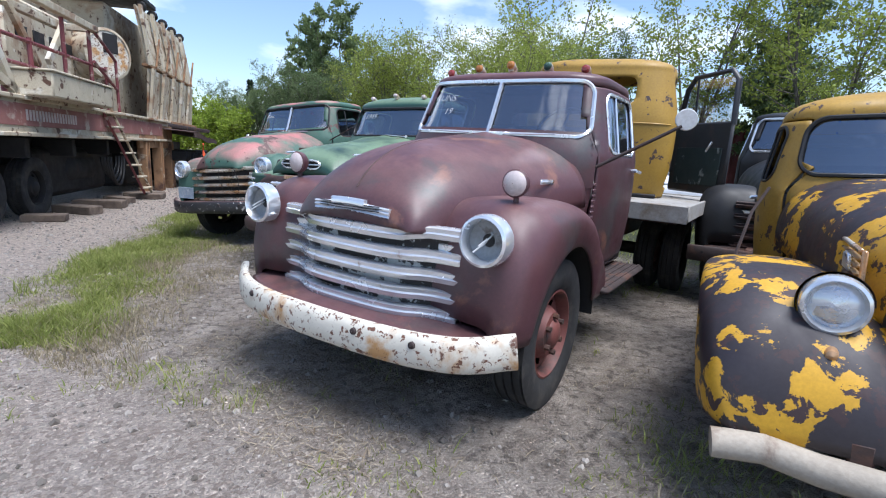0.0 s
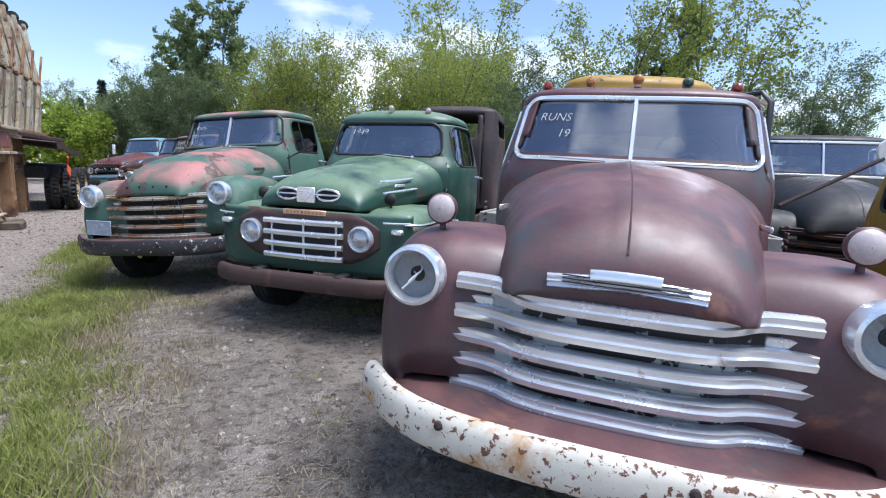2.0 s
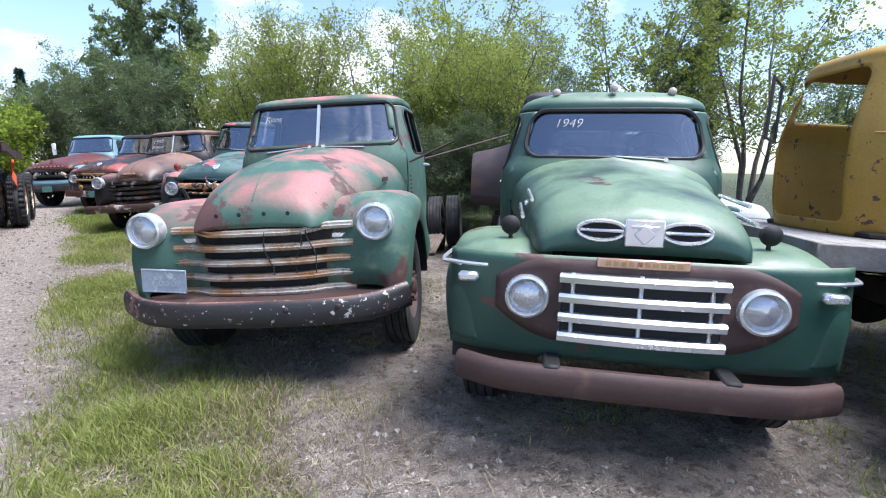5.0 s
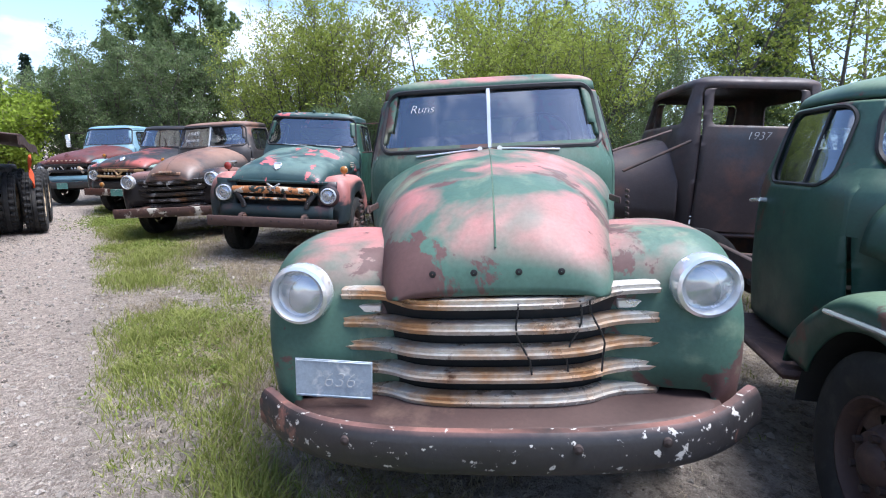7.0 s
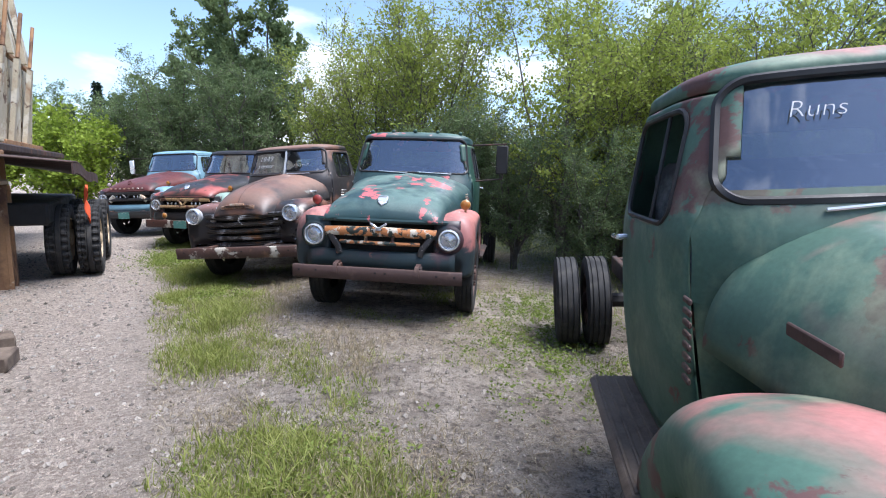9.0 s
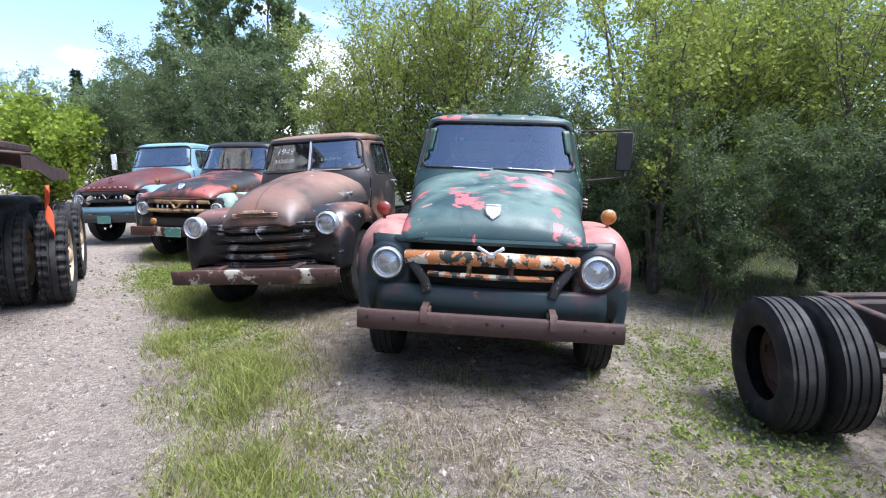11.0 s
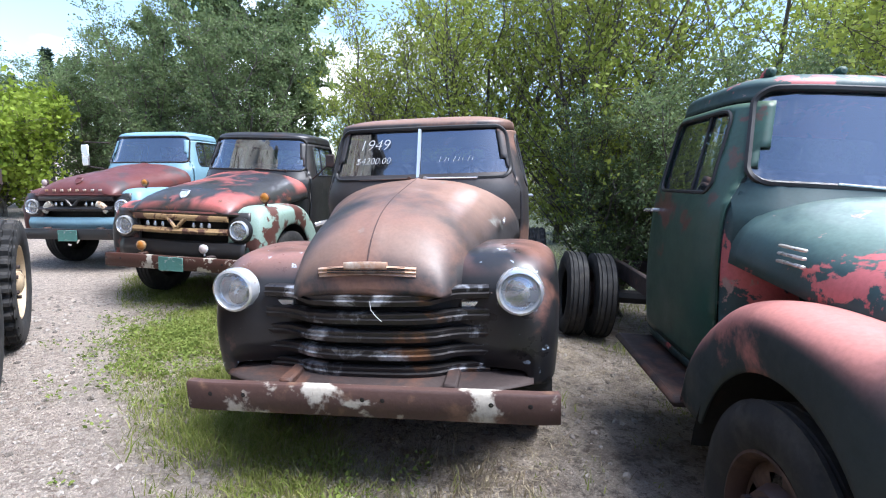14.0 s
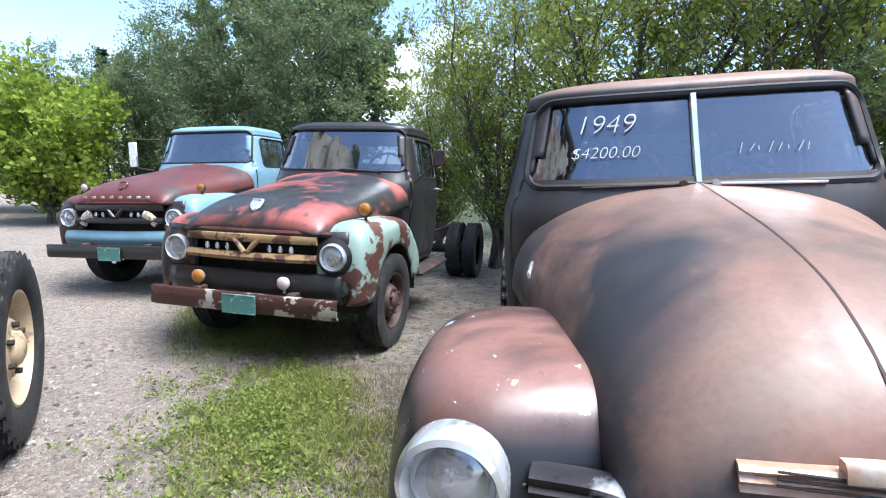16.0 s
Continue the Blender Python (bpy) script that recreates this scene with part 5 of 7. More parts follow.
# ---- green truck with inset lamps ----
MERC_SHELL = Shell([(0.60, 0.78, 1.2, 2.45), (1.0, 0.81, 1.18, 2.48), (1.4, 0.81, 1.16, 2.48), (1.54, 0.78, 1.24, 2.45), (1.9, 0.69, 1.38, 2.32)], 0.16, 3.8, 2.4)


def inset_lamp_truck():
    t = thing("green_truck", stand("green"), "faded green truck with oval nose vents and bright bars", "truck", "row of old trucks")
    sh = MERC_SHELL
    wind = Opening(0, 1.715, 0.60, 0.165, 0.11, -0.25)
    win = Opening(1.77, 1.66, 0.30, 0.2, 0.09, 0, 0.16)
    door = Opening(1.74, 1.25, 0.44, 0.64, 0.1, 0, 0.03)
    chassis(t, 5.0, 0.6, 4.1, 0.43, BROWN_IRON)
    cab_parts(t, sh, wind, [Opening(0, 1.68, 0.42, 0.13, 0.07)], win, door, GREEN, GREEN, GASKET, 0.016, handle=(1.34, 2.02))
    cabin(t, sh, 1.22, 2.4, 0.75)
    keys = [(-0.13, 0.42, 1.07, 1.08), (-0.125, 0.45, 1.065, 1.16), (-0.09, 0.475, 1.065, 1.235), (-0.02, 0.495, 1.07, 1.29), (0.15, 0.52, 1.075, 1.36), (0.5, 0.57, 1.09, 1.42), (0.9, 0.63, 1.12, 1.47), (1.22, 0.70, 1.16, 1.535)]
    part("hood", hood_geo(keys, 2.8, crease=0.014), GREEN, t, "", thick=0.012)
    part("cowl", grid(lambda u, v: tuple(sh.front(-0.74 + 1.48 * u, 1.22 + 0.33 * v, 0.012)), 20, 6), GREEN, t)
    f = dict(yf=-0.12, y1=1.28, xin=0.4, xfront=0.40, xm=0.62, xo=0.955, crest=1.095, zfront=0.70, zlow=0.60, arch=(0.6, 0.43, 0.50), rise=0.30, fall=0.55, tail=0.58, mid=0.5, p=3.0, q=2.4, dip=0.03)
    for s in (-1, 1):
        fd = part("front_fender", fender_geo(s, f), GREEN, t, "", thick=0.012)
        part("wheel_well", grid(lambda u, v: (s * (0.45 + 0.46 * v), 0.6 - 0.53 * math.cos(math.pi * u), 0.43 + 0.53 * math.sin(math.pi * u)), 20, 3), SOOT, fd)
        spear = [(s * (0.962 - 0.16 * max(0, (0.02 - y) / 0.14) ** 2), y, 0.985 - 0.03 * max(0, y - 0.3) - 0.06 * max(0, y - 0.55)) for y in [-0.1 + 1.0 * k / 14 for k in range(15)]]
        part("fender_spear", sweep(spear, disc_profile(0.011, 6)), CHROME, fd, "bright fender strip")
        part("running_board", block(s * 0.82, 1.7, 0.53, 0.29, 1.05, 0.05, 0.02), BROWN_IRON, t)
        headlamp(t, s * 0.51, -0.175, 0.86, 0.092, CHROME, True)
        part("parking_lamp", block(s * 0.80, -0.135, 0.93, 0.1, 0.05, 0.045, 0.012), REFLECTOR, t)
        part("lamp_strip", sweep([(s * (0.70 + 0.2 * k / 6), -0.175 + 0.07 * (k / 6) ** 2, 1.0) for k in range(7)], disc_profile(0.009, 6)), CHROME, t)
        marker_lamp(t, s * 0.62, 0.12, 1.165, 0.05, IRON, SOOT)
        for k in range(2):
            part("hood_strip", sweep([(s * (0.515 + 0.045 * q / 8 + 0.045 * k), 0.12 + 0.6 * q / 8, 1.30 + 0.012 * q / 8 * 2 - 0.09 * k) for q in range(9)], disc_profile(0.011, 6)), CHROME, t, "bright hood side strip")
        part("side_emblem", block(s * 0.556, 0.45, 1.265, 0.02, 0.2, 0.025, 0.006), CHROME, t)
        oval = [(s * (0.185 + 0.105 * math.cos(a)), -0.142 + 0.02 * abs(math.cos(a)), 1.185 + 0.045 * math.sin(a)) for a in [2 * math.pi * q / 26 for q in range(26)]]
        nv = part("nose_vent", sweep(oval, disc_profile(0.01, 6), (0, 1, 0), closed=True), CHROME, t, "oval bright nose vent")
        part("vent_dark", (oval, [tuple(range(26))]), SOOT, nv)
        part("vent_bar", rod((s * 0.09, -0.145, 1.185), (s * 0.28, -0.13, 1.185), 0.008), CHROME, nv)

    def face(u, v):
        x = -0.9 + 1.8 * u
        return (x, -0.155 + 0.10 * abs(x / 0.9) ** 5 - 0.015 * math.sin(math.pi * v), 0.56 + 0.50 * v)
    part("front_panel", grid(face, 40, 12), GREEN, t, "", thick=0.01)

    def recess(u, v):
        x = -0.66 + 1.32 * u
        hgt = 0.40 * (1 - 0.62 * max(0, (abs(x) - 0.36) / 0.30) ** 2)
        return (x, -0.178 + 0.02 * abs(x / 0.66) ** 4, 0.85 + hgt * (v - 0.5) + 0.02 * max(0, (abs(x) - 0.36) / 0.30))
    g = part("grille", grid(recess, 40, 8), BROWN_IRON, t, "dull maroon grille surround", thick=0.008)
    part("grille_opening", block(0, -0.18, 0.825, 0.70, 0.02, 0.34, 0.01), SOOT, g)
    for k in range(4):
        z = 0.965 - 0.093 * k
        part("grille_bar", sweep([(x, -0.20 - 0.02 * (1 - (x / 0.36) ** 2), z) for x in [-0.36 + 0.72 * q / 16 for q in range(17)]], [(-0.02, 0.022), (0.012, 0.022), (0.026, 0.008), (0.022, -0.018), (0.0, -0.024), (-0.02, -0.024)]), CHROME, g, "bright pressed grille bar")
    for x in (-0.3, 0, 0.3):
        part("grille_post", rod((x, -0.19, 0.66), (x, -0.19, 0.99), 0.01), REFLECTOR, g)
    part("nose_plate", joined([block(0, -0.15, 1.18, 0.17, 0.02, 0.125, 0.006), moved(block(0, 0, 0, 0.07, 0.012, 0.07, 0.006), pose(0, -0.162, 1.175, 0, 45, 0)), block(0, -0.162, 1.21, 0.12, 0.01, 0.012, 0.003)]), CHROME, t, "embossed bright nose plate")
    part("name_strip", block(0, -0.178, 1.042, 0.40, 0.014, 0.045, 0.018), COPPER, t, "pitted name strip")
    for k in range(10):
        part("name_bar", block(-0.15 + 0.034 * k, -0.187, 1.042, 0.022, 0.004, 0.022, 0.001), GOLD_BAR, t)
    for x in (-0.41, 0.0, 0.41):
        roof_lamp(t, x, 1.46 + 0.1 * abs(x), 2.02 - 0.06 * abs(x), CHROME_RUST, PALE_LENS, 1.0)
    wiper(t, sh, 0.35, 1.535, 0.02, 1.555, CHROME)
    beam(t, "bumper", 0.82, [(0, -0.29), (0.6, -0.27), (0.82, -0.18)], 0.50, 0.14, 0.05, BROWN_IRON, "dull brown bumper")
    for s in (-1, 1):
        part("bumper_bracket", block(s * 0.38, -0.22, 0.53, 0.08, 0.2, 0.1, 0.01), SOOT, t)
    writing("windscreen_writing", "1949", 0.1, CHALK, t, Matrix.Translation(sh.front(-0.32, 1.76, 0.004)) @ pose(0, 0, 0, 68, 0, -5))


inset_lamp_truck()


# ---- yellow truck ----
def pod_lamp_truck():
    t = thing("yellow_truck", pose(1.97, 1.62, 0.0, 0, -2.0, -31) @ Matrix.Scale(0.97, 4), "yellow truck flaking to dark primer behind a log", "truck", "row of old trucks")
    sh = Shell([(0.55, 0.72, 1.25, 2.4), (0.95, 0.76, 1.24, 2.45), (1.26, 0.76, 1.22, 2.45), (1.38, 0.74, 1.26, 2.42), (1.74, 0.67, 1.36, 2.3)], 0.16, 3.8, 2.4)
    wind = Opening(0, 1.555, 0.56, 0.165, 0.1, -0.2)
    win = Opening(1.74, 1.51, 0.26, 0.17, 0.07, 0, 0.1)
    door = Opening(1.72, 1.14, 0.40, 0.58, 0.08)
    chassis(t, 3.0, 0.45, 4.0, 0.40, YELLOW, rear=False, track=0.72)
    cab_parts(t, sh, wind, [Opening(0, 1.53, 0.34, 0.12, 0.06)], win, door, YELLOW_CLEAN, YELLOW_CLEAN, GASKET, 0.014, handle=(1.2, 2.0), side_glass=False)
    cabin(t, sh, 1.28, 2.35, 0.75)
    keys = [(-0.28, 0.16, 0.75, 1.02), (-0.24, 0.24, 0.74, 1.11), (-0.1, 0.33, 0.75, 1.19), (0.15, 0.41, 0.8, 1.25), (0.5, 0.49, 0.85, 1.30), (0.9, 0.57, 0.9, 1.34), (1.28, 0.66, 0.95, 1.38)]
    part("hood", hood_geo(keys, 3.2), YELLOW, t, "", thick=0.012)
    f = dict(yf=-0.36, y1=1.35, xin=0.30, xm=0.68, xo=0.985, crest=0.98, zfront=0.42, zlow=0.42, arch=(0.45, 0.40, 0.46), rise=0.62, fall=0.4, tail=0.5, mid=0.5, p=2.2, q=2.0, dip=0.12)
    for s in (-1, 1):
        fd = part("front_fender", fender_geo(s, f), YELLOW, t, "bulbous fender flaking from yellow to dark primer", thick=0.012)
        part("wheel_well", grid(lambda u, v: (s * (0.35 + 0.54 * v), 0.45 - 0.5 * math.cos(math.pi * u), 0.40 + 0.49 * math.sin(math.pi * u)), 20, 3), SOOT, fd)
        pod = part("lamp_pod", lathe([(0.002, 0.27), (0.05, 0.24), (0.09, 0.15), (0.115, 0.05), (0.125, 0.0)], 28, "y", (s * 0.51, -0.14, 0.92)), YELLOW, t)
        headlamp(t, s * 0.51, -0.16, 0.92, 0.1, CHROME, True)
        part("parking_lamp", lathe([(0.002, -0.05), (0.02, -0.04), (0.03, 0.0), (0.03, 0.04)], 14, "y", (s * 0.51, -0.22, 0.75)), CHROME_RUST, t)
        part("running_board", block(s * 0.78, 1.75, 0.50, 0.28, 1.0, 0.05, 0.02), BROWN_IRON, t)
        v = part("hood_vent", joined([block(s * 0.425, 0.2, 0.96, 0.02, 0.46, 0.02, 0.006), block(s * 0.43, 0.23, 1.11, 0.02, 0.46, 0.02, 0.006), block(s * 0.42, -0.01, 1.035, 0.02, 0.02, 0.16, 0.006)]), CHROME_RUST, t, "hood side vent with bars")
        for k in range(4):
            part("vent_bar", block(s * 0.43, 0.22, 0.985 + 0.031 * k, 0.025, 0.42, 0.014, 0.005), GOLD_BAR, v)
        part("vent_badge", block(s * 0.445, 0.17, 1.045, 0.02, 0.12, 0.07, 0.006), REFLECTOR, v)
    part("grille_front", grid(lambda u, v: (-0.3 + 0.6 * u, -0.30 + 0.25 * (2 * u - 1) ** 2, 0.5 + 0.55 * v), 16, 8), BLACK, t)
    part("bumper", sweep([(-0.86 + 1.72 * k / 10, -0.40 + 0.03 * math.sin(k * 1.3), 0.37 + 0.012 * math.sin(k * 2.1)) for k in range(11)], disc_profile(0.058, 12)), LOG, t, "bleached log in place of a bumper")
    for s in (-1, 1):
        part("bumper_bracket", block(s * 0.4, -0.13, 0.44, 0.08, 0.46, 0.09, 0.01), IRON, t)
    part("mirror_arm", sweep([(-0.72, 1.25, 1.3), (-0.8, 1.15, 1.15), (-0.86, 0.95, 0.9), (-0.9, 0.9, 0.75)], disc_profile(0.01, 6)), IRON, t)
    return t


pod_lamp_truck()


# ---- loose cabs and cars behind the row ----
def loose_cab():
    """Cab that stands backwards on the flatbed, both doors open."""
    base = pose(*STAND["maroon"][:6]) @ pose(-0.12, 4.6, 1.045) @ pose(0, 0, 0, 0, 0, 190) @ Matrix.Scale(1.0, 4)
    t = thing("loose_yellow_cab", base, "empty yellow truck cab with open doors on flatbed", "truck cab")
    sh = Shell([(0.0, 0.74, 0.0, 1.25), (0.3, 0.80, -0.02, 1.3), (0.72, 0.81, -0.02, 1.32), (0.9, 0.79, 0.03, 1.3), (1.28, 0.72, 0.14, 1.22)], 0.15, 4.0, 2.5)
    wind = Opening(0, 1.09, 0.62, 0.17, 0.08, -0.2)
    back = Opening(0, 1.06, 0.36, 0.14, 0.08)
    door = Opening(0.62, 0.66, 0.42, 0.56, 0.08)
    body, skins = sh.build(wind, back, None, door)
    part("cab", body, YELLOW_CLEAN, t, "", thick=0.015)
    part("cab_floor", block(0, 0.64, 0.02, 1.35, 1.2, 0.04, 0.01), SOOT, t)
    part("belt_seam", sweep([tuple(sh.rear(x, 0.74, 0.006)) for x in [-0.72 + 1.44 * k / 30 for k in range(31)]], disc_profile(0.008, 6)), YELLOW_CLEAN, t)
    for s in (-1, 1):
        hinge = Matrix.Translation((s * 0.80, 0.22, 0)) @ pose(0, 0, 0, 0, 0, s * (-38 if s < 0 else -40))
        if s > 0:
            fr = [hinge @ Vector((0, y, z)) for y, z in ((0.1, 0.72), (0.1, 1.18), (0.5, 1.2), (0.5, 0.72), (0.1, 0.72))]
            part("mirror_frame", sweep(fr, disc_profile(0.014, 8), (s, 0.3, 0)), BLACK, t, "bare black mirror frame")
            part("mirror_arm", rod(hinge @ Vector((0, 0.0, 1.1)), hinge @ Vector((0, 0.12, 1.12)), 0.012), BLACK, t)
            continue
        d = part("door", moved(block(0, 0.42, 0.45, 0.05, 0.84, 0.76, 0.02), hinge), BLACK, t, "open door with dark green inner panel")
        fr = [hinge @ Vector((0, y, z)) for y, z in ((0.02, 0.8), (0.10, 1.2), (0.2, 1.32), (0.70, 1.34), (0.80, 1.24), (0.82, 0.8))]
        part("window_frame", sweep(fr, disc_profile(0.025, 8, 0.03), (s, 0.3, 0)), BLACK, d)
        part("quarter_bar", rod(hinge @ Vector((0, 0.28, 0.8)), hinge @ Vector((0, 0.24, 1.31)), 0.012), BLACK, d)
        p = part("door_glass", (lambda q: (q, [(0, 1, 2, 3)]))([hinge @ Vector((0, y, z)) for y, z in ((0.05, 0.82), (0.14, 1.28), (0.78, 1.28), (0.78, 0.82))]), GLASS, d)
        p.visible_shadow = False
        part("door_handle", rod(hinge @ Vector((-s * 0.04, 0.62, 0.62)), hinge @ Vector((-s * 0.05, 0.56, 0.52)), 0.012), CHROME, d)
        part("inner_panel", moved(block(-s * 0.03, 0.43, 0.36, 0.01, 0.66, 0.4, 0.004), hinge), GREEN_DULL, d, "chipped dark green door panel")


GREEN_DULL = worn("dark green chipped to grey", (0.02, 0.035, 0.03), [((0.2, 0.22, 0.2), 7, 0.6, 0.64)], 0.5)
loose_cab()


def stripped_cab():
    """Older squared cab with open windows, on bare rails behind the green truck."""
    t = thing("stripped_cab", pose(-0.118, 10.2, 0.0, 0, 0, -117) @ Matrix.Scale(1.12, 4), "rusted stripped truck cab without glass on bare frame", "truck cab")
    sh = Shell([(0.72, 0.72, 0.55, 1.75), (1.2, 0.75, 0.5, 1.75), (1.6, 0.75, 0.5, 1.75), (1.7, 0.74, 0.52, 1.75), (2.08, 0.70, 0.60, 1.72)], 0.12, 7.0, 2.3)
    wind = Opening(0, 1.89, 0.58, 0.16, 0.03)
    win = Opening(1.12, 1.88, 0.36, 0.16, 0.04)
    door = Opening(1.12, 1.4, 0.44, 0.64, 0.04)
    body, skins = sh.build(wind, Opening(0, 1.88, 0.4, 0.12, 0.05), win, door)
    part("cab", body, HULK, t, "", thick=0.015)
    for s in (-1, 1):
        part("door", skins[s], HULK, t, "rusted door with chalked writing", thick=0.012)
    part("cowl", hood_geo([(0.0, 0.50, 0.85, 1.46), (0.3, 0.58, 0.82, 1.53), (0.55, 0.70, 0.80, 1.62)], 3.0), HULK, t, "", thick=0.012)
    for s in (-1, 1):
        part("frame_rail", block(s * 0.40, 1.6, 0.62, 0.06, 2.6, 0.16, 0.01), IRON, t)
        wheel(t, s * 0.72, 0.75, 0.40, 0.18, IRON, s)
        wheel(t, s * 0.72, 2.5, 0.40, 0.18, IRON, s)
    part("axle", rod((-0.7, 0.75, 0.4), (0.7, 0.75, 0.4), 0.05), SOOT, t)
    part("rear_axle", rod((-0.7, 2.5, 0.4), (0.7, 2.5, 0.4), 0.05), SOOT, t)
    part("brace_rod", rod((0.74, 0.42, 1.66), (1.35, -0.45, 1.36), 0.01), BROWN_IRON, t)
    writing("door_chalk", "1937", 0.10, CHALK, t, Matrix.Translation(sh.side(1.15, 1.6, 1, 0.012)) @ pose(0, 0, 0, 90, 0, 90))


HULK = worn("blackened rust brown steel", (0.05, 0.034, 0.034), [((0.1, 0.05, 0.04), 2.5, 0.5, 0.68), ((0.03, 0.04, 0.055), 1.6, 0.55, 0.7)], 0.5, bump=0.15)
stripped_cab()

TAR = worn("dull black paint", (0.012, 0.012, 0.013), [(DARK_RUST, 3, 0.58, 0.7)], 0.5)
blacktruck, sh = curvy_truck("black_truck", pose(3.35, 4.55, 0, 0, 0, -36), "black truck with weathered windscreen beyond the flatbed", dict(
    paint=TAR, door=TAR, hood=TAR, fender=TAR, trim=CHROME, board=IRON, rim=IRON, bars=IRON, grille_back=SOOT, apron=IRON, lamps=False,
    bumper=channel_bumper(IRON, "dark bumper"), rear=4.2))


def drum(name, x, y, r, h, mat, label):
    b = finish(name, *lathe([(0.002, 0.0), (r, 0.0), (r * 1.03, 0.01), (r, 0.03), (r, h * 0.33), (r * 1.04, h * 0.35), (r, h * 0.37), (r, h * 0.65), (r * 1.04, h * 0.67), (r, h * 0.69), (r, h - 0.02), (r * 1.03, h), (r * 0.95, h - 0.01), (0.002, h - 0.015)], 28, "z", (0, 0, 0)), mat)
    b.matrix_world = pose(x, y, ground_height(x, y))
    return tagged(b, label, "barrel")


def sedan():
    t = thing("white_sedan", pose(4.3, 11.4, 0, 0, 0, 62), "old pale sedan parked on grass", "car")

    def lower(u, v):
        y = -2.2 + 4.4 * v
        w = 0.82 * (1 - abs(y / 2.25) ** 6) ** 0.4 + 0.02
        top = spline([(-2.2, 0.62), (-2.0, 0.85), (-1.2, 0.95), (0, 0.95), (1.3, 0.95), (2.0, 0.86), (2.2, 0.6)], y)[0]
        a = math.pi * u
        return (-w * power(math.cos(a), 0.5), y, 0.35 + (top - 0.35) * power(max(math.sin(a), 0), 0.45))
    part("body", grid(lower, 24, 40), WHITE_CAR, t, "", thick=0.01)
    sh = Shell([(0.92, 0.74, -0.95, 1.25), (1.1, 0.70, -0.75, 1.1), (1.36, 0.62, -0.45, 0.85)], 0.14, 4.0, 2.4)
    w1, w2 = Opening(0.30, 1.19, 0.36, 0.14, 0.05), Opening(0.15, 1.18, 0.62, 0.15, 0.06)
    body, _ = sh.build(Opening(0, 1.2, 0.5, 0.14, 0.05), Opening(0, 1.2, 0.48, 0.13, 0.05), w2, None)
    part("roof", body, WHITE_CAR, t, "", thick=0.01)
    for s in (-1, 1):
        part("window_pillar", rod(sh.side(0.1, 1.0, s, 0), sh.side(0.1, 1.36, s, 0), 0.03), WHITE_CAR, t)
        part("side_window", sh.pane(w2, "s", s), GLASS, t)
        for y in (-1.4, 1.35):
            wheel(t, s * 0.68, y, 0.33, 0.17, IRON, s, nuts=False)


sedan()


def container():
    t = thing("red_container", pose(9.2, 19.2, 0, 0, 0, -24), "dull red corrugated steel box beyond the trucks", "container")
    pts = []
    n = 84
    prof = []
    for k in range(n + 1):
        prof.append((-4 + 8 * k / n, -0.04 if (k // 2) % 2 else 0.0))
    part("wall", grid(lambda u, v: (prof[round(u * n)][0], prof[round(u * n)][1], 0.2 + 2.5 * v), n, 6), RED_BOX, t, thick=0.02, smooth=False)
    part("body", block(0, 1.25, 1.45, 7.96, 2.3, 2.48, 0.02), RED_BOX, t)
    for z in (0.16, 2.72):
        part("rail", block(0, 0, z, 8.05, 0.12, 0.1, 0.01), RED_BOX, t)
    for x in (-4, 4):
        part("post", block(x, 0, 1.4, 0.12, 0.12, 2.6, 0.01), RED_BOX, t)
    part("skid", block(0, 1.2, 0.06, 7.9, 2.2, 0.12, 0.01), SOOT, t)


container()


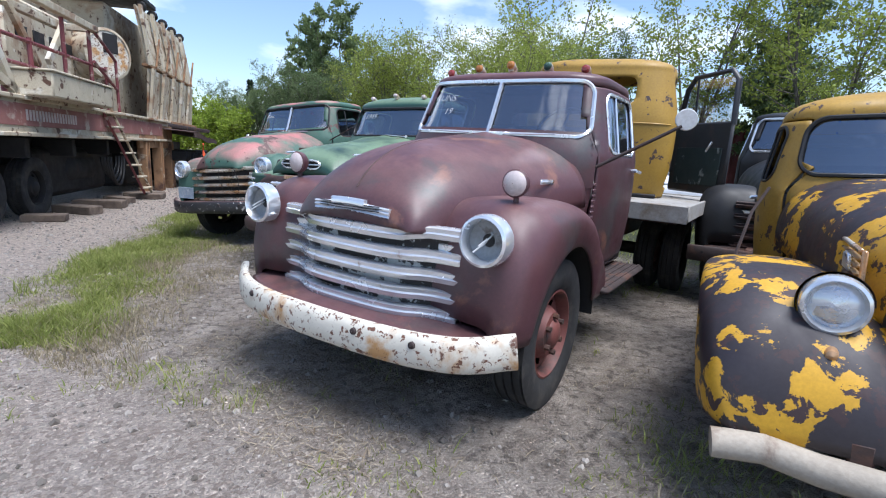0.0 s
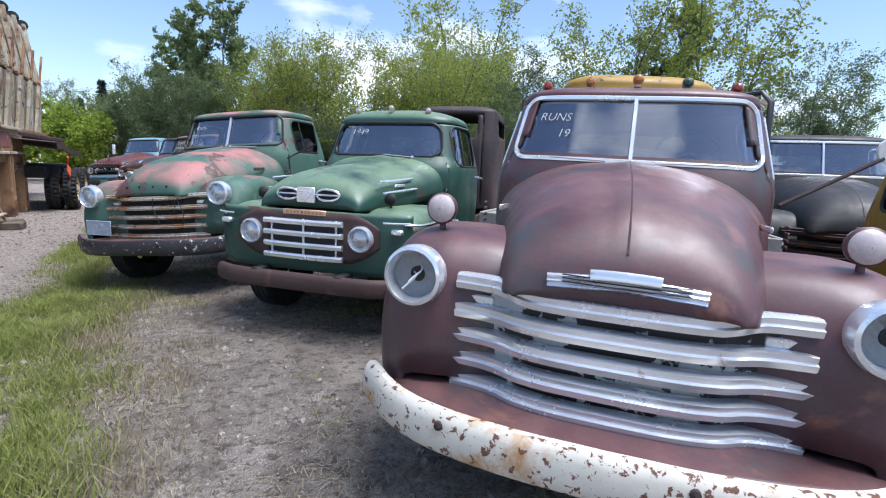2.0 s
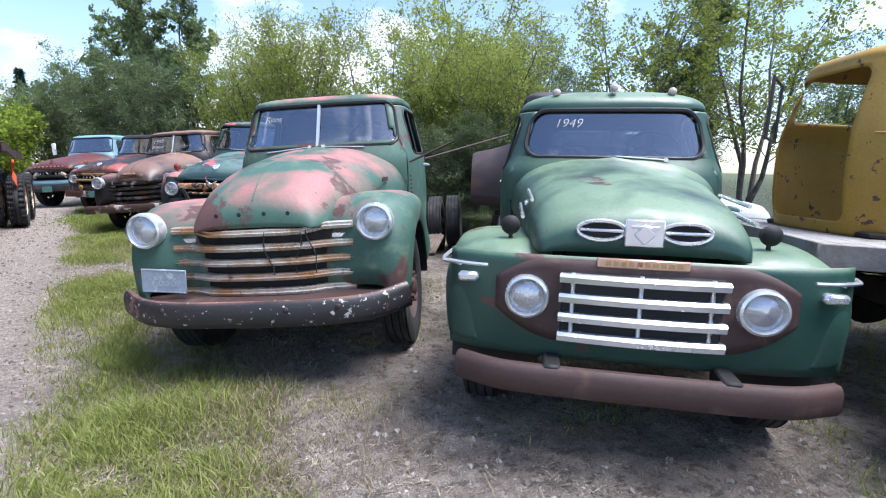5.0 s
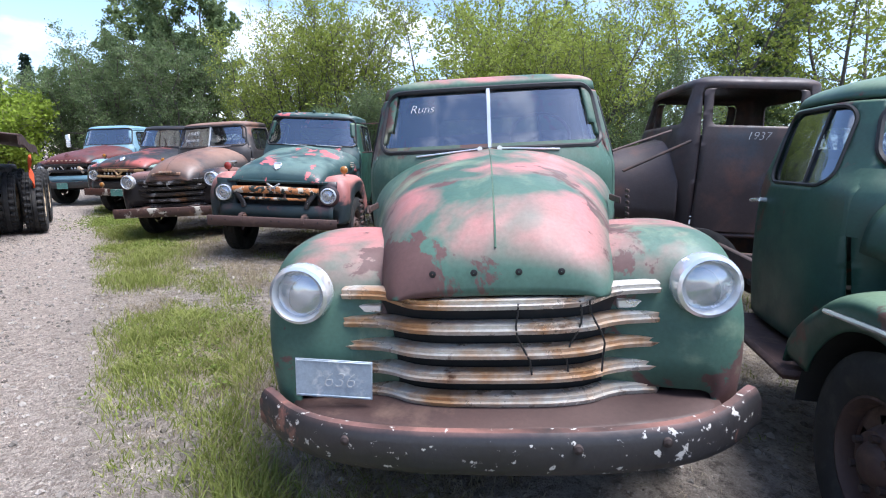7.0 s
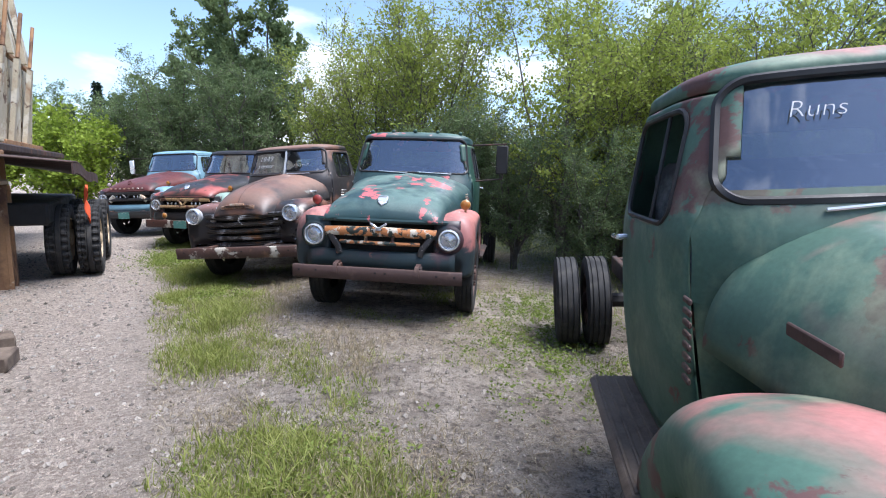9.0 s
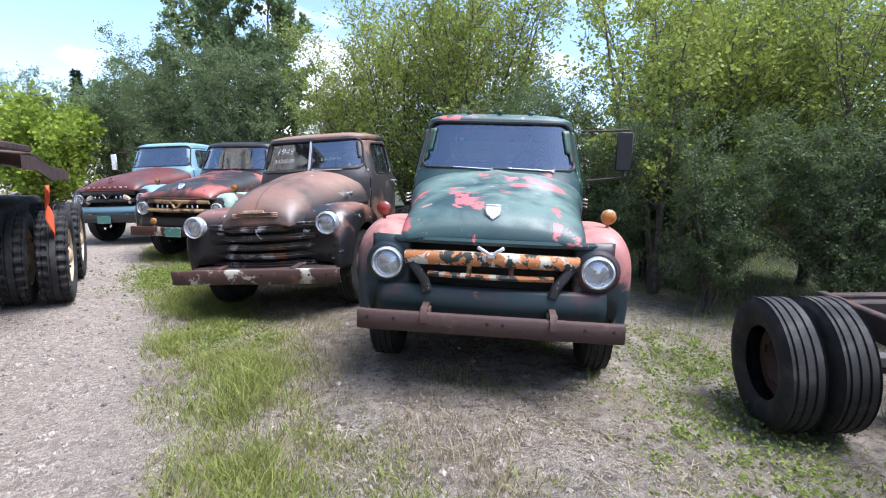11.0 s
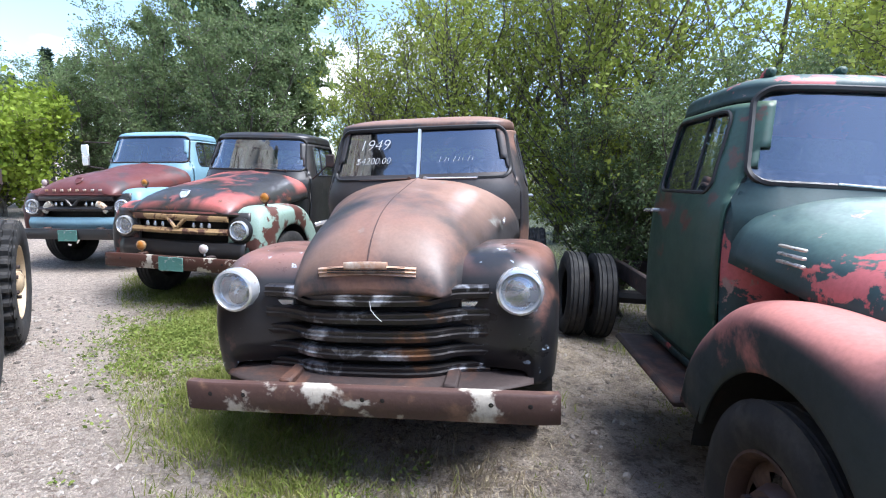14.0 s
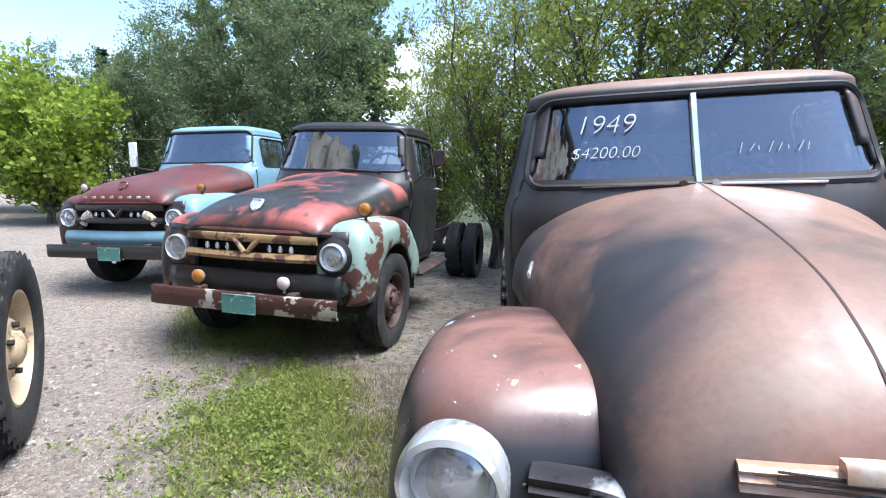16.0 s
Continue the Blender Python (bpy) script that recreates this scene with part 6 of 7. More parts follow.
# ---- the machinery trailer along the lane; local y runs along it, x = 0 is the side that faces the trucks ----
def trailer():
    t = thing("machinery_trailer", pose(-5.9, 9.2, 0, 0, 0, 14.7), "long cream and rust machinery trailer with side panels", "trailer")
    grown = Matrix.Translation((-0.75, 1.97, -0.30)) @ Matrix.Diagonal((1.2, 1.13, 1.22, 1))

    def sp(name, geo, mat, parent, label="", **k):
        """A part of the high body, set back behind the wheels."""
        return part(name, moved(geo, grown), mat, parent, label, **k)

    sp("deck_beam", joined([block(-0.06, -0.6, 1.58, 0.12, 8.4, 0.43, 0.01), block(-0.03, -0.6, 1.80, 0.2, 8.4, 0.05, 0.01), block(-0.03, -0.6, 1.37, 0.2, 8.4, 0.05, 0.01)]), CREAM, t, "cream deck beam")
    sp("deck_stripe", block(0.006, -0.8, 1.60, 0.012, 7.6, 0.26, 0.003), PINKISH, t, "faded red stripe with worn lettering")
    for k in range(18):
        sp("letter_bar", block(0.018, -3.1 + 0.082 * k, 1.60, 0.006, 0.05, 0.13, 0.001), PALE_LENS, t)
    sp("deck", block(-1.3, 2.2, 1.74, 2.5, 14.2, 0.1, 0.02), IRON, t)
    sp("far_beam", block(-2.5, 2.2, 1.55, 0.12, 14.2, 0.45, 0.01), SOOT, t)
    sp("underframe", joined([block(-0.8, 1.5, 1.15, 0.25, 12.5, 0.4, 0.02), block(-1.8, 1.5, 1.15, 0.25, 12.5, 0.4, 0.02)]), SOOT, t, "dark underframe")
    for y in (-4.2, -2.8, -1.4, 0.0, 1.4, 2.8, 4.2):
        sp("crossmember", block(-1.3, y, 1.2, 2.3, 0.12, 0.25, 0.01), SOOT, t)
    part("gear_housing", block(-2.0, 6.3, 0.72, 1.4, 4.6, 1.1, 0.08), SOOT, t, "black oily gear housing")
    part("pump_housing", block(-1.9, 1.2, 0.7, 1.2, 3.2, 0.9, 0.1), SOOT, t)
    # undercarriage seen below the deck
    for y in (-1.9, -0.5):
        for x in (-1.3, -3.0):
            wheel(t, x, y, 0.5, 0.28, SOOT, 1, nuts=False)
    sp("tank", lathe([(0.002, -0.6), (0.25, -0.58), (0.3, -0.5), (0.3, 0.5), (0.25, 0.58), (0.002, 0.6)], 20, "y", (-0.7, -0.4, 0.85)), SOOT, t)
    for k in range(4):
        a0 = 0.15 * k
        loop = [(-0.15 + 0.03 * k, 0.0 + 0.35 * math.cos(a) + a0 * 0.3, 1.05 + (0.32 + 0.06 * k) * math.sin(a)) for a in [math.pi + math.pi * q / 12 for q in range(13)]]
        sp("hose", sweep(loop, disc_profile(0.025, 6), (1, 0, 0)), GASKET, t, "looped black hose")
    # rusty supports
    for y, w in ((1.65, 0.24), (2.7, 0.2), (3.65, 0.24)):
        leg = sp("support_leg", block(-0.05, y, 0.66, 0.16, w, 1.34, 0.01), STEEL_STREAK, t, "rust streaked steel support")
        for k in (-1, 1):
            sp("flange", block(0.035, y + k * w * 0.45, 0.66, 0.04, 0.03, 1.34, 0.004), STEEL_STREAK, leg)
        sp("foot_plate", block(0.0, y, 0.02, 0.4, w * 1.4, 0.04, 0.01), STEEL_STREAK, leg)
    sp("support_plate", block(-0.02, 2.6, 1.45, 0.05, 2.6, 0.5, 0.008), STEEL_STREAK, t)
    # hanging sheet over the wheels at the end
    part("end_cover", grid(lambda u, v: (-0.75 - 1.4 * (1 - u) + 0.82 * u, 5.4 + 3.3 * v, 1.80 - 0.14 * u - 0.20 * v * u + 0.03 * math.sin(9 * v) - 0.1 * (v - 0.3) ** 2), 8, 18), BROWN_IRON, t, "bent rusty cover sheet", thick=0.02)
    part("cover_lip", sweep([(0.07, 5.4 + 3.3 * k / 10, 1.60 - 0.20 * k / 10 + 0.03 * math.sin(0.9 * k)) for k in range(11)], [(-0.01, 0.03), (0.01, 0.03), (0.014, -0.1), (-0.01, -0.1)]), BROWN_IRON, t)
    part("axle_beam", block(-1.3, 7.6, 0.95, 2.0, 3.0, 0.3, 0.03), SOOT, t)
    for y in (6.9, 8.35):
        for x in (0.08, -0.28, -2.1, -2.46):
            wheel(t, x, y, 0.52, 0.29, CREAM_RIM, 1 if x > -1.3 else -1, 30, nuts=x == 0.08)
    part("warning_flag", grid(lambda u, v: (0.10 + 0.03 * math.sin(8 * v + 3 * u), 6.25 + 0.12 * u + 0.16 * v, 1.34 - 0.55 * v), 5, 10), ORANGE_FLAG, t, "orange cloth warning flag", thick=0.004)
    # folded side panels
    for k in range(5):
        y0 = 3.2 + 0.92 * k
        for z0, z1, x0, x1 in ((1.85, 2.95, -0.30, -0.22), (3.05, 4.28, -0.22, -0.42)):
            w = 0.84
            sp("side_panel", ([(x0, y0, z0), (x0, y0 + w, z0), (x1, y0 + w, z1), (x1, y0, z1), (x0 - 0.05, y0, z0), (x0 - 0.05, y0 + w, z0), (x1 - 0.05, y0 + w, z1), (x1 - 0.05, y0, z1)],
                                [(0, 1, 2, 3), (7, 6, 5, 4), (0, 4, 5, 1), (3, 2, 6, 7), (1, 5, 6, 2), (0, 3, 7, 4)]), CREAM, t, "cream steel side panel", smooth=False)
            sp("panel_rib", sweep([(x0 + 0.04, y0 - 0.03, z0 - 0.03), (x1 + 0.1, y0 - 0.03, z1)], [(-0.03, 0.07), (0.03, 0.07), (0.03, -0.07), (-0.03, -0.07)], (0, 1, 0)), CREAM, t)
            sp("panel_shelf", block((x0 + x1) / 2 + 0.02, y0 + w / 2, z0 - 0.02, 0.16, w, 0.06, 0.006), STEEL_STREAK, t)
        sp("panel_strut", rod((-0.2, y0 + 0.5, 3.05), (-0.15, y0 + 0.7, 3.7), 0.025), STEEL_STREAK, t)
        sp("panel_bolster", lathe([(0.002, -0.1), (0.1, -0.1), (0.12, 0.0), (0.1, 0.1), (0.002, 0.1)], 12, "y", (-0.42, y0 + 0.4, 4.33)), SOOT, t)
    sp("roof_sheet", block(-1.5, 3.0, 4.55, 2.2, 3.6, 0.12, 0.02), SOOT, t)
    sp("machine_house", joined([block(-1.7, 5.2, 3.0, 1.6, 4.8, 2.4, 0.05), block(-1.6, 0.4, 2.6, 1.3, 3.4, 1.6, 0.05)]), CREAM, t, "cream machine housing")
    for k in range(5):
        sp("vent_slot", block(-0.94, -0.8 + 0.55 * k, 2.9, 0.02, 0.36, 0.2, 0.01), SOOT, t)
    # drum with white end
    dm = pose(-0.42, 1.15, 2.92, 0, 0, -35)
    d = sp("cable_drum", moved(lathe([(0.40, 0.75), (0.43, 0.72), (0.43, -0.0), (0.47, -0.02), (0.47, -0.06), (0.42, -0.07)], 32, "x"), dm @ pose(0, 0, 0, 0, 0, 180)), CREAM, t, "chipped cream drum")
    sp("drum_end", moved(lathe([(0.43, 0.05), (0.2, 0.05), (0.002, 0.05)], 32, "x"), dm), WHITE_RUST, d, "white chipped drum end")
    # black plate added as a shadow on the drum's end
    sp("drum_shadow_plate", moved(block(0.06, 0.05, 0.2, 0.02, 0.3, 0.35, 0.02), dm), SOOT, d)
    # box, rails, platform
    sp("tool_box", joined([block(0.12, -2.2, 1.97, 0.5, 2.0, 0.30, 0.02), block(0.12, -2.2, 2.13, 0.54, 2.04, 0.03, 0.01)]), CREAM, t, "cream tool box")
    for y in (-3.4, -2.7, -1.7, -0.75, -0.1):
        sp("rail_post", rod((-0.05, y, 1.8), (-0.05, y, 3.0 if y in (-1.7, -0.75) else 2.55), 0.03), RED_PIPE, t, "red pipe post")
    for z in (2.2, 2.5):
        sp("handrail", rod((-0.05, -3.9, z), (-0.05, -0.1, z), 0.025), RED_PIPE, t)
    for z in (2.45, 2.95):
        sp("stair_rail", rod((0.0, -0.75, z + 0.1), (0.0, 0.25, z - 0.25), 0.025), RED_PIPE, t)
    sp("stair_post", rod((0.0, 0.25, 1.8), (0.0, 0.25, 2.7), 0.025), RED_PIPE, t)
    sp("canopy_frame", joined([block(-0.5, -1.8, 3.05, 0.1, 2.4, 0.1, 0.01), block(0.0, -1.8, 3.05, 0.1, 2.4, 0.1, 0.01), block(-0.25, -2.95, 3.05, 0.6, 0.1, 0.1, 0.01), block(-0.25, -0.65, 3.05, 0.6, 0.1, 0.1, 0.01)]), CREAM, t, "flaking canopy frame")
    for a, b in (((-0.3, -2.6, 3.0), (-0.3, -1.9, 2.3)), ((-0.3, -1.0, 3.0), (-0.3, -1.6, 2.4)), ((0, -4.0, 2.95), (0, -3.3, 1.85)), ((0, -4.2, 2.2), (0, -3.2, 1.85))):
        sp("brace", sweep([a, b], [(-0.05, 0.03), (0.05, 0.03), (0.05, -0.03), (-0.05, -0.03)], (1, 0, 0)), CREAM, t)
    sp("sign_panel", moved(block(0, 0, 0, 0.03, 0.5, 0.4, 0.01), pose(0.1, -4.2, 2.95, 25)), BROWN_IRON, t)
    # ladder
    la, lb = Vector((0.02, -0.78, 2.1)), Vector((0.25, 0.72, 0.36))
    for s in (-0.17, 0.17):
        sp("ladder_rail", rod(la + Vector((0.1 * s, s, 0)), lb + Vector((0.1 * s, s, 0)), 0.022), RED_PIPE if s < 0 else CREAM, t, "ladder rail")
    for k in range(8):
        p = la.lerp(lb, (k + 0.5) / 8)
        sp("rung", block(p.x, p.y, p.z, 0.16, 0.36, 0.03, 0.006), CREAM, t)
    return t


trailer()


def timber(x, y, yaw, lx, ly, lz, z=0.0):
    g = finish("timber_block", *block(0, 0, lz / 2, lx, ly, lz, 0.015), WOOD)
    g.matrix_world = pose(x, y, ground_height(x, y) + z, 0, 0, yaw)
    return tagged(g, "weathered timber block on gravel under trailer", "timber", "timber blocks")


for x, y, yaw, lx, ly, lz in ((-7.35, 12.15, 30, 0.9, 0.24, 0.12), (-7.05, 11.75, 10, 0.7, 0.3, 0.13), (-7.1, 10.8, -20, 0.7, 0.25, 0.13), (-6.9, 9.9, 12, 0.9, 0.3, 0.16), (-6.7, 9.0, -8, 0.8, 0.3, 0.15), (-6.5, 8.0, 25, 0.6, 0.25, 0.12)):
    timber(x, y, yaw, lx, ly, lz)


# ---- trees ----
def leaves_mesh(name, pts, dirs, size, mat, rng, aspect=0.38):
    """Small pointed leaves, one kite each, at pts leaning along dirs."""
    n = len(pts)
    d = dirs / np.linalg.norm(dirs, axis=1, keepdims=True)
    side = np.cross(d, rng.normal(size=(n, 3)))
    side /= np.linalg.norm(side, axis=1, keepdims=True)
    ln = size * rng.uniform(0.6, 1.35, (n, 1))
    v = np.empty((n, 4, 3))
    v[:, 0], v[:, 2] = pts, pts + d * ln
    v[:, 1], v[:, 3] = pts + d * ln * 0.45 + side * ln * aspect, pts + d * ln * 0.45 - side * ln * aspect
    me = bpy.data.meshes.new(name)
    me.vertices.add(n * 4)
    me.vertices.foreach_set("co", v.reshape(-1))
    me.loops.add(n * 4)
    me.loops.foreach_set("vertex_index", np.arange(n * 4, dtype=np.int32))
    me.polygons.add(n)
    me.polygons.foreach_set("loop_start", np.arange(0, n * 4, 4, dtype=np.int32))
    me.polygons.foreach_set("loop_total", np.full(n, 4, dtype=np.int32))
    me.update(calc_edges=True)
    me.materials.append(mat)
    return me


def grow(seed, height, spread, stems, mat, leaf, count, base=0.25, droop=0.0, twig=0.45, bare=0.0, slim=0.38):
    """Meshes of one tree: limbs and leaf sprays on twigs."""
    rng = np.random.default_rng(seed)
    wood, anchors, ways = [], [], []
    for k in range(stems):
        a = 2 * math.pi * (k + rng.uniform(-0.3, 0.3)) / stems
        lean = spread * rng.uniform(0.35, 1.0)
        h = height * rng.uniform(0.72, 1.0)
        path = []
        for i in range(9):
            s = i / 8
            r = lean * s**1.25
            path.append(Vector((r * math.cos(a + 0.4 * s) + rng.normal() * 0.06, r * math.sin(a + 0.4 * s) + rng.normal() * 0.06, h * s)))
        rad = 0.018 * height * (0.6 if stems > 2 else 1.3)
        for i in range(8):
            wood.append(rod(path[i], path[i + 1], rad * (1 - i / 8.6), 6, rad * (1 - (i + 1) / 8.6)))
        nb = 26
        for b in range(nb):
            s = base + (1 - base) * (b + rng.uniform(0, 1)) / nb
            i = min(int(s * 8), 7)
            p = path[i].lerp(path[i + 1], s * 8 - i)
            ba = rng.uniform(0, 2 * math.pi)
            ln = spread * rng.uniform(0.35, 0.8) * (1.15 - 0.7 * s)
            up = rng.uniform(0.25, 0.9) - droop
            q = p + Vector((math.cos(ba) * ln, math.sin(ba) * ln, ln * up))
            wood.append(rod(p, q, rad * 0.3 * (1.1 - s), 4, 0.004))
            for _ in range(7):
                u = rng.uniform(0.3, 1.0)
                c = p.lerp(q, u)
                tw = Vector((rng.normal(), rng.normal(), rng.normal() * 0.7 + 0.5 - droop)).normalized() * twig * rng.uniform(0.5, 1.2)
                wood.append(rod(c, c + tw, 0.006, 3, 0.002))
                anchors.append((c, tw))
    m = max(1, int(count / max(1, len(anchors)) * (1 - bare)))
    base_p = np.array([np.array(c) for c, _ in anchors]).repeat(m, 0)
    tws = np.array([np.array(w) for _, w in anchors]).repeat(m, 0)
    n = len(base_p)
    pts = base_p + tws * rng.uniform(0, 1.15, (n, 1)) + rng.normal(size=(n, 3)) * twig * 0.13
    dirs = tws / twig + rng.normal(size=(n, 3)) * 0.7
    crown = leaves_mesh("crown", pts, dirs, leaf, mat, rng, slim)
    v, f = joined(wood)
    trunk = bpy.data.meshes.new("trunk")
    trunk.from_pydata([tuple(p) for p in v], [], f)
    trunk.materials.append(BARK)
    return trunk, crown


def plant(kind, meshes, x, y, turn, k, label, group="trees behind the trucks"):
    t = thing(kind, pose(x, y, ground_height(x, y) - 0.03, 0, 0, turn) @ Matrix.Scale(k, 4), label, "tree" if "bush" not in kind else "bush", group)
    for nm, me in zip(("trunk", "crown"), meshes):
        ob = new(nm, me)
        ob.parent = t
    return t


WILLOW = [grow(11 + i, 5.2, 1.9, 8, LEAF_WILLOW, 0.066, 29000, 0.1, droop=-0.35, twig=0.5, slim=0.24) for i in range(2)]
OLIVE = [grow(31 + i, 5.4, 1.9, 7, LEAF_DARK, 0.066, 34000, 0.12, droop=-0.15, slim=0.3) for i in range(2)]
ASPEN = [grow(51 + i, 8.6, 2.1, 3, LEAF_DARK, 0.12, 26000, 0.2) for i in range(2)]
THIN = [grow(71, 6.8, 2.4, 4, LEAF_WILLOW, 0.08, 10500, 0.3, bare=0.1)]
LIME = [grow(91, 3.6, 1.8, 7, LEAF_LIME, 0.13, 13000, 0.1)]


def spruce_meshes():
    rng = np.random.default_rng(5)
    pts, dirs = [], []
    for i in range(60):
        z = 0.8 + 8.0 * i / 60
        r0 = 1.9 * (1 - z / 9.2) + 0.1
        for k in range(9):
            a = rng.uniform(0, 2 * math.pi)
            r = r0 * rng.uniform(0.45, 1.15)
            for s in np.linspace(0.15, 1, 14):
                for _ in range(2):
                    pts.append((r * s * math.cos(a) + rng.normal() * 0.05, r * s * math.sin(a) + rng.normal() * 0.05, z - 0.35 * r * s + rng.normal() * 0.05))
                    dirs.append((math.cos(a) + rng.normal() * 0.5, math.sin(a) + rng.normal() * 0.5, rng.normal() * 0.4 - 0.1))
    crown = leaves_mesh("crown", np.array(pts), np.array(dirs), 0.17, LEAF_FIR, rng, 0.16)
    v, f = rod((0, 0, 0), (0, 0, 8.6), 0.14, 8, 0.02)
    trunk = bpy.data.meshes.new("trunk")
    trunk.from_pydata([tuple(p) for p in v], [], f)
    trunk.materials.append(BARK)
    return trunk, crown


SPRUCE = spruce_meshes()
W, O, A = "young willow with fine yellow green leaves", "dense grey green shrub willow", "tall dull green aspen"
for kind, ms, x, y, turn, k, lab in [
    ("willow_tree", WILLOW[0], -1.7, 18.0, 0, 1.05, W), ("willow_tree", WILLOW[1], -2.4, 20.0, 80, 1.1, W), ("willow_tree", WILLOW[0], 1.7, 16.0, 140, 1.0, W),
    ("willow_tree", WILLOW[0], 1.0, 15.0, 10, 0.8, W), ("thin_tree", THIN[0], -0.2, 14.9, 60, 0.72, "sparse tree with bare upper limbs"), ("shrub_willow", OLIVE[1], 1.5, 24.0, 10, 0.6, O), ("shrub_willow", OLIVE[0], 3.4, 25.5, 60, 0.6, O), ("shrub_willow", OLIVE[1], -0.6, 26.5, 160, 0.6, O), ("shrub_willow", OLIVE[0], 6.0, 25.0, 220, 0.6, O), ("willow_tree", WILLOW[1], 1.9, 13.4, 60, 0.9, W), ("shrub_willow", OLIVE[0], -1.5, 16.2, 200, 0.55, O),
    ("shrub_willow", OLIVE[1], -0.2, 13.9, 10, 0.42, O), ("shrub_willow", OLIVE[0], 0.7, 13.1, 100, 0.45, O), ("shrub_willow", OLIVE[1], 1.6, 12.3, 200, 0.48, O), ("shrub_willow", OLIVE[0], -0.9, 15.3, 280, 0.5, O),
    ("shrub_willow", OLIVE[0], 2.9, 12.4, 30, 0.6, O), ("shrub_willow", OLIVE[1], -1.9, 17.2, 90, 0.5, O), ("shrub_willow", OLIVE[1], 0.4, 15.8, 330, 0.55, O), ("shrub_willow", OLIVE[1], 2.7, 15.0, 120, 0.75, O), ("willow_tree", WILLOW[1], 3.4, 17.6, 30, 1.05, W), ("shrub_willow", OLIVE[0], 5.4, 18.6, 90, 1.0, O),
    ("willow_tree", WILLOW[1], -3.2, 22.4, 10, 1.0, W), ("willow_tree", WILLOW[0], -3.7, 24.6, 250, 0.8, W), ("aspen_tree", ASPEN[0], -5.6, 27.0, 0, 1.0, A),
    ("aspen_tree", ASPEN[1], -7.8, 29.5, 50, 0.92, A), ("aspen_tree", ASPEN[0], -9.8, 31.0, 120, 0.72, A), ("aspen_tree", ASPEN[1], -11.8, 33.5, 200, 0.62, A),
    ("shrub_willow", OLIVE[0], -6.4, 25.5, 150, 1.0, O), ("shrub_willow", OLIVE[1], -8.8, 28.0, 20, 1.0, O), ("shrub_willow", OLIVE[0], -10.9, 30.2, 75, 0.9, O),
    ("thin_tree", THIN[0], 7.2, 15.6, 0, 1.05, "sparse tree with bare upper limbs"), ("thin_tree", THIN[0], 9.6, 13.4, 110, 1.1, "sparse tree with bare upper limbs"), ("thin_tree", THIN[0], 4.2, 20.0, 200, 1.2, "sparse tree with bare upper limbs"),
    ("aspen_tree", ASPEN[0], 10.6, 16.8, 70, 0.85, A), ("shrub_willow", OLIVE[1], 12.8, 13.0, 40, 0.9, O), ("shrub_willow", OLIVE[0], 13.8, 9.6, 10, 0.85, O), ("shrub_willow", OLIVE[1], 15.5, 6.0, 300, 0.85, O), ("shrub_willow", OLIVE[0], 12.0, 18.0, 300, 1.0, O),
    ("lime_bush", LIME[0], -13.6, 30.5, 0, 1.0, "bright spring green bush"), ("lime_bush", LIME[0], -12.2, 27.6, 90, 0.9, "bright spring green bush"), ("lime_bush", LIME[0], -15.6, 29.0, 190, 1.05, "bright spring green bush"), ("lime_bush", LIME[0], -17.5, 27.0, 190, 1.1, "bright spring green bush"),
    ("spruce_tree", SPRUCE, -15.4, 40.0, 0, 0.72, "dark narrow spruce beyond the lane"), ("spruce_tree", SPRUCE, -17.5, 42.0, 70, 0.6, "dark narrow spruce beyond the lane"),
    ("shrub_willow", OLIVE[1], -16.0, 37.0, 20, 1.0, O), ("shrub_willow", OLIVE[0], -20.0, 34.0, 20, 1.1, O)]:
    plant(kind, ms, x, y, turn, k, lab)


# ---- grass ----
def lane_edge(y):
    return -2.75 - 0.25 * y


def blades(name, spots, mat, hgt, label, seed):
    rng = np.random.default_rng(seed)
    n = len(spots)
    base = np.array([(x, y, ground_height(x, y) - 0.005) for x, y in spots])
    a = rng.uniform(0, 2 * math.pi, n)
    h = hgt * rng.uniform(0.4, 1.3, n)
    h *= np.array([max(0.3, 0.85 + 0.9 * noise.noise((x * 1.6, y * 1.6, 9)) + 0.5 * noise.noise((x * 5, y * 5, 4))) for x, y in spots])
    w = rng.uniform(0.0022, 0.0048, n)
    bend = h[:, None] * rng.normal(size=(n, 2)) * 0.6
    sx = np.stack([np.cos(a) * w, np.sin(a) * w, 0 * a], 1)
    mid = base + np.column_stack([bend * 0.35, h * 0.6])
    tip = base + np.column_stack([bend, h])
    v = np.stack([base - sx, base + sx, mid + sx * 0.7, mid - sx * 0.7, tip], 1)
    me = bpy.data.meshes.new(name)
    idx = np.arange(n) * 5
    me.vertices.add(n * 5)
    me.vertices.foreach_set("co", v.reshape(-1))
    loops = np.stack([idx, idx + 1, idx + 2, idx + 3, idx + 3, idx + 2, idx + 4], 1).reshape(-1).astype(np.int32)
    me.loops.add(n * 7)
    me.loops.foreach_set("vertex_index", loops)
    me.polygons.add(n * 2)
    starts = np.stack([np.arange(n) * 7, np.arange(n) * 7 + 4], 1).reshape(-1).astype(np.int32)
    me.polygons.foreach_set("loop_start", starts)
    me.polygons.foreach_set("loop_total", np.tile(np.array([4, 3], dtype=np.int32), n))
    me.update(calc_edges=True)
    me.materials.append(mat)
    return tagged(new(name, me), label, "grass", kind="stuff")


def scatter(n, seed, fn, box):
    rng = np.random.default_rng(seed)
    out = []
    while len(out) < n:
        x, y = rng.uniform(box[0], box[1]), rng.uniform(box[2], box[3])
        if rng.uniform() < fn(x, y):
            out.append((x, y))
    return out


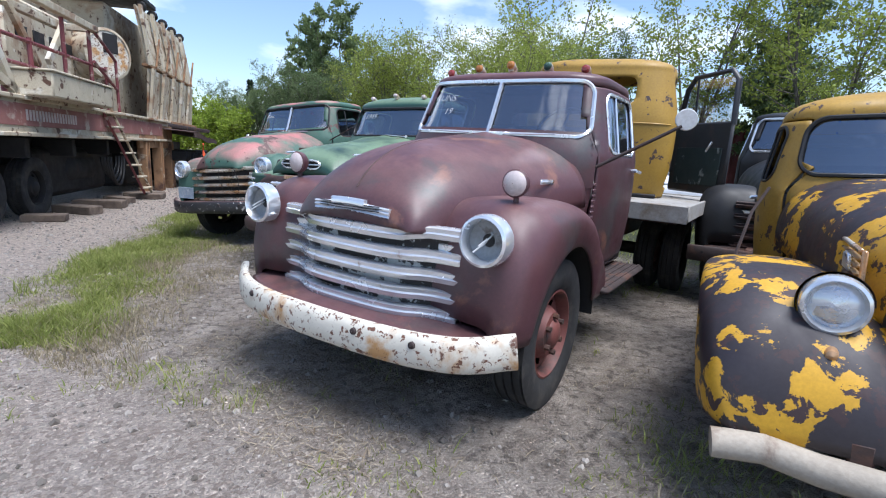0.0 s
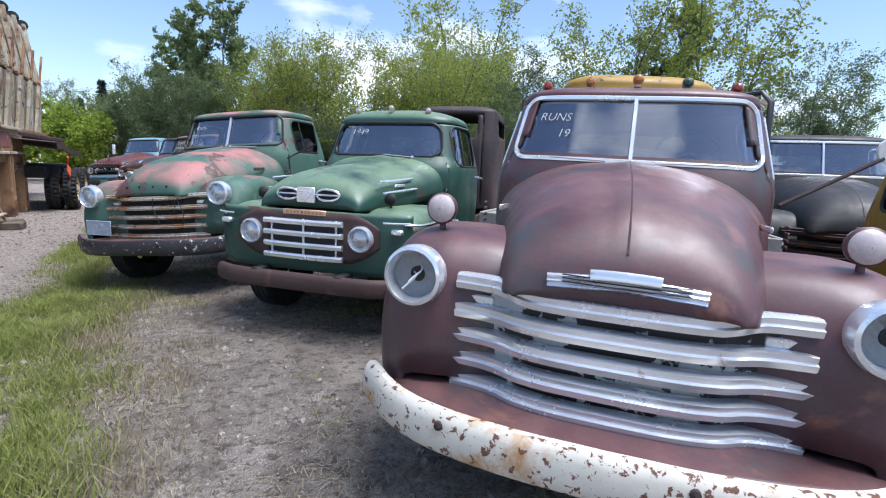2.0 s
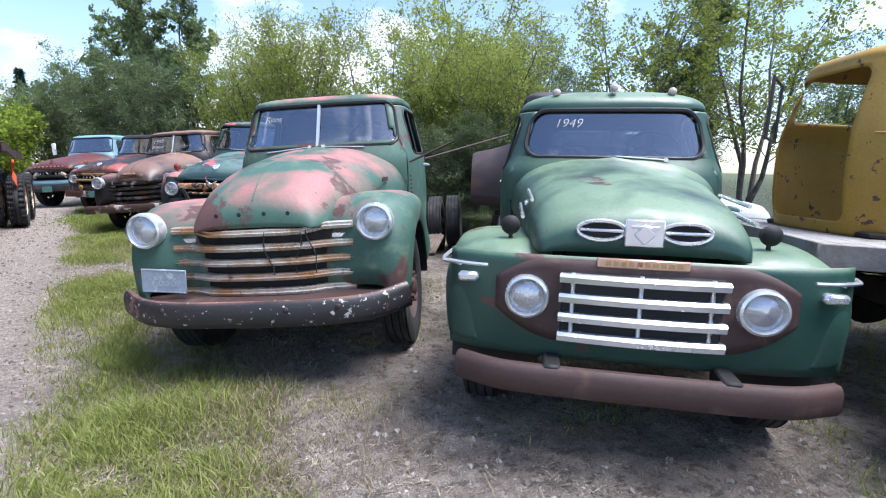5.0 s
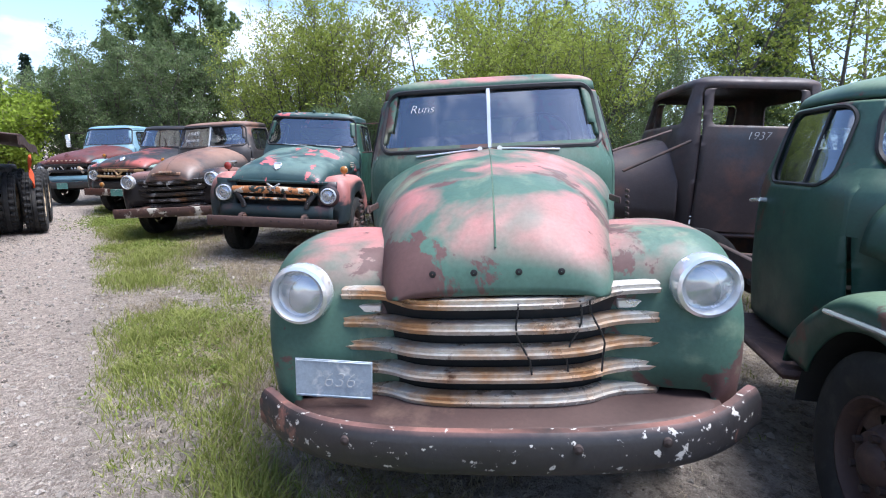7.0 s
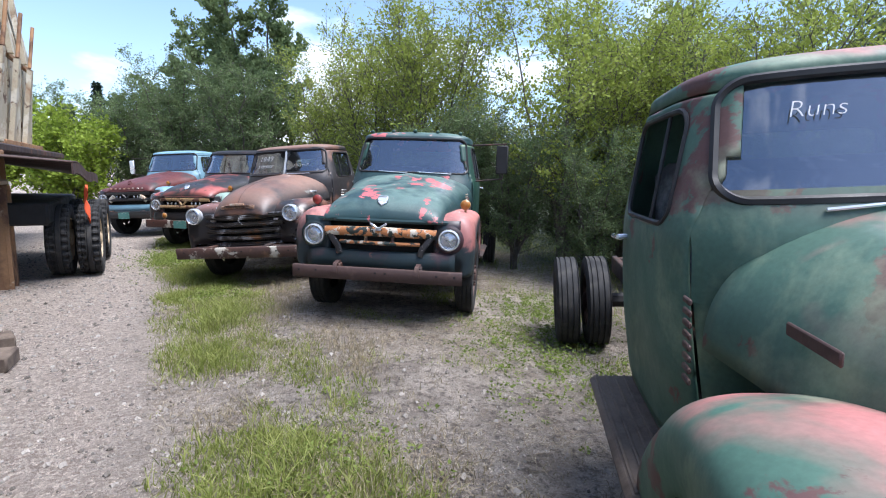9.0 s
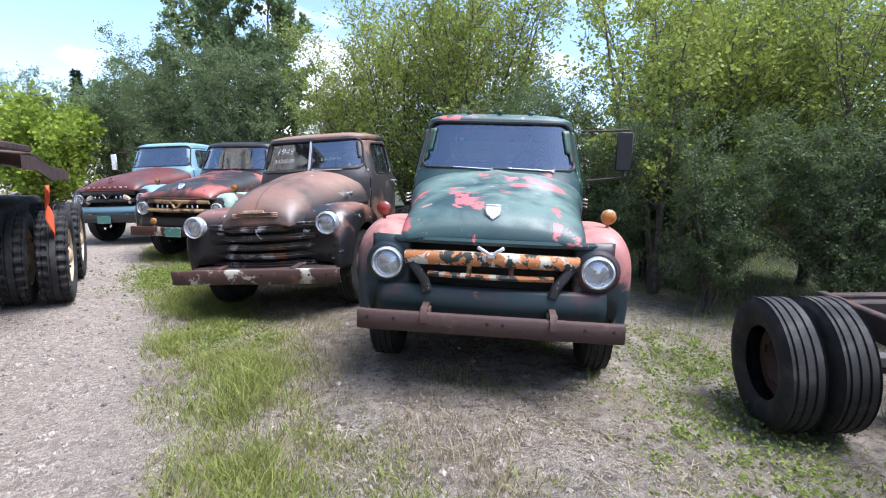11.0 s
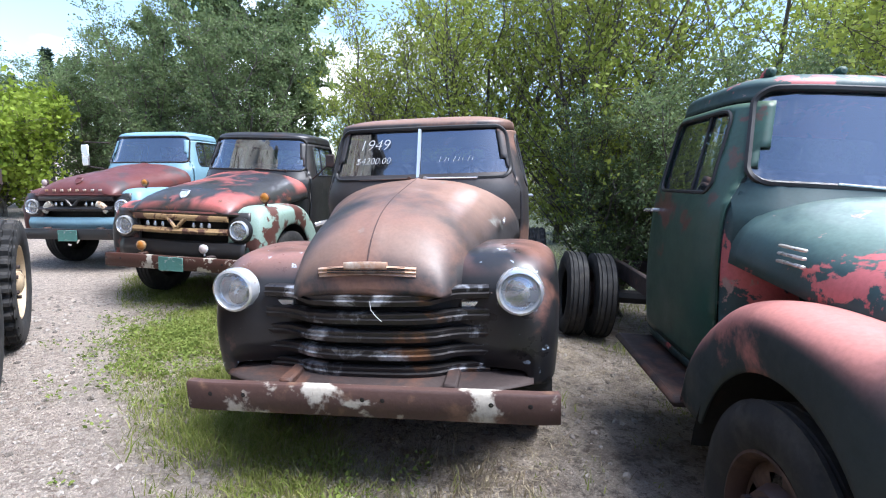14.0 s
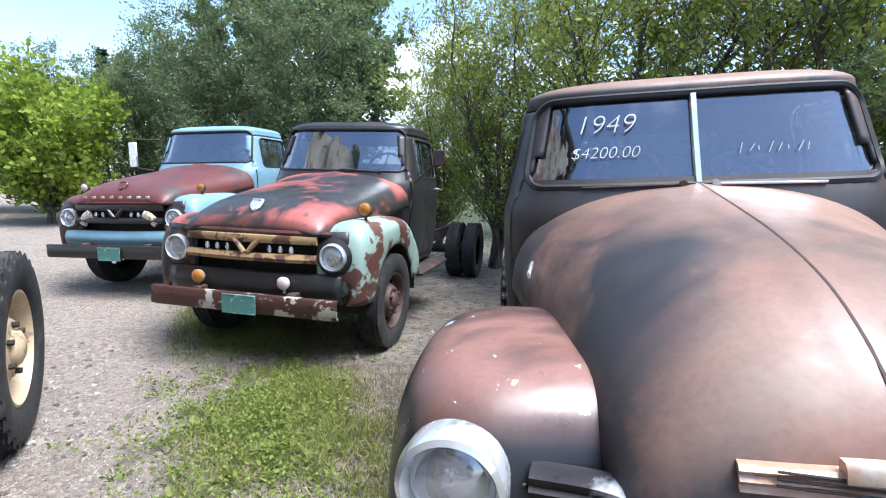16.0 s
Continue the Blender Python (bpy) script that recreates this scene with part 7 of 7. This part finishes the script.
def strip(x, y):
    """Grass between the lane and the trucks, with bare gaps."""
    d = x - lane_edge(y)
    width = 1.15
    k = max(0.0, 1 - abs(d - 0.55 * width) / (0.62 * width))
    if k <= 0:
        return 0.0
    p = noise.noise((x * 0.9, y * 0.9, 7)) + 0.5 * noise.noise((x * 3, y * 3, 2))
    return max(0.0, min(1.0, k * 1.6 * (0.35 + p)))


def behind(x, y):
    d = x - lane_edge(y)
    if d < 4.2:
        return 0.0
    return max(0.0, min(1.0, (d - 4.2) / 1.5)) * (0.4 + 0.6 * noise.noise((x, y, 1)))


def patchy(x, y):
    if not -0.1 < x - lane_edge(y) < 5:
        return 0.0
    p = noise.noise((x * 1.3, y * 1.3, 11)) + 0.4 * noise.noise((x * 4, y * 4, 5))
    return max(0.0, p - 0.12)


def on_dirt(x, y):
    """1 on the earth before the trucks, 0 on the gravel."""
    return x > lane_edge(y) and y + 0.5 * x > 1.6


def litter_map(x, y):
    if not on_dirt(x, y):
        return 0.0
    return max(0.03, min(1.0, 0.25 + 1.3 * noise.noise((x * 0.8, y * 0.8, 21)) + 0.6 * noise.noise((x * 3.1, y * 3.1, 22))))


def litter(name, spots, mat, label, seed):
    """Dry stalks that lie about on the earth."""
    rng = np.random.default_rng(seed)
    n = len(spots)
    base = np.array([(x, y, ground_height(x, y) + 0.004) for x, y in spots])
    a = rng.uniform(0, 2 * math.pi, n)
    ln = 0.02 + 0.09 * rng.uniform(0, 1, n) ** 2
    w = rng.uniform(0.001, 0.0024, n)
    way = np.stack([np.cos(a) * ln, np.sin(a) * ln, rng.uniform(-0.002, 0.02, n)], 1)
    sx = np.stack([-np.sin(a) * w, np.cos(a) * w, 0 * a], 1)
    bow = np.stack([0 * a, 0 * a, rng.uniform(0, 0.012, n)], 1)
    v = np.stack([base - sx, base + sx, base + way * 0.5 + bow + sx, base + way * 0.5 + bow - sx, base + way + sx, base + way - sx], 1)
    me = bpy.data.meshes.new(name)
    idx = np.arange(n) * 6
    me.vertices.add(n * 6)
    me.vertices.foreach_set("co", v.reshape(-1))
    me.loops.add(n * 8)
    me.loops.foreach_set("vertex_index", np.stack([idx, idx + 1, idx + 2, idx + 3, idx + 3, idx + 2, idx + 4, idx + 5], 1).reshape(-1).astype(np.int32))
    me.polygons.add(n * 2)
    me.polygons.foreach_set("loop_start", np.arange(0, n * 8, 4, dtype=np.int32))
    me.polygons.foreach_set("loop_total", np.full(n * 2, 4, dtype=np.int32))
    me.update(calc_edges=True)
    me.materials.append(mat)
    return tagged(new(name, me), label, "straw", kind="stuff")


def weeds(name, patches, label, seed):
    """Low broad-leaved weeds in patches: x, y, half width, half length, count."""
    rng = np.random.default_rng(seed)
    pts, dirs = [], []
    for cx, cy, a, b, count in patches:
        for _ in range(count // 14):
            x, y = cx + rng.normal() * a * 0.55, cy + rng.normal() * b * 0.55
            k = rng.uniform(0.5, 1.4)
            for q in range(14):
                t = 2 * math.pi * q / 14 + rng.uniform(0, 0.4)
                r = 0.06 * k * rng.uniform(0.1, 1)
                pts.append((x + r * math.cos(t), y + r * math.sin(t), ground_height(x, y) + 0.07 * k * rng.uniform(0.05, 1)))
                dirs.append((math.cos(t), math.sin(t), rng.uniform(-0.1, 0.9)))
    me = leaves_mesh(name, np.array(pts), np.array(dirs), 0.027, LEAF_WEED, rng, 0.3)
    return tagged(new(name, me), label, "weeds", kind="stuff")


LEAF_WEED = foliage("low weed leaves", (0.12, 0.17, 0.035), (0.27, 0.33, 0.085))
LITTER = foliage("bleached and brown stalks", (0.2, 0.15, 0.1), (0.62, 0.54, 0.4))
blades("verge_grass", scatter(78000, 1, strip, (-9, -2, 3, 20)), GRASS, 0.085, "fresh green grass along the lane", 2)
blades("yard_grass", scatter(16000, 3, patchy, (-8, 3, 1.0, 20)), GRASS, 0.06, "thin grass tufts on dirt", 4)
blades("straw", scatter(34000, 5, lambda x, y: 2.2 * (0.3 * patchy(x + 3, y) + 0.4 * strip(x - 0.45, y)) if on_dirt(x, y) else 0.0, (-8, 3, 1.0, 20)), STRAW, 0.065, "dry straw standing on dirt", 6)
blades("back_grass", scatter(26000, 7, behind, (-6, 9, 5, 22)), GRASS, 0.14, "green grass behind the trucks", 8)
litter("stalk_litter", scatter(60000, 31, litter_map, (-7.0, 2.5, 1.0, 17.5)), LITTER, "dry stalks lying on bare earth", 32)
weeds("low_weeds", [(-6.65, 17.2, 0.55, 1.2, 7000), (-2.3, 11.2, 0.7, 1.3, 4500), (-5.6, 14.3, 0.5, 0.8, 1500), (-4.4, 9.6, 0.5, 1.0, 1500), (-1.6, 12.6, 0.6, 0.8, 3000)], "low broad-leaved weeds on the verge", 33)


def pebbles(n, seed):
    """Loose stones on the yard and lane."""
    rng = np.random.default_rng(seed)
    cube = np.array([(1, 0, 0), (-1, 0, 0), (0, 1, 0), (0, -1, 0), (0, 0, 1), (0, 0, -1), (0.6, 0.6, 0.6), (-0.6, 0.6, 0.6), (-0.6, -0.6, 0.6), (0.6, -0.6, 0.6)], float)
    tri = np.array([(0, 2, 6), (2, 4, 6), (4, 0, 6), (2, 1, 7), (1, 4, 7), (4, 2, 7), (1, 3, 8), (3, 4, 8), (4, 1, 8), (3, 0, 9), (0, 4, 9), (4, 3, 9)])
    verts, faces = [], []
    for i in range(n):
        y = rng.uniform(0.3, 19)
        x = lane_edge(y) + (rng.uniform(-2.6, 0.1) if rng.uniform() < 0.5 else rng.uniform(0, 4.0))
        r = 0.006 + 0.018 * rng.uniform() ** 4
        q = cube * r * rng.uniform(0.6, 1.4, (10, 3))
        verts.append(q + (x, y, ground_height(x, y)))
        faces.append(tri + 10 * i)
    me = bpy.data.meshes.new("pebbles")
    me.from_pydata(np.concatenate(verts).tolist(), [], np.concatenate(faces).tolist())
    me.materials.append(STONE)
    return tagged(new("pebbles", me), "loose grey stones on dirt and gravel", "stones", kind="stuff")


STONE = foliage("grey stone", (0.16, 0.14, 0.12), (0.55, 0.5, 0.45))
pebbles(16000, 12)
